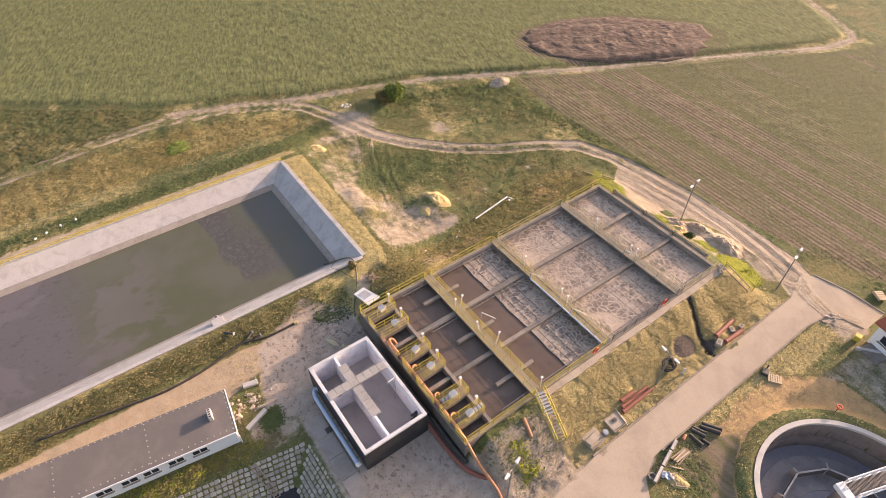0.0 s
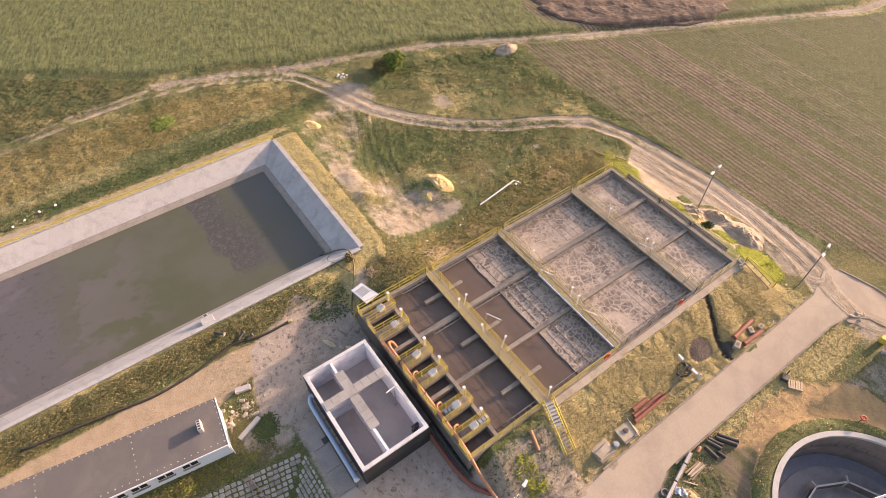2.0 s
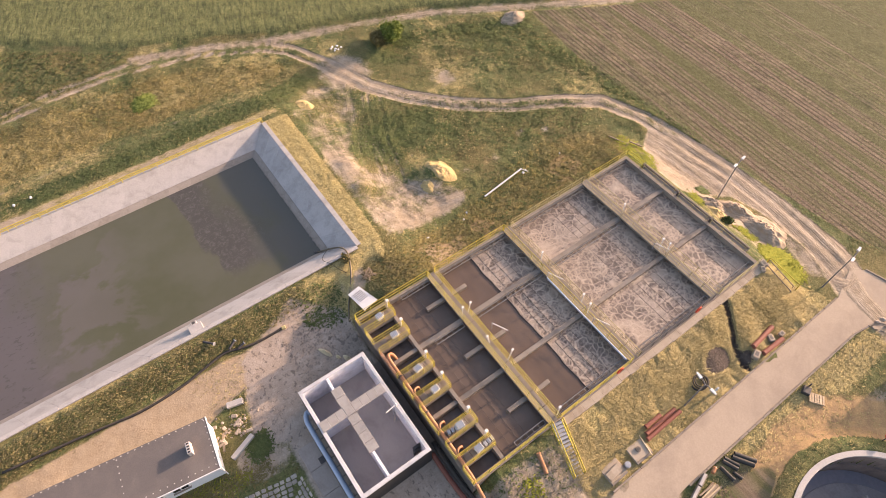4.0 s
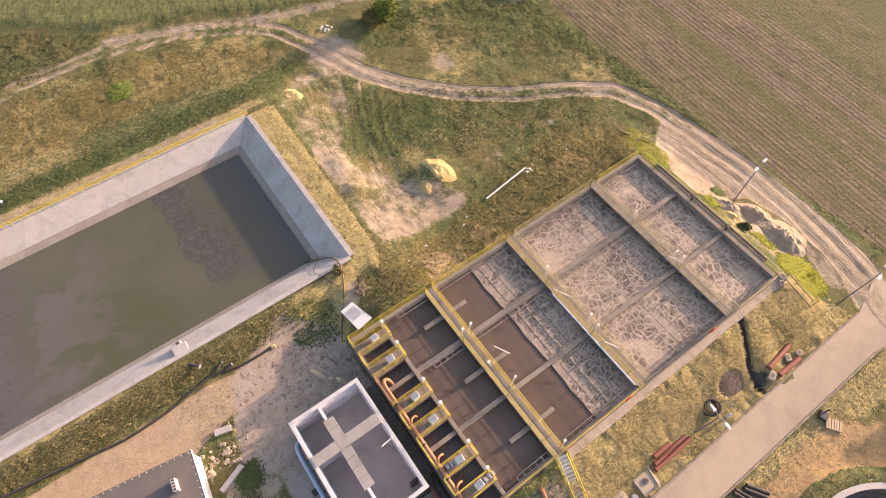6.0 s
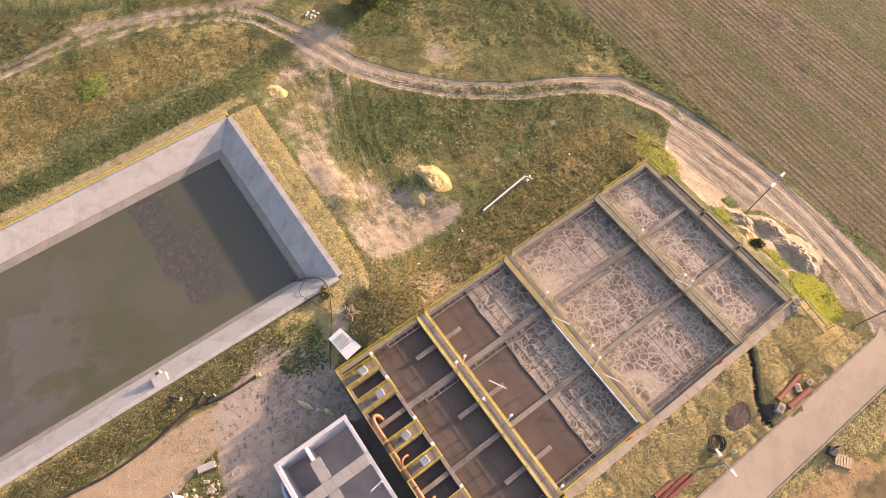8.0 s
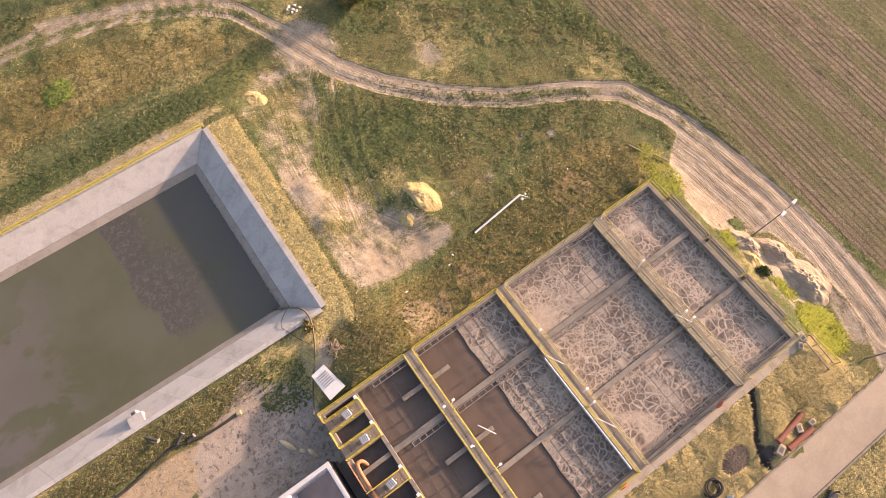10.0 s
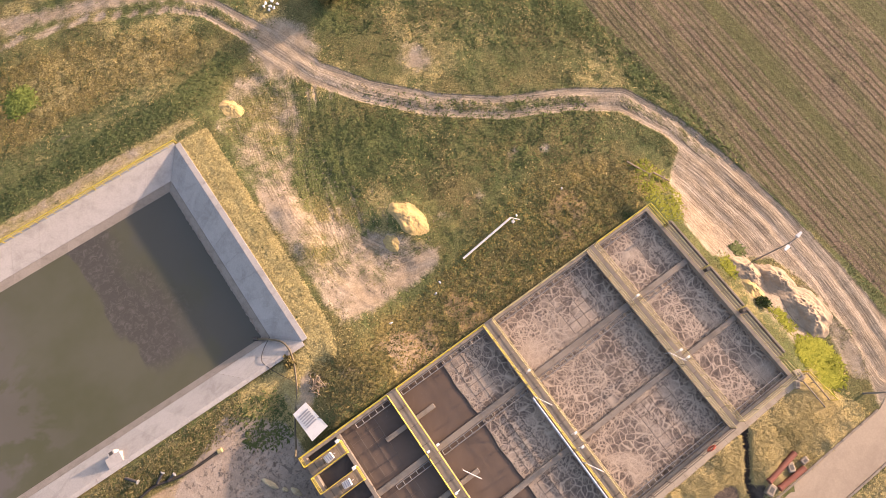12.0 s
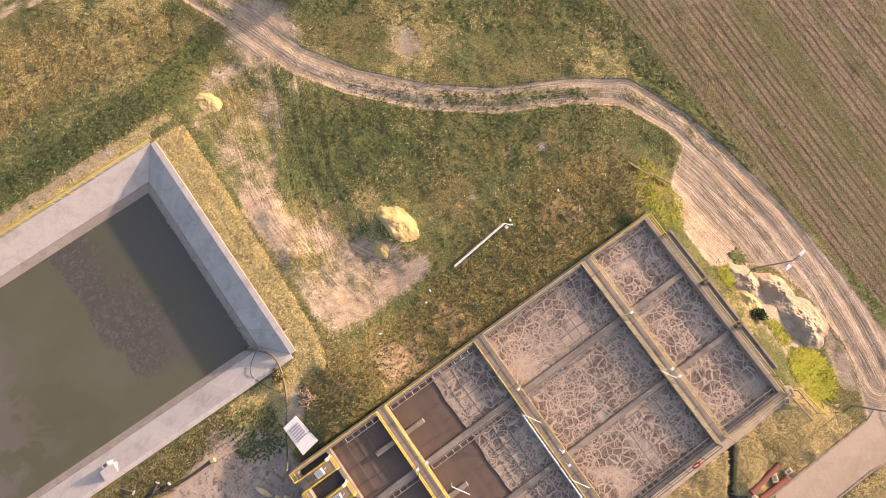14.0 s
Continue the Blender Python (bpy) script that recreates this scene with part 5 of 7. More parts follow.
box("wall", hut, white_wall, (-HL, 0.1, -0.6), (-0.1, 0.35, HS - 0.06))
box("wall", hut, white_wall, (-HL, HW - 0.3, -0.6), (-0.1, HW - 0.08, HN - 0.12))
box("wall", hut, white_wall, (-0.35, 0.352, -0.6), (-0.1, HW - 0.302, HS - 0.06))
slope_panel("roof", [(-HL, -0.06, HS), (0, -0.06, HS), (0, HW, HN), (-HL, HW, HN)], roof_felt, hut, 0.09)
slope_panel("end_flashing", [(0.004, -0.08, HS + 0.02), (0.06, -0.08, HS + 0.02), (0.06, HW, HN + 0.02), (0.004, HW, HN + 0.02)], white_paint, hut, 0.2)
box("gutter", hut, white_paint, (-HL, -0.16, HS - 0.1), (0.0, -0.064, HS - 0.02), 0.02)
rod("downpipe", hut, white_paint, (0.02, -0.02, -0.3), (0.02, -0.02, HS - 0.08), 0.05, 8)
for i in range(52):
    f = i / 52
    part("roof_nail", box_mesh("roof_nail", (0.075, 0.075, 0.03), concrete_pale, 0.0), concrete_pale, hut, "", pose(-f * HL - 0.2, HW - 0.12, HN + 0.01))
    part("roof_nail", box_mesh("roof_nail", (0.075, 0.075, 0.03), concrete_pale, 0.0), concrete_pale, hut, "", pose(-f * HL - 0.2, 0.3, HS + 0.04))
for k in range(4):
    for i in range(8):
        f = (i + 0.5) / 8
        part("roof_nail", box_mesh("roof_nail", (0.075, 0.075, 0.03), concrete_pale, 0.0), concrete_pale, hut, "", pose((-0.14, -6.55, -13.35, -20.2)[k], f * HW, HS + (HN - HS) * f + 0.015))
for k in range(7):
    f = (3.1, 4.95, 6.85, 8.45, 10.3, 12.2, 14.1)[k]
    win = part("window", box_mesh("window", (1.25, 0.06, 0.62), white_paint, 0.01), white_paint, hut, "", pose(-f, 0.085, 1.22))
    part("sill", box_mesh("sill", (1.3, 0.16, 0.06), concrete, 0.0), concrete, win, "grey sill", pose(0, -0.07, -0.34))
    for x in (-0.3, 0.3):
        part("pane", box_mesh("pane", (0.5, 0.02, 0.46), dark_glass, 0.0), dark_glass, win, "dark glass pane", pose(x, -0.035, 0.02))
chim = part("chimney", box_mesh("chimney", (0.34, 0.9, 0.62), concrete_pale, 0.02), concrete_pale, hut, "pale chimney with four flues", pose(-1.55, 2.1, HS + 0.42))
# flat black plates stand in for the shade in the four flue mouths
for i in range(4):
    part("flue", box_mesh("flue", (0.17, 0.12, 0.02), bitumen, 0.0), bitumen, chim, "", pose(0, -0.33 + i * 0.22, 0.318))

# ---- round clarifier ----
clar = thing("round_clarifier", (CLAR[0], CLAR[1], 0), 0, "empty round concrete clarifier with a pale rim", "clarifier")


def ring(name, parent, mat, r0, r1, z0, z1, n=72, label=""):
    """A round wall between two radii."""
    bm = bmesh.new()
    loops = []
    for r, z in ((r0, z0), (r0, z1), (r1, z1), (r1, z0)):
        loops.append([bm.verts.new((r * math.cos(k * math.tau / n), r * math.sin(k * math.tau / n), z)) for k in range(n)])
    for a, b in zip(loops, loops[1:] + loops[:1]):
        for k in range(n):
            bm.faces.new((a[k], a[(k + 1) % n], b[(k + 1) % n], b[k]))
    bmesh.ops.recalc_face_normals(bm, faces=bm.faces)
    return part(name, bm, mat, parent, label)


dark_wall = worn("stained_dark_wall", (0.25, 0.2, 0.172), (0.14, 0.11, 0.098), 0.8, 0.6, 0.8, 5.0)
dark_floor = worn("wet_dark_floor", (0.23, 0.225, 0.25), (0.32, 0.29, 0.275), 0.4, 0.35, 0.7, 4.0)
ring("rim", clar, concrete_pale, CLAR_R - 0.42, CLAR_R, 0.55, 0.82)
ring("wall", clar, dark_wall, CLAR_R - 0.34, CLAR_R - 0.06, -3.4, 0.546)
pale_floor = worn("drained_clarifier_floor", (0.33, 0.30, 0.285), (0.2, 0.185, 0.185), 0.6, 0.5, 0.8, 5.0)
ring("ledge", clar, dark_wall, CLAR_R - 0.52, CLAR_R - 0.345, -3.4, -1.35)
ring("channel_floor", clar, dark_floor, 6.0, CLAR_R - 0.525, -3.4, -2.9)
ring("floor", clar, pale_floor, 4.5, 5.996, -3.4, -2.82)
ring("floor", clar, pale_floor, 3.0, 4.496, -3.4, -2.86)
ring("pool_floor", clar, dark_floor, 1.6, 2.996, -3.5, -2.92)
ring("step", clar, dark_wall, 1.3, 1.598, -3.5, -1.9)
ring("well", clar, dark_floor, 0.02, 1.298, -3.6, -3.0)
for k in range(10):
    a, e = radians(k * 36 + 8), radians(k * 36 + 26)
    part("launder_board", box_mesh("launder_board", (0.09, 2.66, 0.85), concrete_dark, 0.01), concrete_dark, clar, "", pose(4.42 * math.cos(radians(18)) * math.cos(e), 4.42 * math.cos(radians(18)) * math.sin(e), -2.2, 0, 0, math.degrees(e)))
    part("launder_cap", box_mesh("launder_cap", (0.14, 2.5, 0.05), concrete_pale, 0.0), concrete_pale, clar, "", pose(4.42 * math.cos(radians(18)) * math.cos(e), 4.42 * math.cos(radians(18)) * math.sin(e), -1.748, 0, 0, math.degrees(e)))
    part("stay", box_mesh("stay", (0.6, 0.13, 1.0), concrete_pale, 0.02), concrete_pale, clar, "", pose(4.62 * math.cos(a), 4.62 * math.sin(a), -2.2, 0, 0, math.degrees(a)))
for k in range(4):
    a = radians(122 + k * 4.5)
    part("ladder_slat", box_mesh("ladder_slat", (0.06, 0.16, 2.2), steel_dark, 0.0), steel_dark, clar, "", pose((CLAR_R - 0.42) * math.cos(a), (CLAR_R - 0.42) * math.sin(a), -0.7, 0, 0, math.degrees(a)))
bridge = thing("scraper_bridge", (36.2, -3.9, 0.9), -20, "white truss scraper bridge across the clarifier", "bridge")
box("deck", bridge, steel_dark, (-0.3, -0.55, 0.0), (7.3, 0.55, 0.08), 0.0)
for y in (-0.6, 0.6):
    rod("top_chord", bridge, white_paint, (-0.3, y, 0.95), (7.2, y, 0.95), 0.06)
    rod("low_chord", bridge, white_paint, (-0.3, y, 0.02), (7.2, y, 0.02), 0.07)
    for i in range(8):
        x = -0.3 + i * 0.94
        rod("upright", bridge, white_paint, (x, y, 0), (x, y, 0.95), 0.045)
        rod("brace", bridge, white_paint, (x, y, 0.02), (x + 0.94, y, 0.95), 0.03)
box("drive_box", bridge, white_paint, (-1.1, -0.7, 0.0), (-0.35, 0.7, 0.5), 0.04)
tube("column", bridge, dark_wall, [(-0.2, 0, -3.9), (-0.2, 0, -0.05)], 0.6, 16)
rope = thing("rope_fence", (CLAR[0], CLAR[1], 0), 0, "thin yellow tape round the clarifier bank", "tape")
tube("tape", rope, yellow_old, [((CLAR_R + 1.1) * math.cos(radians(a)), (CLAR_R + 1.1) * math.sin(radians(a)), 0.42) for a in range(95, 190, 6)], 0.03, 4)
buoy = thing("life_ring_post", (42.2, 0.4, 0.3), 0, "orange life ring on a short stand by the clarifier", "life ring")
rod("leg", buoy, steel_dark, (0, 0, -0.3), (0, 0, 0.9), 0.04)
tube("life_ring", buoy, red_buoy, [(0.2 * math.cos(k * math.tau / 10), 0.2 * math.sin(k * math.tau / 10), 0.95) for k in range(11)], 0.07, 8)

# ---- house with a red roof ----
HR = -14
house = thing("house", (52.0, 2.95, 0), HR, "small white house with a red tiled roof", "house")
box("wall", house, white_wall, (0.35, -9.5, -0.3), (7.5, -0.3, 2.7), 0.0)
slope_panel("roof", [(0, -9.9, 2.75), (0, 0.1, 2.75), (4, 0.1, 4.3), (4, -9.9, 4.3)], roof_red, house, 0.14)
slope_panel("roof", [(4.004, -9.9, 4.3), (4.004, 0.1, 4.3), (8, 0.1, 2.75), (8, -9.9, 2.75)], roof_red, house, 0.14)
for y in (-1.5, -4.2, -7.0):
    w_ = part("window", box_mesh("window", (0.06, 1.0, 1.0), white_paint, 0.01), white_paint, house, "", pose(0.33, y, 1.5))
    part("pane", box_mesh("pane", (0.03, 0.84, 0.84), dark_glass, 0.0), dark_glass, w_, "dark glass pane", pose(-0.025, 0, 0))
    part("sill", box_mesh("sill", (0.2, 1.1, 0.06), concrete, 0.0), concrete, w_, "", pose(-0.08, 0, -0.53))
box("doorstep", house, concrete, (-1.2, -2.6, -0.2), (0.346, -0.6, 0.22))
curb = thing("concrete_edging", (50.6, 2.6, 0), -50, "low pale concrete edging by the house", "edging")
box("edging", curb, concrete_pale, (-0.2, -0.15, -0.1), (1.9, 0.15, 0.3))
tank_y = thing("yellow_bin", (51.6, 3.3, 0), 10, "small yellow plastic bin by the house corner", "bin")
box("bin_body", tank_y, yellow, (-0.25, -0.25, 0), (0.25, 0.25, 0.6), 0.05)
box("bin_lid", tank_y, yellow, (-0.28, -0.28, 0.604), (0.28, 0.28, 0.68), 0.03)


# ---- street lamps ----
def street_lamp(x, y, label, turn=0.0, h=5.2, lean=0.0):
    z = ground_z(x, y)
    lamp = thing("street_lamp", (x, y, z), turn, label, "street lamp", "street lamps")
    bm = bmesh.new()
    bmesh.ops.create_cone(bm, cap_ends=True, segments=8, radius1=0.075, radius2=0.045, depth=h + 0.3)
    part("post", bm, ladder_mat, lamp, "", pose(0, 0, h / 2 - 0.15))
    for s in (-1, 1):
        tube("arm", lamp, ladder_mat, [(0, 0, h - 0.1), (0.25 * s, 0, h + 0.12), (0.5 * s, 0, h + 0.16)], 0.04, 6)
        bm = bmesh.new()
        bmesh.ops.create_cube(bm, size=1.0)
        bmesh.ops.scale(bm, vec=(0.55, 0.28, 0.15), verts=bm.verts)
        for v in bm.verts:
            if v.co.x * s > 0:
                v.co.y *= 0.6
                v.co.z *= 0.6
        bmesh.ops.bevel(bm, geom=bm.edges[:], offset=0.03, segments=2, affect="EDGES")
        part("lamp_head", bm, white_paint, lamp, "pale grey lamp head", pose(0.75 * s, 0, h + 0.16, 0, -6 * s, 0))
    return lamp


street_lamp(51.85, 24.1, "dark steel street lamp with two pale heads by the sand track", 8)
street_lamp(51.2, 11.45, "dark steel street lamp with two pale heads at the road corner", 12)
street_lamp(32.0, 11.35, "dark steel street lamp with two pale heads on the grassy bank", 84, 4.6)
street_lamp(14.6, 11.6, "dark steel street lamp with two pale heads by the yard", 18, 5.0)
fallen = thing("fallen_pole", (32.4, 38.15, ground_z(34, 38.3) + 0.16), 5, "long pale lamp pole lying in the grass", "pole")
rod("shaft", fallen, white_paint, (0, 0, 0.05), (5.2, 0, 0.5), 0.09, 8)
rod("bent_arm", fallen, white_paint, (5.2, 0, 0.5), (5.75, -0.55, 0.15), 0.04)
box("lamp_head", fallen, white_paint, (5.1, -0.45, 0.1), (5.35, -0.2, 0.25))
# small white lamps on the walkways
for x, y, lean in ((21.5, 27.6, 0.1), (22.1, 27.6, 0.3), (21.9, 24.3, -0.3), (22.0, 22.2, 0.5), (30.6, 27.9, 0.1), (30.6, 22.6, 0.1), (30.4, 21.6, 0.1), (40.6, 27.5, 0.1), (40.6, 21.9, 0.1), (40.5, 22.6, 0.1), (22.3, 16.5, 0.1)):
    wl = thing("walkway_lamp", (x, y, TOP), 0, "small white lamp on a slim post by the walkway", "lamp", "walkway lamps")
    rod("post", wl, white_paint, (0, 0, -0.2), (lean, 0.1, 1.35), 0.035)
    box("head", wl, white_paint, (lean - 0.12, 0.02, 1.32), (lean + 0.12, 0.2, 1.42), 0.03)
for x, y in ((22.9, 25.2), (30.0, 26.2), (30.1, 20.6), (40.0, 22.9)):
    pr = thing("probe_arm", (x, y, TOP + 0.5), -60, "slim white probe arm reaching over the water", "probe")
    rod("arm", pr, white_paint, (-0.1, 0, 0.4), (1.3, 0, 0.2), 0.035)
    rod("stay", pr, steel, (-0.1, 0, -0.5), (-0.1, 0, 0.42), 0.04)
for x, y in ((38.0, Y0 + 0.02), (28.6, Y0 + 0.02)):
    lr = thing("life_ring", (x, y + 0.09, TOP + 0.55), 0, "red life ring hung on the tank railing", "life ring", "life rings")
    tube("ring", lr, red_buoy, [(0.3 * math.cos(k * math.tau / 12), -0.06, 0.3 * math.sin(k * math.tau / 12)) for k in range(13)], 0.07, 6)


# ---- stairs on the bank ----
def stair(a, b, w, n, mat, rail_mat, label):
    a, b = Vector(a), Vector(b)
    st = thing("bank_stair", a, math.degrees(math.atan2(b.y - a.y, b.x - a.x)), label, "stair")
    L, drop = math.hypot(b.x - a.x, b.y - a.y), a.z - b.z
    for i in range(n):
        x = L * (i + 0.5) / n
        z = -drop * (i + 1) / n
        box("tread", st, mat, (x - L / n * 0.45, -w / 2, z + 0.02), (x + L / n * 0.45, w / 2, z + 0.09), 0.0)
    for s in (-w / 2 - 0.04, w / 2 + 0.04):
        rod("stringer", st, rail_mat, (0, s, -0.05), (L, s, -drop), 0.07, 4)
        rod("handrail", st, rail_mat, (0, s, 0.62), (L, s, 0.62 - drop), 0.045)
        for i in range(4):
            f = i / 3
            rod("post", st, rail_mat, (L * f, s, -drop * f), (L * f, s, 0.62 - drop * f), 0.035)
    return st


stair((21.75, 16.05, 2.62), (21.05, 12.3, 0.6), 0.8, 15, steel, yellow, "steel stair with yellow handrails down the grassy bank")
stair((47.1, 15.7, 1.9), (47.9, 12.9, 0.35), 0.6, 11, concrete, kerb_mat, "narrow worn stair down the grassy bank")
hand = thing("handrail", (47.6, 15.9, 1.6), 0, "single yellow handrail beside the narrow stair", "handrail")
rod("rail", hand, yellow, (0, 0, 1.0), (1.0, -3.2, -0.4), 0.04)
rod("post", hand, yellow, (0, 0, -0.2), (0, 0, 1.0), 0.04)
rod("post", hand, yellow, (1.0, -3.2, -1.5), (1.0, -3.2, -0.4), 0.04)


# ---- loose things on the bank and by the road ----
def slab_pile(x, y, rz, label, knob):
    z = ground_z(x, y)
    g = thing("concrete_slab", (x, y, z), rz, label, "concrete slab")
    box("slab", g, apron_mat, (-0.85, -0.62, -0.05), (0.8, 0.6, 0.24), 0.03)
    box("edge_strip", g, concrete, (-0.85, -0.78, -0.05), (0.8, -0.624, 0.16), 0.02)
    if knob:
        tube("hatch", g, concrete, [(-0.05, 0.05, 0.24), (-0.05, 0.05, 0.34)], 0.22, 12)
        tube("hatch_cap", g, steel_dark, [(-0.05, 0.05, 0.34), (-0.05, 0.05, 0.37)], 0.12, 10)
        rod("lifting_bar", g, wood_pale, (0.5, -0.9, 0.28), (0.75, 0.8, 0.28), 0.05, 5)
    else:
        box("top_slab", g, apron_mat, (-0.8, -0.45, 0.244), (0.6, 0.2, 0.4), 0.03, rz=4)


slab_pile(26.3, 11.05, -2, "pale concrete manhole slab with a round hatch", True)
slab_pile(23.6, 11.1, 2, "stack of pale broken concrete slabs on the verge", False)
drum = thing("drum", (24.7, 10.75, ground_z(24.7, 10.75)), 0, "small grey metal drum by the slabs", "drum")
tube("body", drum, steel, [(0, 0, 0), (0, 0, 0.5)], 0.25, 14)
tube("lid", drum, steel, [(0, 0, 0.5), (0, 0, 0.54)], 0.2, 14)


def pipe_piece(a, b, r, mat, label, hollow=True):
    za, zb = ground_z(*a) + r, ground_z(*b) + r
    g = thing("pipe", (a[0], a[1], za), 0, label, "pipe", "spare pipes")
    tube("barrel", g, mat, [(0, 0, 0), (b[0] - a[0], b[1] - a[1], zb - za)], r, 14, hollow=True)
    tube("collar", g, mat, [(0, 0, 0), ((b[0] - a[0]) * 0.04, (b[1] - a[1]) * 0.04, (zb - za) * 0.04)], r * 1.12, 14)


RP = "rust red plastic pipe lying on the grassy bank"
pipe_piece((27.4, 11.2), (31.3, 11.25), 0.17, rust_pipe_mat, RP)
pipe_piece((27.6, 11.55), (31.0, 11.6), 0.17, rust_pipe_mat, RP)
pipe_piece((27.9, 11.95), (29.6, 11.95), 0.17, rust_pipe_mat, RP)
pipe_piece((40.5, 11.35), (43.6, 11.6), 0.21, rust_pipe_mat, RP)
pipe_piece((40.9, 10.45), (43.5, 10.35), 0.21, rust_pipe_mat, RP)
pipe_piece((19.25, 15.2), (18.95, 13.8), 0.16, orange_pipe_mat, "short orange plastic pipe lying in the weeds")
for x, y, s in ((40.35, 10.75, 0.42), (42.7, 11.0, 0.36), (43.9, 10.7, 0.3), (47.0, 16.0, 0.4), (46.4, 15.6, 0.3)):
    cb = thing("concrete_block", (x, y, ground_z(x, y)), random.uniform(0, 90), "rough pale concrete block beside the pipes", "concrete block", "concrete blocks")
    box("block", cb, apron_mat, (-s, -s * 0.7, -0.1), (s, s * 0.7, s * 0.9), 0.06)
    # dark plate on the flat top imitates the shade of a hollow
    box("recess", cb, concrete_dark, (-s * 0.5, -s * 0.35, s * 0.9 - 0.02), (s * 0.5, s * 0.35, s * 0.9 + 0.005), 0.0)
coil = thing("hose_coil", (34.1, 11.9, ground_z(34.1, 11.9)), 0, "loose coil of dark hose on the bank", "hose")
for i in range(7):
    r = 0.55 + 0.06 * (i % 3)
    tube("loop", coil, hose_mat, [(r * math.cos(k * math.tau / 10) + 0.05 * i, r * math.sin(k * math.tau / 10) * 0.9, 0.08 + 0.06 * i + 0.05 * math.sin(k + i)) for k in range(11)], 0.045, 6)
bol = thing("white_marker", (34.9, 10.7, ground_z(34.9, 10.7)), 0, "short white marker post on the verge", "marker post")
rod("post", bol, white_paint, (0, 0, -0.1), (0.1, 0, 0.7), 0.09, 8)
rod("cap", bol, steel, (0.1, 0, 0.7), (0.1, 0, 0.76), 0.1, 8)


def pallet(x, y, rz, mat, n, label, z=0.0, tip=0.0):
    g = thing("pallet", (x, y, ground_z(x, y) + 0.02 + z), rz, label, "pallet", "pallets")
    g.matrix_basis = pose(x, y, ground_z(x, y) + 0.02 + z, tip, 0, rz)
    for i in range(n):
        xa = -0.6 + 1.2 * i / n
        box("board", g, mat, (xa, -0.42, 0.12), (xa + 1.2 / n - 0.05, 0.42, 0.15), 0.0)
    for y_ in (-0.38, 0, 0.38):
        box("runner", g, mat, (-0.6, y_ - 0.05, 0), (0.58, y_ + 0.05, 0.118), 0.0)


pallet(41.25, 5.35, -55, wood_pale, 6, "weathered timber pallet by the road")
pallet(58.7, 4.6, 55, wood_pale, 5, "pale timber pallet on the field edge", 0.25)
pallet(58.85, 4.7, 58, wood_pale, 5, "pale timber pallet on the field edge", 0.05)
wheelb = thing("dark_crate", (41.1, 6.3, 0), 20, "dark broken crate beside the pallet", "crate")
box("crate_body", wheelb, steel_dark, (-0.35, -0.3, 0), (0.35, 0.3, 0.4), 0.04)
box("handle", wheelb, steel_dark, (0.3, -0.05, 0.4), (0.42, 0.05, 0.9), 0.02)
rng = random.Random(11)
for ax, ay, bx_, by_, r in ((32.1, 6.5, 32.95, 5.2, 0.2), (31.75, 6.45, 32.6, 5.1, 0.2), (31.2, 6.75, 31.65, 5.75, 0.17), (30.95, 6.7, 31.35, 5.65, 0.17), (30.45, 6.5, 30.5, 5.3, 0.16), (30.95, 5.7, 31.1, 5.0, 0.13)):
    L = math.hypot(bx_ - ax, by_ - ay)
    mx, my = (ax + bx_) / 2, (ay + by_) / 2
    lg = thing("black_pipe", (mx, my, ground_z(mx, my) + r), math.degrees(math.atan2(by_ - ay, bx_ - ax)), "short black pipe in a heap beside the road", "pipe", "black pipes")
    tube("barrel", lg, hose_mat, [(-L / 2, 0, 0), (L / 2, 0, 0)], r, 12, hollow=True)
    tube("rim", lg, steel_dark, [(L / 2, 0, 0), (L / 2 + 0.05, 0, 0)], r * 1.06, 12)
for i in range(9):
    L = rng.uniform(1.35, 1.9)
    x, y = 28.35 + rng.uniform(-0.15, 0.15), 6.0 - 0.14 * (i % 5) + rng.uniform(-0.03, 0.03)
    pk = thing("plank", (x, y, ground_z(x, y) + 0.04 + 0.11 * (i // 5)), 2 + rng.uniform(-7, 7), "weathered timber plank in a tidy stack by the road", "plank", "loose planks")
    box("board", pk, (wood, wood_pale, wood, wood_pale, kerb_mat)[i % 5], (-L / 2, -0.06, 0), (L / 2, 0.06, 0.1), 0.012)
    rod("nail", pk, steel_dark, (L / 2 - 0.1, 0, 0.1), (L / 2 - 0.1, 0, 0.13), 0.012, 4)
for i in range(9):
    x, y = 26.6 + rng.uniform(-0.5, 0.7), 4.6 + rng.uniform(-0.9, 0.7)
    L = rng.uniform(0.6, 1.2)
    pk = thing("plank", (x, y, ground_z(x, y) + 0.05 + 0.03 * (i % 4)), rng.uniform(0, 180), "splintered pale timber offcut lying loose", "plank", "loose planks")
    box("board", pk, rng.choice((wood, wood_pale)), (-L / 2, -0.05, 0), (L / 2, 0.05, 0.04), 0.01)
    rod("nail", pk, steel_dark, (L / 2 - 0.1, 0, 0.04), (L / 2 - 0.1, 0, 0.07), 0.012, 4)
for ax, ay, bx_, by_ in ((24.8, 5.55, 26.35, 6.02), (26.4, 6.04, 28.0, 6.5), (28.05, 6.5, 29.1, 6.82)):
    L = math.hypot(bx_ - ax, by_ - ay)
    mx, my = (ax + bx_) / 2, (ay + by_) / 2
    gb = thing("concrete_beam", (mx, my, ground_z(mx, my)), math.degrees(math.atan2(by_ - ay, bx_ - ax)), "grey weathered concrete beam lying along the road edge", "beam", "concrete beams")
    box("beam", gb, concrete, (-L / 2, -0.17, 0), (L / 2 - 0.03, 0.17, 0.36), 0.04)
    box("lip", gb, concrete_pale, (-L / 2 + 0.02, -0.08, 0.362), (L / 2 - 0.06, 0.12, 0.39), 0.01)
crumple = random.Random(8)
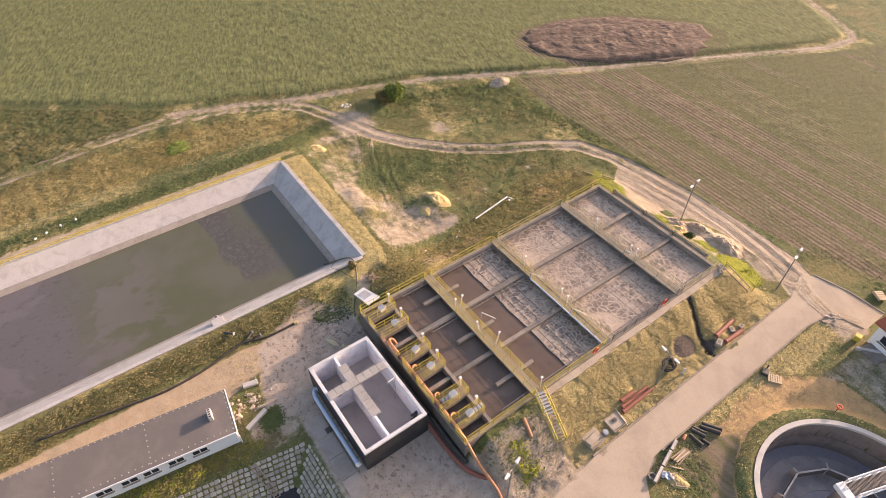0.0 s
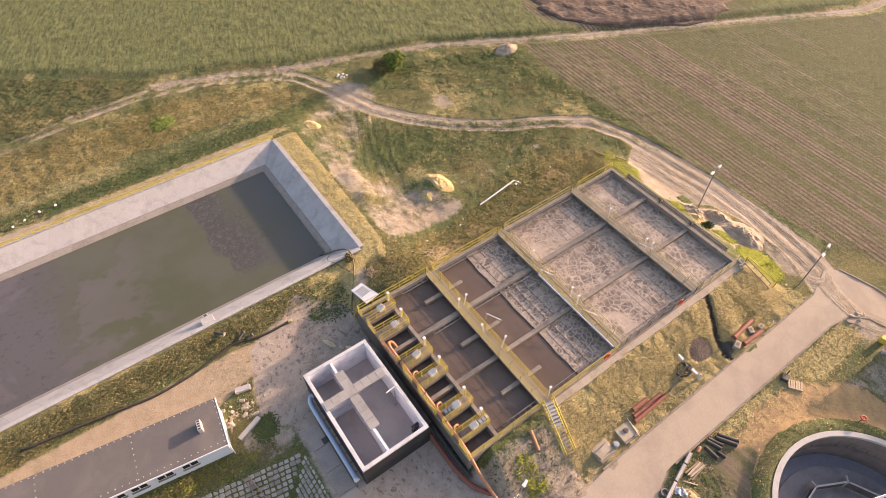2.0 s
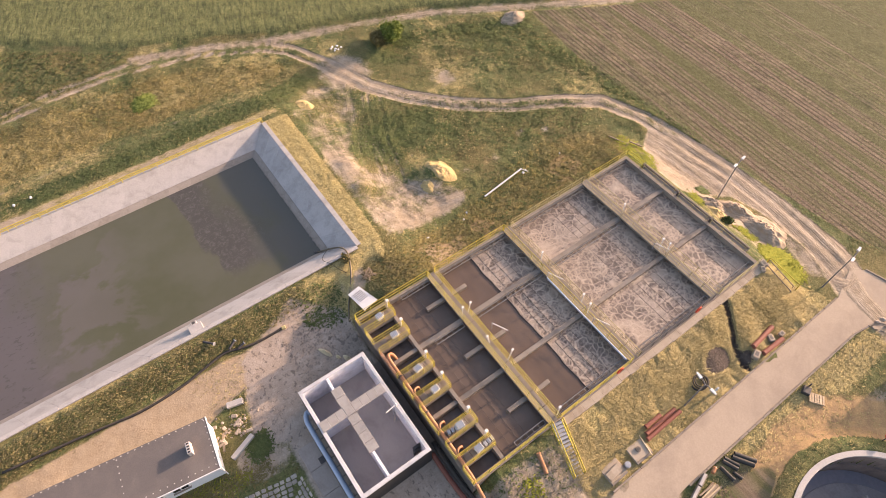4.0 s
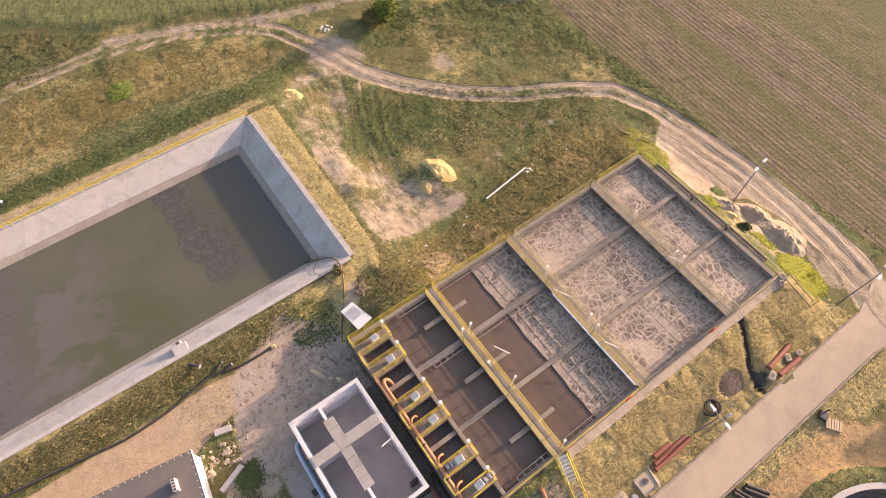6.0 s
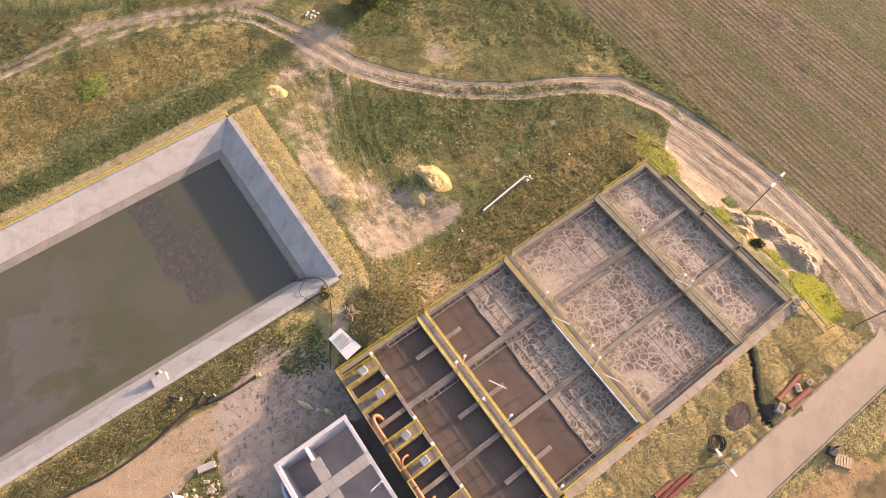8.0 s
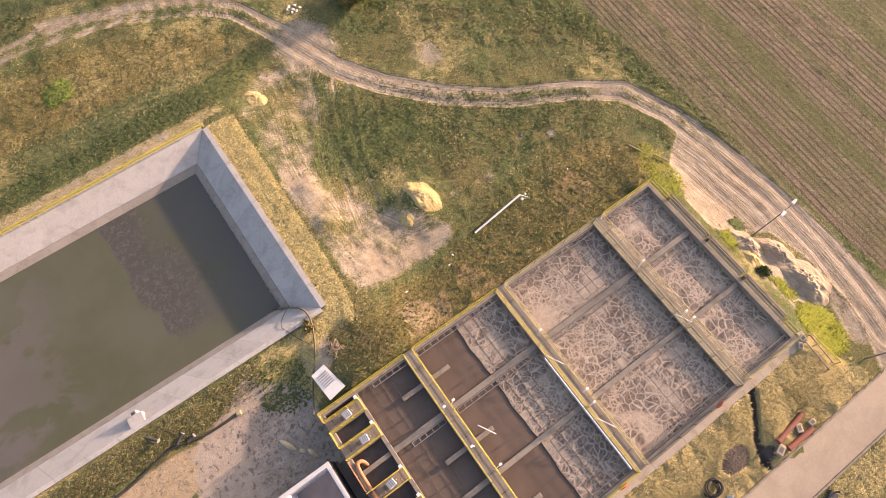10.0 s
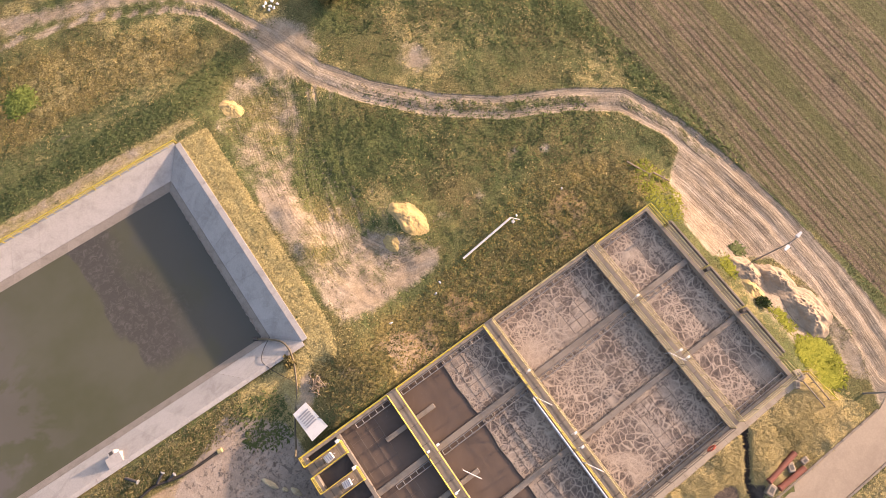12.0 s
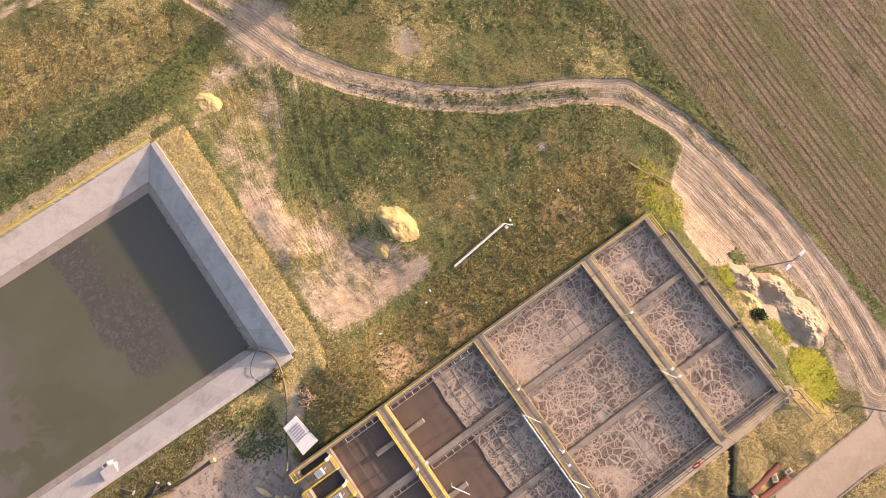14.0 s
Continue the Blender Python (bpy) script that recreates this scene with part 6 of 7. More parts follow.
for x, y, w_ in ((26.1, 5.4, 0.32), (26.4, 5.05, 0.2)):
    bm = bmesh.new()
    bmesh.ops.create_grid(bm, x_segments=8, y_segments=8, size=w_)
    for v in bm.verts:
        v.co.z = 0.12 + 0.14 * noise.noise(v.co * 4.0 + Vector((x, y, 0)))
        v.co.x += crumple.uniform(-0.05, 0.05)
    bmesh.ops.solidify(bm, geom=bm.faces[:], thickness=0.02)
    tagged(part("plastic_sheet", bm, blue_pipe_mat, None, "", pose(x, y, ground_z(x, y) + 0.02, 0, 0, crumple.uniform(0, 90))), "crumpled pale blue plastic sheet among the timber", "plastic sheet", "plastic sheets")
ring_ = thing("concrete_ring", (25.1, 6.0, ground_z(25.1, 6.0)), 0, "small weathered concrete ring beside the beams", "concrete ring")
ring("collar", ring_, concrete, 0.2, 0.32, -0.05, 0.22, 24)
ring("plug", ring_, concrete_dark, 0.01, 0.196, -0.05, 0.1, 24)
rb = thing("canister", (29.6, 6.55, ground_z(29.6, 6.55)), 0, "orange plastic canister at the end of the beams", "canister")
tube("can", rb, orange_pipe_mat, [(0, 0, 0.16), (0.5, 0.12, 0.18)], 0.15, 12)
tube("cap", rb, steel, [(0.5, 0.12, 0.18), (0.57, 0.14, 0.18)], 0.06, 8)

# rubble by the hut
for i in range(64):
    a, r = rng.uniform(0, math.tau), abs(rng.gauss(0, 0.9))
    x, y = 1.25 + r * math.cos(a) * 1.2 + (0.6 if i % 2 else -0.4), 31.2 + r * math.sin(a) * 0.9
    s = rng.choice((0.1, 0.15, 0.2, 0.27))
    tagged(part("rubble_piece", box_mesh("rubble_piece", (s * rng.choice((1.2, 1.9)), s, s * rng.choice((0.4, 0.8))), rubble_mat, 0.05), rubble_mat, None, "", pose(x, y, ground_z(x, y) + s * 0.2, rng.uniform(-20, 20), rng.uniform(-20, 20), rng.uniform(0, 180))), "broken pale concrete chunk in a rubble heap", "rubble", "rubble heap")
for x, y, L, rz, w in ((2.4, 32.9, 1.3, -14, 0.5), (1.45, 29.3, 2.2, 22, 0.4), (0.35, 30.5, 1.5, 70, 0.18), (-0.2, 30.2, 1.6, 75, 0.12)):
    kb = thing("kerb_block", (x, y, ground_z(x, y)), rz, "long pale concrete kerb block lying on bare ground", "concrete block", "kerb blocks")
    box("block", kb, concrete_pale if w > 0.3 else wood, (-L / 2, -w / 2, 0), (L / 2, w / 2, 0.3 if w > 0.3 else 0.1), 0.03)
    box("chipped_end", kb, concrete, (L / 2, -w / 2 + 0.04, 0), (L / 2 + 0.05, w / 2 - 0.04, 0.2 if w > 0.3 else 0.07), 0.02)
# twig heap near the ribbed cover
for i in range(16):
    x, y = 17.5 + rng.uniform(-0.5, 0.5), 36.3 + rng.uniform(-0.5, 0.5)
    z = ground_z(x, y)
    L = rng.uniform(0.6, 1.5)
    a = rng.uniform(0, math.pi)
    tw = thing("branch", (x, y, z + 0.06 + 0.008 * i), math.degrees(a), "dry grey branch in a small heap", "branch", "dry branches")
    rod("stick", tw, wood, (-L / 2, 0, 0), (L / 2, 0.1, 0.05), 0.03, 5)
    rod("twig", tw, wood, (0, 0.04, 0.06), (0.3, 0.25, 0.15), 0.02, 4)
# hoses
hose_dusty = worn("dusty_hose", (0.15, 0.125, 0.085), (0.24, 0.195, 0.12), 0.75, 2.0, 0.5)
hs = thing("suction_hose", label="long dark hose from the pond to the tank", category="hose")
tube("hose", hs, hose_dusty, [(x, y, z) for x, y, z in ((15.2, 42.5, -0.35), (16.0, 41.8, 0.25), (16.9, 40.8, 1.0), (17.1, 39.6, 1.45), (16.6, 38.2, 1.3), (15.8, 36.8, 1.0), (14.6, 35.2, 0.8), (13.7, 33.6, 0.9), (13.6, 32.9, 2.2))], 0.075, 8)
tube("strainer", hs, steel_dark, [(15.0, 42.7, -0.42), (15.25, 42.45, -0.32)], 0.14, 8)
cab = thing("thin_cable", label="thin dark cable draped over the pond bank", category="cable")
tube("cable", cab, hose_mat, [(16.2, 41.9, 0.2), (15.3, 41.2, 0.55), (14.9, 40.4, 1.05), (15.2, 39.5, 1.36), (15.6, 38.6, 1.2), (16.2, 37.6, 0.9)], 0.025, 5)
tube("plug", cab, steel_dark, [(16.2, 37.6, 0.9), (16.3, 37.45, 0.9)], 0.06, 6)
long_hose = thing("drain_hose", label="long black drain hose along the foot of the pond bank", category="hose")
tube("hose", long_hose, hose_mat, [(x, y, ground_z(x, y) + 0.1) for x, y in ((-14, 37.9), (-9.2, 37.4), (-6, 37.0), (-3.7, 36.7), (-0.5, 36.8), (1.9, 37.2), (3.6, 37.4), (5.2, 37.0), (6.8, 36.8), (8.6, 36.8))], 0.11, 8)
tube("coupling", long_hose, yellow_old, [(8.6, 36.8, ground_z(8.6, 36.8) + 0.1), (8.95, 36.75, ground_z(8.9, 36.8) + 0.12)], 0.17, 10)
for x, y, L, rz in ((2.9, 38.6, 1.0, -50), (4.4, 37.6, 0.8, 30), (5.0, 37.2, 0.6, 10)):
    pp = thing("dark_pipe_end", (x, y, ground_z(x, y) + 0.15), rz, "short dark pipe end on the pond bank", "pipe", "pipe ends")
    tube("barrel", pp, steel_dark, [(-L / 2, 0, 0), (L / 2, 0, 0.1)], 0.11, 8, hollow=True)
    tube("flange", pp, steel, [(L / 2, 0, 0.1), (L / 2 + 0.06, 0, 0.106)], 0.17, 8)

# fence along the far pond bank
for i in range(8):
    xa, xb = -45 + i * 8.0, min(-45 + (i + 1) * 8.0, 18.5)
    ya, yb = YFO + 1.05 - (xa + 46) / 64.25, YFO + 1.05 - (xb + 46) / 64.25
    railing([(xa, ya, CREST), (xb - 0.06, yb, CREST)], yellow, "yellow tube fence along the pond bank", "pond fence", 0.62, 0.72, False, 0.042)
for x, y in ((-9.5, 63.2), (-8.3, 63.6), (-6.8, 64.0), (-5.2, 64.1), (32.2, 68.5), (32.6, 68.9), (36.5, 66.1), (31.9, 68.2), (32.9, 68.3), (32.4, 68.1), (31.7, 68.8), (32.0, 69.0)):
    tagged(part("rubbish_bag", lump(rng, (0.34, 0.22, 0.16), 0.45, 2), white_paint, None, "", pose(x, y, ground_z(x, y) + 0.1, 0, 0, rng.uniform(0, 180))), "crumpled white rubbish bag lying in the weeds", "rubbish", "rubbish bags")
for x, y, s in ((51.2, 6.2, 0.7), (51.9, 6.4, 0.55), (52.6, 6.2, 0.5), (52.1, 5.7, 0.45), (51.4, 5.6, 0.35), (53.0, 5.8, 0.3)):
    tagged(part("concrete_lump", lump(rng, (s, s * 0.6, s * 0.4), 0.35, 1), rubble_mat, None, "", pose(x, y, ground_z(x, y) + 0.08, 0, 0, rng.uniform(0, 180))), "broken lump of pale concrete on the road verge", "rubble", "concrete lumps")
for x, y in ((29.7, 37.7), (28.9, 37.1), (42.9, 38.3), (38.3, 38.6), (24.6, 37.2)):
    tagged(part("litter_scrap", lump(rng, (0.3, 0.16, 0.1), 0.4, 1), white_paint, None, "", pose(x, y, ground_z(x, y) + 0.04, 0, 0, rng.uniform(0, 180))), "small white scrap of litter in the grass", "litter", "litter scraps")
for a, b in (((48.9, 36.9), (50.2, 33.5)), ((49.9, 34.8), (50.5, 33.4))):
    lp = thing("dark_plank", (*a, ground_z(*a) + 0.24), math.degrees(math.atan2(b[1] - a[1], b[0] - a[0])), "dark weathered plank lying on the grass", "plank", "loose planks")
    L = math.hypot(b[0] - a[0], b[1] - a[1])
    box("board", lp, wood, (0, -0.07, 0), (L, 0.07, 0.08), 0.01)
    box("cleat", lp, wood, (L * 0.6, -0.2, 0.084), (L * 0.6 + 0.1, 0.2, 0.14), 0.01)


# ---- heaps ----
def heap(name, cx, cy, a, b, rz, h, mat, label, category, seed, fine=0.5, step=40, power=0.8, rough=0.8):
    """An uneven heap of earth, sand or dung."""
    bm = bmesh.new()
    ca, sa = math.cos(radians(rz)), math.sin(radians(rz))
    R_, A_ = np.meshgrid(np.arange(step + 1) / step, np.arange(step * 2) * math.pi / step, indexing="ij")
    wob = 1 + 0.55 * (vnoise(np.cos(A_) * 1.6 + seed, np.sin(A_) * 1.6 + seed, 1.0, 4) - 0.5)
    U_, V_ = a * R_ * wob * np.cos(A_), b * R_ * wob * np.sin(A_)
    HX, HY = cx + U_ * ca - V_ * sa, cy + U_ * sa + V_ * ca
    HZ = height(HX, HY) + h * np.maximum(0.0, 1 - R_ ** 1.5) ** power * (1 - rough / 2 + rough * (0.6 * smooth(vnoise(HX + seed, HY, fine, 2), 0.3, 0.7) + 0.4 * np.abs(2 * vnoise(HX, HY + seed, fine * 2.6, 3) - 1))) + 0.05 * (vnoise(HX, HY, 5.0, 2) - 0.5) - 0.06 * (R_ > 0.97)
    rows_ = [[bm.verts.new((HX[i, k], HY[i, k], HZ[i, k])) for k in range(step * 2 if i else 1)] for i in range(step + 1)]
    for k in range(step * 2):
        bm.faces.new((rows_[0][0], rows_[1][k], rows_[1][(k + 1) % (step * 2)]))
    for ra, rb_ in zip(rows_[1:], rows_[2:]):
        for k in range(step * 2):
            j = (k + 1) % (step * 2)
            bm.faces.new((ra[k], rb_[k], rb_[j], ra[j]))
    for f in bm.faces:
        f.smooth = True
    return tagged(part(name, bm, mat), label, category)


earth_mat = worn("bare_earth", (0.39, 0.305, 0.215), (0.26, 0.195, 0.135), 0.95, 1.5, 0.7, 6.0, bump=0.8)
heap("manure_mound", 80.5, 59.0, 16.0, 7.6, -31, 0.5, manure_mat, "broad heap of dark brown manure in the field", "heap", 3, 0.45, 120, 0.3, 0.5)
# sunlit east face of the heap coloured yellow; the shaded west keeps soil colour
heap("sand_mound", 30.75, 43.5, 1.15, 2.0, 18, 0.42, sand_mat, "heap with its sunlit east face coloured as yellow sand", "heap", 71.5, 1.0, 50, 1.5, 0.8)
heap("sand_mound", 28.35, 42.6, 0.6, 0.8, 10, 0.26, sand_mat, "small clump of yellow sand beside the heap", "heap", 12.5, 1.5, 24, 1.5, 0.8)
heap("sand_mound", 23.9, 60.9, 0.8, 1.2, 20, 0.22, sand_mat, "small pile of yellow sand behind the pond corner", "heap", 61, 2.0, 28, 1.2, 0.7)
heap("earth_mound", 54.6, 60.4, 2.2, 1.4, 20, 0.4, earth_mat, "low heap of pale earth on the corner of the field", "heap", 44, 1.2, 30, 1.4, 1.2)
heap("earth_mound", 50.5, 23.5, 1.1, 2.0, 12, 0.62, earth_mat, "broken heap of bare brown earth by the tank", "heap", 15, 1.2, 40, 1.3, 1.0)
heap("earth_mound", 52.0, 21.9, 1.2, 2.0, 16, 0.66, earth_mat, "broken heap of bare brown earth by the tank", "heap", 23, 1.2, 40, 1.3, 1.0)
heap("earth_mound", 52.2, 18.8, 1.6, 2.5, 12, 0.82, earth_mat, "broken heap of bare brown earth by the tank", "heap", 21, 1.1, 46, 1.2, 1.0)
heap("earth_mound", 49.7, 22.6, 0.8, 1.3, -10, 0.4, sand_mat, "small heap of yellow sandy earth by the tank", "heap", 27, 1.4, 26, 1.5, 1.0)
heap("sand_mound", 26.5, 4.5, 0.6, 0.9, 30, 0.3, sand_mat, "small heap of yellow sand among the timber", "heap", 55, 1.6, 20, 1.5, 0.8)
# lighter copy of the sand: sunlight on the ridges is put into their colour
sand_sunlit = worn("sunlit_sand", (0.62, 0.53, 0.35), (0.45, 0.37, 0.24), 0.95, 1.5, 0.6, 7.0, bump=0.8)
for hx, hy, ha, hb in ((10.6, 32.6, 0.2, 0.75), (11.9, 31.0, 0.22, 0.5), (11.3, 31.6, 0.16, 0.25)):
    heap("sand_mound", hx, hy, ha, hb, 25, 0.42, sand_sunlit, "low sand ridge coloured as if sunlit on the muddy yard", "heap", hx, 1.6, 14, 1.0, 0.7)


# ---- grass, weeds and crops ----
RS = np.random.RandomState(21)


def blades(name, x, y, z, size, mat, label, category, per=4, spread=0.5, lean=0.7, wide=0.11, tall=1.0):
    """Many small tufts, each of a few bent pointed blades, as one mesh."""
    n = len(x)
    x, y, z, size = (np.repeat(v, per) for v in (x, y, z, np.broadcast_to(size, (n,))))
    m = n * per
    ang, out = RS.rand(m) * math.tau, RS.rand(m) * spread * size
    bx, by = x + np.cos(ang) * out, y + np.sin(ang) * out
    d2 = ang + RS.randn(m) * 0.8
    tip = size * lean * (0.4 + RS.rand(m))
    h = size * (0.1 + 0.2 * RS.rand(m)) * tall
    w = size * wide * (0.6 + 0.8 * RS.rand(m))
    px, py = -np.sin(d2) * w, np.cos(d2) * w
    co = np.empty((m, 4, 3))
    co[:, 0] = np.stack([bx - px * 0.6, by - py * 0.6, z - 0.03], -1)
    co[:, 3] = np.stack([bx + np.cos(d2) * tip * 0.45 + px, by + np.sin(d2) * tip * 0.45 + py, z + h * 0.75], -1)
    co[:, 2] = np.stack([bx + np.cos(d2) * tip, by + np.sin(d2) * tip, z + h * 0.95], -1)
    co[:, 1] = np.stack([bx + np.cos(d2) * tip * 0.45 - px, by + np.sin(d2) * tip * 0.45 - py, z + h * 0.75], -1)
    me = bpy.data.meshes.new(name)
    me.vertices.add(m * 4)
    me.vertices.foreach_set("co", co.ravel())
    me.loops.add(m * 4)
    me.loops.foreach_set("vertex_index", np.arange(m * 4, dtype=np.int32))
    me.polygons.add(m)
    me.polygons.foreach_set("loop_start", np.arange(0, m * 4, 4, dtype=np.int32))
    me.update()
    me.materials.append(mat)
    nr = np.stack([np.cos(d2) * 0.35, np.sin(d2) * 0.35, np.ones(m)], -1)
    nr /= np.linalg.norm(nr, axis=1)[:, None]
    me.normals_split_custom_set_from_vertices(np.repeat(nr, 4, 0))
    return tagged(new(name, me), label, category, kind="stuff")


def scatter(x0, x1, y0, y1, count):
    x, y = x0 + (x1 - x0) * RS.rand(count), y0 + (y1 - y0) * RS.rand(count)
    soil, plough, wheat, dry, mud, red = cover(x, y)
    t = np.minimum(rect_gap(x, y, *TANK), rect_gap(x, y, -60, 18.75, 39.4, 60.7))
    t = np.minimum(t, np.hypot(x - CLAR[0], y - CLAR[1]) - CLAR_R - 0.1)
    t = np.minimum(t, rect_gap(x, y, -27, 0, 27.9, 36.5) + 0.0)
    t = np.minimum(t, rect_gap(x, y + SKEW * (x - 4.3), -30, 4.3, 5, 25.15))
    t = np.minimum(t, rect_gap(x, y, 50.5, 62, -9, 4.0))
    on_road = ((y > 6.8) & (y < 10.1) & (x > 20)) | ((x < 24) & (x > 11) & (y < 9.6)) | ((x > 50.5) & (y < 10.5) & (x < 57.5) & (y > 2.5)) | ((x > 58.2) & (x < 59.2) & (y > 4) & (y < 5.2))
    on_apron = (x > 22.3) & (x < 47.5) & (y > 15.6 + 0.35 * vnoise(x, y, 0.8, 2)) & (y < 16.3)
    in_cut = cover_more(x, y)[0] > 0.5
    free = (t > 0.12) & ~on_road & ~on_apron & ~in_cut
    return x, y, soil, plough, wheat, dry, mud, red, free


x, y, soil, plough, wheat, dry, mud, red, free = scatter(-22, 62, -9, 82, 150000)
bare = np.maximum.reduce([soil, plough, wheat, mud, red])
clump = vnoise(x, y, 0.9, 2)
keep = free & (RS.rand(len(x)) < np.clip(1.15 - 1.5 * bare, 0, 1) * np.clip(1.1 - 1.3 * dry, 0.05, 1) * smooth(clump, 0.25, 0.6))
gx, gy, gc = x[keep], y[keep], clump[keep]
shade = vnoise(gx + 9, gy, 0.13, 3) + 0.25 * RS.rand(len(gx))
for lo, hi, mat, nm, lb in ((-1, 0.66, leaf_green, "green_grass", "rough green grass and weeds on open ground"), (0.66, 0.84, leaf_olive, "olive_grass", "olive brown grass and weeds on open ground"), (0.84, 3, leaf_dry, "straw_grass", "straw coloured grass tufts on open ground")):
    s = (shade > lo) & (shade <= hi)
    blades(nm, gx[s], gy[s], height(gx[s], gy[s]), 0.13 + 0.2 * gc[s] * RS.rand(s.sum()) + 0.05, mat, lb, "grass", 3)
keep = free & (np.maximum.reduce([soil, plough, wheat, mud]) < 0.45) & (RS.rand(len(x)) < np.maximum(dry, red * 0.4) * 0.8)
dx, dy = x[keep], y[keep]
blades("dry_grass", dx, dy, height(dx, dy), 0.2 + 0.16 * RS.rand(len(dx)), leaf_dry, "dry yellow grass on banks and verges", "grass", 4, 0.5, 0.9, 0.07, 0.6)
# denser dry grass on the south bank of the tank
sx, sy = 20.8 + 28 * RS.rand(46000), 10.1 + 5.45 * RS.rand(46000)
sxn = vnoise(sx, sy, 0.7, 2)
k = (sxn > 0.22) & (cover_more(sx, sy)[0] < 0.5)
sx, sy = sx[k], sy[k]
mixed = vnoise(sx + 5, sy, 0.45, 3) + 0.3 * RS.rand(len(sx))
for part_, mat_, word in ((mixed > 0.36, leaf_straw, "thick dry yellow grass on the tank bank"), (mixed <= 0.36, leaf_olive, "olive brown grass on the tank bank")):
    bx_, by_ = sx[part_], sy[part_]
    blades("bank_grass", bx_, by_, height(bx_, by_), 0.15 + 0.17 * RS.rand(len(bx_)), mat_, word, "grass", 4, 0.5, 0.9, 0.065, 0.6)


def weeds(name, outline, count, size, mat, label):
    xs_, ys_ = [q[0] for q in outline], [q[1] for q in outline]
    wx, wy = min(xs_) + (max(xs_) - min(xs_)) * RS.rand(count), min(ys_) + (max(ys_) - min(ys_)) * RS.rand(count)
    k_ = inside(wx, wy, outline, 0.5) > RS.rand(count)
    wx, wy = wx[k_], wy[k_]
    blades(name, wx, wy, height(wx, wy), size * (0.6 + 0.7 * RS.rand(len(wx))), mat, label, "weeds", 5, 0.6, 0.8, 0.15, 0.65)


weeds("bright_weeds", [(48.3, 16.6), (49.6, 17.7), (51.4, 16.0), (51.6, 14.6), (50.4, 13.0), (48.9, 13.4), (48.3, 15.0)], 2600, 0.36, leaf_bright, "bright yellow-green weeds by the tank corner")
weeds("bright_weeds", [(47.2, 31.2), (47.3, 33.2), (49.3, 36.6), (50.4, 35.6), (50.6, 32.2), (48.8, 30.2)], 700, 0.3, leaf_bright, "bright yellow-green weeds on the bank by the tank")
weeds("bright_weeds", [(48.6, 24.2), (48.9, 26.0), (50.0, 25.6), (49.9, 24.0)], 260, 0.3, leaf_bright, "bright yellow-green weeds by the earth heaps")
weeds("bright_weeds", [(49.3, 18.4), (49.5, 20.6), (50.2, 20.2), (50.3, 18.2)], 240, 0.3, leaf_bright, "bright yellow-green weeds by the earth heaps")
weeds("green_weeds", [(50.6, 26.2), (50.8, 25.2), (51.6, 25.0), (51.7, 25.9)], 200, 0.3, leaf_green, "green weeds by the lamp post")
weeds("green_weeds", [(1.6, 28.2), (2.0, 29.6), (3.4, 29.4), (3.5, 28.2), (2.6, 27.6)], 700, 0.3, leaf_green, "dark green weeds by the kerb block")
weeds("mixed_weeds", [(-26, 32.0), (-0.6, 27.9), (1.2, 27.4), (1.0, 26.2), (-5, 27.0), (-26, 30.4)], 2600, 0.3, leaf_bright, "yellow and green weeds between the hut and the pit")
weeds("mixed_weeds", [(-26, 32.0), (-0.4, 28.0), (2.6, 27.4), (2.8, 26.0), (-5, 27.0), (-26, 30.4)], 6000, 0.3, leaf_olive, "yellow and green weeds between the hut and the pit")
weeds("bank_weeds", [(-22, 37.3), (9.5, 37.3), (11.5, 38.2), (12.5, 39.3), (-22, 39.5)], 1700, 0.2, leaf_green, "low green weeds on the pond bank")
weeds("bank_weeds", [(-22, 37.3), (9.5, 37.3), (11.5, 38.2), (12.5, 39.3), (-22, 39.5)], 2600, 0.18, leaf_straw, "pale dry weeds on the pond bank")
weeds("bank_weeds", [(-22, 37.3), (9.5, 37.3), (11.5, 38.2), (12.5, 39.3), (-22, 39.5)], 3800, 0.2, leaf_olive, "low olive weeds on the pond bank")
weeds("corner_weeds", [(10.5, 35.6), (11.2, 38.4), (13.6, 38.8), (15.0, 37.2), (14.0, 34.4), (12.4, 34.8)], 520, 0.34, leaf_green, "tall olive weeds near the tank corner")
weeds("corner_weeds", [(16.2, 33.2), (17.5, 38), (20.5, 37.2), (21, 33.2)], 900, 0.3, leaf_olive, "tall olive weeds near the tank corner")
weeds("verge_weeds", [(28, 5.2), (28, 6.7), (48, 6.7), (52, 5.2), (50, 3.8), (40, 5.6)], 1500, 0.2, leaf_straw, "patchy dry weeds along the road verge")
weeds("verge_weeds", [(26, 2.5), (26.6, 5.4), (29.8, 5.2), (29.6, 3.4), (28, 2.2)], 420, 0.2, leaf_green, "grey-green weeds round the timber heap")
weeds("verge_weeds", [(14.8, 15.6), (20.6, 15.6), (20.4, 12.4), (17, 11.0), (15.2, 12.4)], 260, 0.24, leaf_green, "weeds on the rough ground below the tank")
weeds("verge_weeds", [(16.4, 11.6), (16.8, 14.2), (18.2, 14.4), (18.0, 11.8)], 260, 0.3, leaf_bright, "bright weeds on the rough ground below the tank")
weeds("rough_clods", [(14.6, 15.2), (20.8, 15.2), (22.6, 10.6), (15, 9.6)], 900, 0.18, leaf_clod, "pale clods on the rough ground below the tank")
weeds("north_weeds", [(20, 33.2), (47, 33.2), (49, 36.2), (40, 39.5), (28, 37.5), (21, 36.4)], 2200, 0.24, leaf_olive, "rough olive and rust weeds beside the tank")
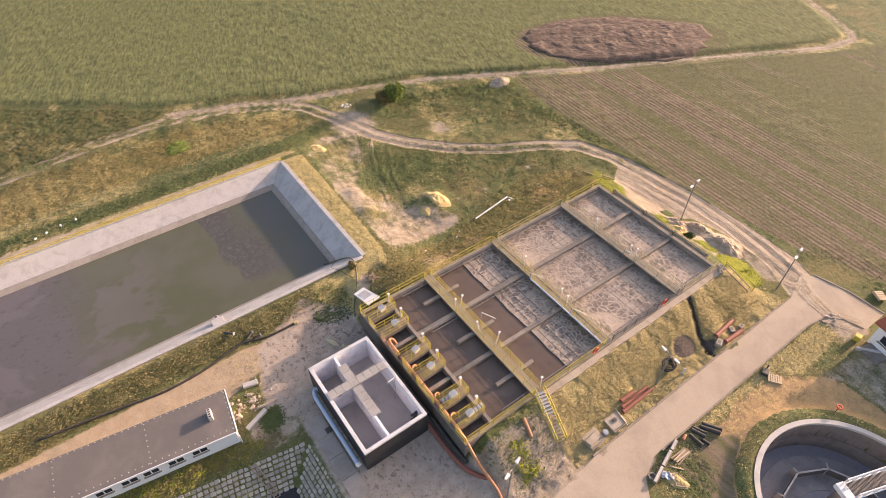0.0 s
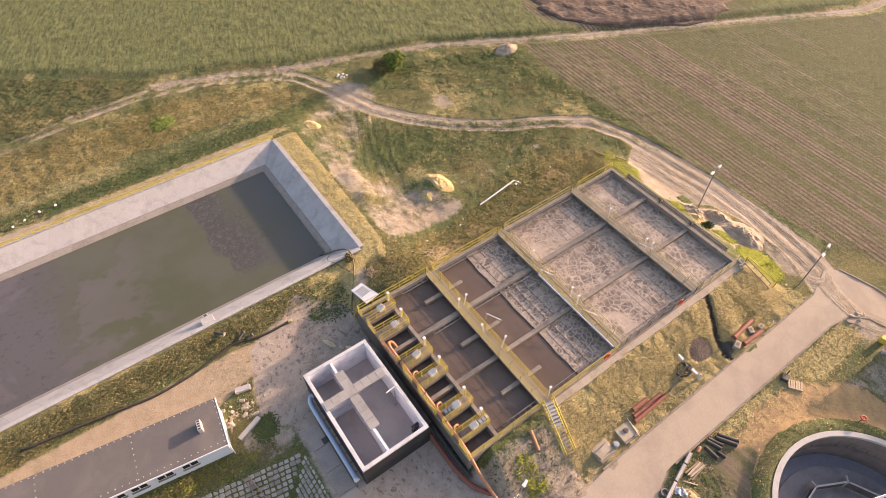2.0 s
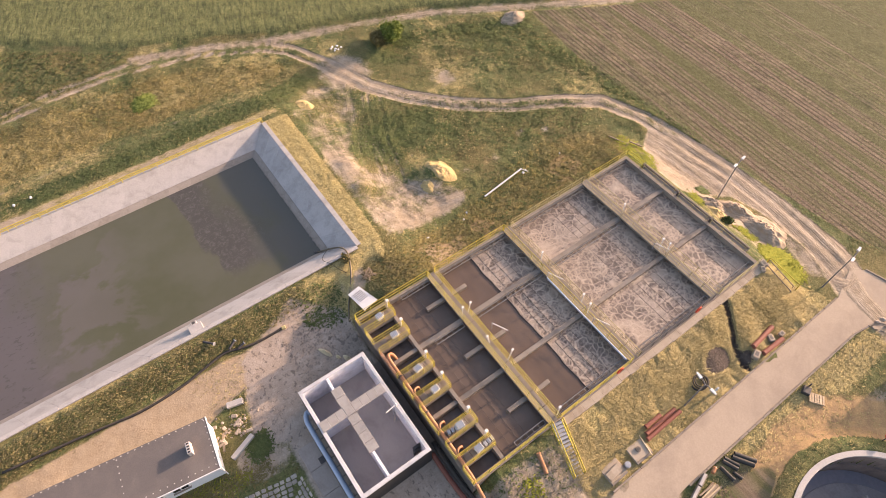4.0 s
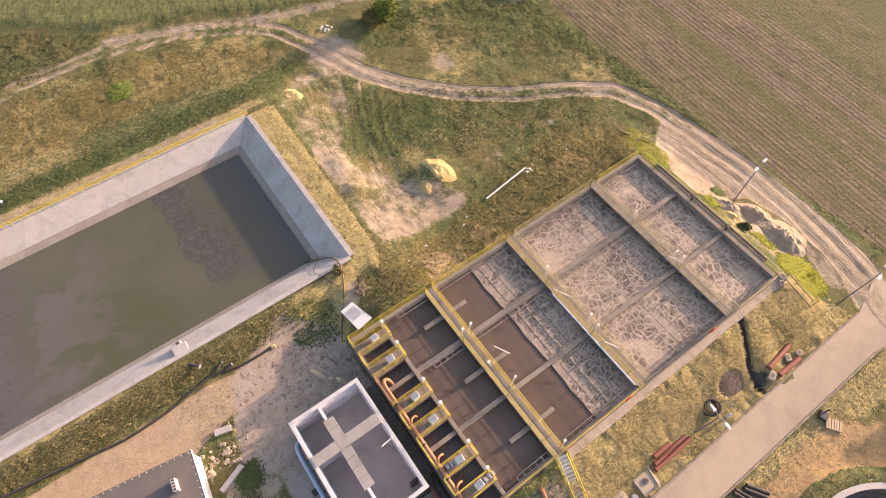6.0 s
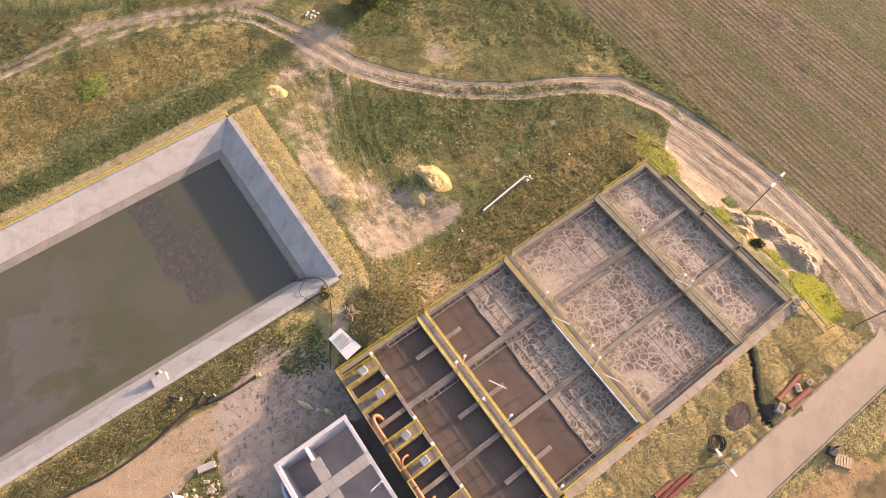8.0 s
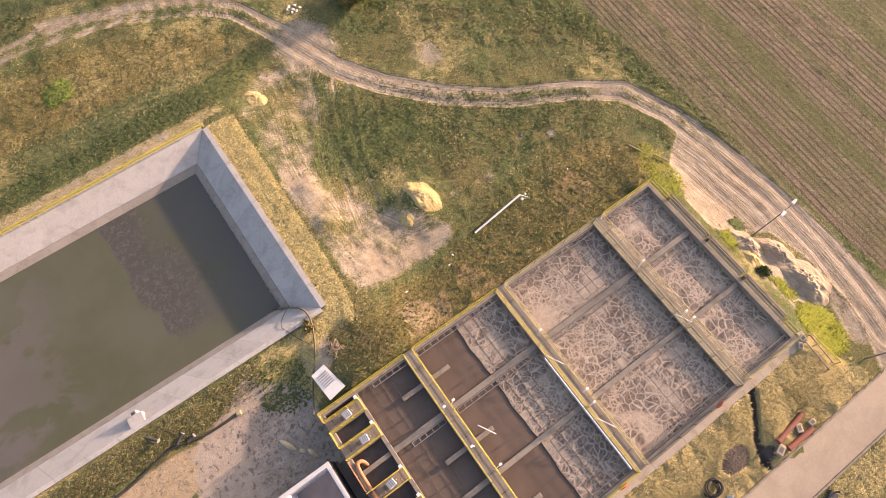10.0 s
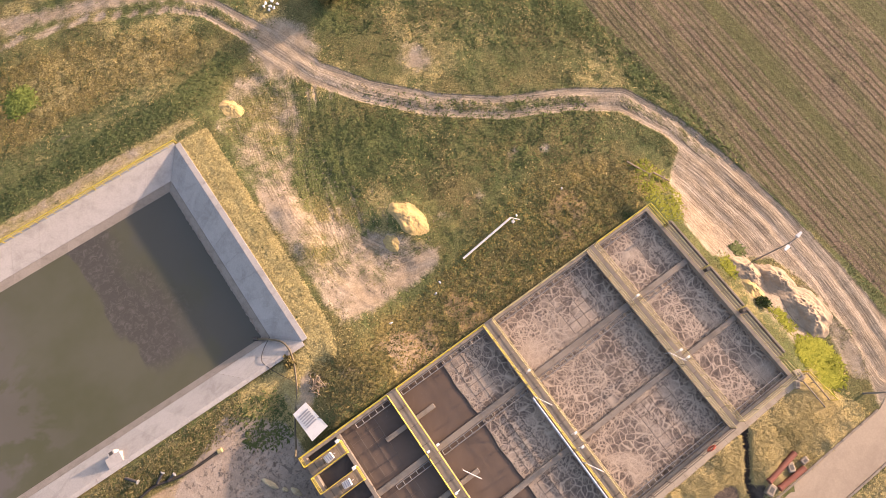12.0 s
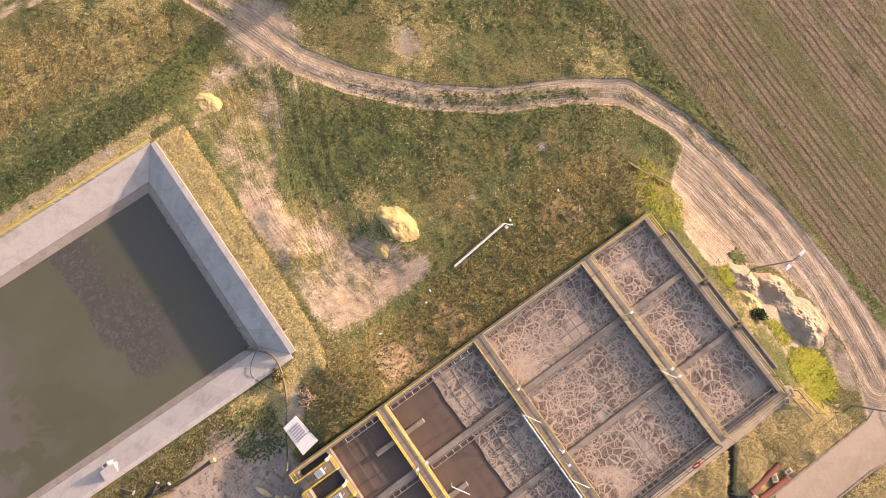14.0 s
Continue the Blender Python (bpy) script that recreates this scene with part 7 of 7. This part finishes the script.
weeds("north_weeds", [(20, 33.2), (47, 33.2), (49, 36.2), (40, 39.5), (28, 37.5), (21, 36.4)], 1400, 0.2, leaf_green, "rough green weeds beside the tank")
weeds("rust_weeds", [(19, 33.2), (47, 33.2), (50, 36.2), (42, 41), (28, 37.8), (19, 37)], 4200, 0.22, leaf_rust, "rusty brown weeds beside the tank")
weeds("tall_grass", [(38.5, 67.5), (53, 61.5), (56.5, 60.2), (55.4, 57), (46, 62), (38.5, 64.5)], 3000, 0.36, leaf_green, "tall green grass by the field track")
weeds("field_edge_grass", [(54.8, 57), (56.6, 47), (56.9, 36), (57.4, 30.5), (56.8, 30.5), (55.6, 36), (54.2, 44), (52.5, 55)], 4200, 0.24, leaf_green, "green grass strip along the ploughed field")
weeds("field_edge_grass", [(57.0, 22.5), (57.9, 13.8), (60.5, 5.2), (65, 5.6), (59.4, 13.8), (58.0, 22)], 500, 0.24, leaf_olive, "grass strip along the ploughed field")
weeds("pond_edge_weeds", [(-26, 63.2), (18.4, 62.4), (22, 62.4), (27, 65.2), (26, 67.0), (20, 65.0), (-26, 65.2)], 5200, 0.26, leaf_green, "green weeds behind the pond fence")

weeds("meadow_clumps", [(24.8, 50.5), (28.6, 56.5), (35, 55.5), (41, 50.5), (50, 43.6), (50, 39), (44, 40), (37, 44.5), (32.5, 44.8), (27.5, 47.2)], 5200, 0.26, leaf_green, "dark green clumps of weeds in the meadow")
weeds("meadow_clumps", [(36, 62.5), (38, 66.5), (52, 61), (54.5, 56), (53.5, 47), (47, 52), (44, 55), (39, 58.8)], 3600, 0.26, leaf_green, "dark green clumps of weeds in the meadow")
weeds("green_weeds", [(7.6, 72.2), (8.0, 73.8), (9.4, 74.2), (10.3, 73.0), (9.6, 71.7), (8.4, 71.6)], 700, 0.42, leaf_tree, "low patch of bright green weeds in the meadow")
weeds("mud_clods", [(7.5, 30), (8, 36), (12, 37.5), (13.5, 33), (13.2, 30)], 500, 0.2, leaf_clod, "dark clods of mud trodden into the yard")
weeds("mud_clods", [(2.5, 29.5), (3.2, 33.2), (5.5, 33), (5, 28.5)], 120, 0.14, leaf_clod, "dark clods of mud trodden into the yard")
weeds("mud_clods", [(7, 19.5), (13, 19.5), (14.5, 13), (8, 9)], 350, 0.14, leaf_clod, "dark clods of mud trodden into the yard")
weeds("rough_clods", [(49, 31), (55, 33), (56.5, 22), (54, 11), (52.5, 15), (50.5, 22)], 1500, 0.12, leaf_clod, "small clods on the churned sand")
weeds("rough_clods", [(22.5, 62), (29, 62), (28, 50), (33, 42), (26, 38), (22, 44)], 1800, 0.13, leaf_clod, "small clods on the churned sand")
weeds("left_meadow", [(-30, 84), (-8.7, 97.5), (11, 82.8), (5, 80.6), (-10, 79.6)], 5000, 0.3, leaf_olive, "rough olive grass beyond the dirt track")
weeds("left_meadow", [(-30, 84), (-8.7, 97.5), (11, 82.8), (5, 80.6), (-10, 79.6)], 6000, 0.3, leaf_green, "rough green grass beyond the dirt track")
weeds("rust_weeds", [(-26, 68.6), (-26, 76.5), (8, 78), (22, 73.2), (26.5, 68.9), (20, 67.6), (12, 68.6)], 9000, 0.2, leaf_rust, "rusty orange dry grass in the meadow by the pond")
# seedlings in straight rows over the ploughed field
row_x = np.arange(54.0, 124.2, 0.6)
sx = np.repeat(row_x, 190)
sy = np.tile(np.linspace(-8, 62, 190), len(row_x)) + (RS.rand(len(sx)) - 0.5) * 0.35
sx = sx + 0.05 * sy + 0.15 + RS.randn(len(sx)) * 0.04
k = (inside(sx, sy, PLOUGH, 0.3) > 0.6) & (RS.rand(len(sx)) < 0.35 + 0.9 * vnoise(sx, sy, 0.06, 3) ** 1.5)
sx, sy = sx[k], sy[k]
blades("crop_seedlings", sx, sy, height(sx, sy), 0.15 + 0.12 * RS.rand(len(sx)), leaf_green, "thin rows of young plants in the ploughed field", "crop", 2, 0.5, 0.7, 0.2)
# standing corn beyond the field track
wx, wy = -30 + 165 * RS.rand(170000), 36 + 96 * RS.rand(170000)
row = np.round((wx * 0.88 - wy * 0.47) / 0.55) * 0.55
shift = row - (wx * 0.88 - wy * 0.47)
wx, wy = wx + shift * 0.88 * 0.8, wy - shift * 0.47 * 0.8
ca, sa = math.cos(radians(-31)), math.sin(radians(-31))
u, v = (wx - 80.5) * ca + (wy - 59) * sa, -(wx - 80.5) * sa + (wy - 59) * ca
k = (inside(wx, wy, WHEAT, 0.3) > 0.5) & ((u / 17.6) ** 2 + (v / 8.9) ** 2 > 1)
wx, wy = wx[k], wy[k]
blades("standing_corn", wx, wy, height(wx, wy) - 0.1, 0.24 + 0.16 * RS.rand(len(wx)), leaf_wheat, "pale green standing corn in a wide field", "crop", 2, 0.6, 0.5, 0.14, 1.5)


# ---- trees and bushes ----
def bush(name, cx, cy, h, wide, mat, label, category, seed, leaves=2600, stems=5):
    """A trunk or stems with limbs, and a crown of many small leaves in uneven clumps."""
    rg = np.random.RandomState(seed)
    gz = ground_z(cx, cy)
    t_ = thing(name, (cx, cy, gz), 0, label, category)
    clumps = []
    for i in range(stems):
        a = i * math.tau / stems + rg.rand() * 0.8
        r = wide * (0.25 + 0.6 * rg.rand())
        tip = (r * math.cos(a), r * math.sin(a), h * (0.45 + 0.5 * rg.rand()))
        tube("limb", t_, bark, [(0.08 * math.cos(a), 0.08 * math.sin(a), -0.1), (tip[0] * 0.35, tip[1] * 0.35, tip[2] * 0.55), tip], 0.05 + 0.012 * h, 6)
        for j in range(5):
            clumps.append((tip[0] * (0.5 + 0.6 * rg.rand()) + rg.randn() * 0.18 * wide, tip[1] * (0.5 + 0.6 * rg.rand()) + rg.randn() * 0.18 * wide, tip[2] * (0.55 + 0.55 * rg.rand())))
    c = np.array(clumps)[rg.randint(0, len(clumps), leaves)]
    p = c + rg.randn(leaves, 3) * np.array([0.2 * wide, 0.2 * wide, 0.13 * h])
    p[:, 2] = np.maximum(p[:, 2], 0.08)
    n1 = rg.randn(leaves, 3)
    n1 /= np.linalg.norm(n1, axis=1)[:, None]
    n2 = np.cross(n1, rg.randn(leaves, 3))
    n2 /= np.linalg.norm(n2, axis=1)[:, None]
    s = (0.07 + 0.09 * rg.rand(leaves))[:, None]
    co = np.stack([p - n1 * s, p + n2 * s * 0.6, p + n1 * s, p - n2 * s * 0.6], 1)
    me = bpy.data.meshes.new("crown")
    me.vertices.add(leaves * 4)
    me.vertices.foreach_set("co", co.ravel())
    me.loops.add(leaves * 4)
    me.loops.foreach_set("vertex_index", np.arange(leaves * 4, dtype=np.int32))
    me.polygons.add(leaves)
    me.polygons.foreach_set("loop_start", np.arange(0, leaves * 4, 4, dtype=np.int32))
    me.update()
    me.materials.append(mat)
    part("crown", me, mat, t_)


bush("tree", 38.8, 65.5, 2.6, 1.35, leaf_tree, "small leafy green tree beside the field track", "tree", 3, 5200, 7)
bush("bush", 36.9, 65.9, 1.3, 1.0, leaf_olive, "low grey-green bush beside the field track", "bush", 4, 1800)
bush("bush", 49.4, 21.4, 0.5, 0.5, leaf_green, "low green bush by the earth heaps", "bush", 9, 700)
bush("bush", 16.6, 39.0, 0.6, 0.5, leaf_olive, "low olive bush on the pond coping", "bush", 10, 500)
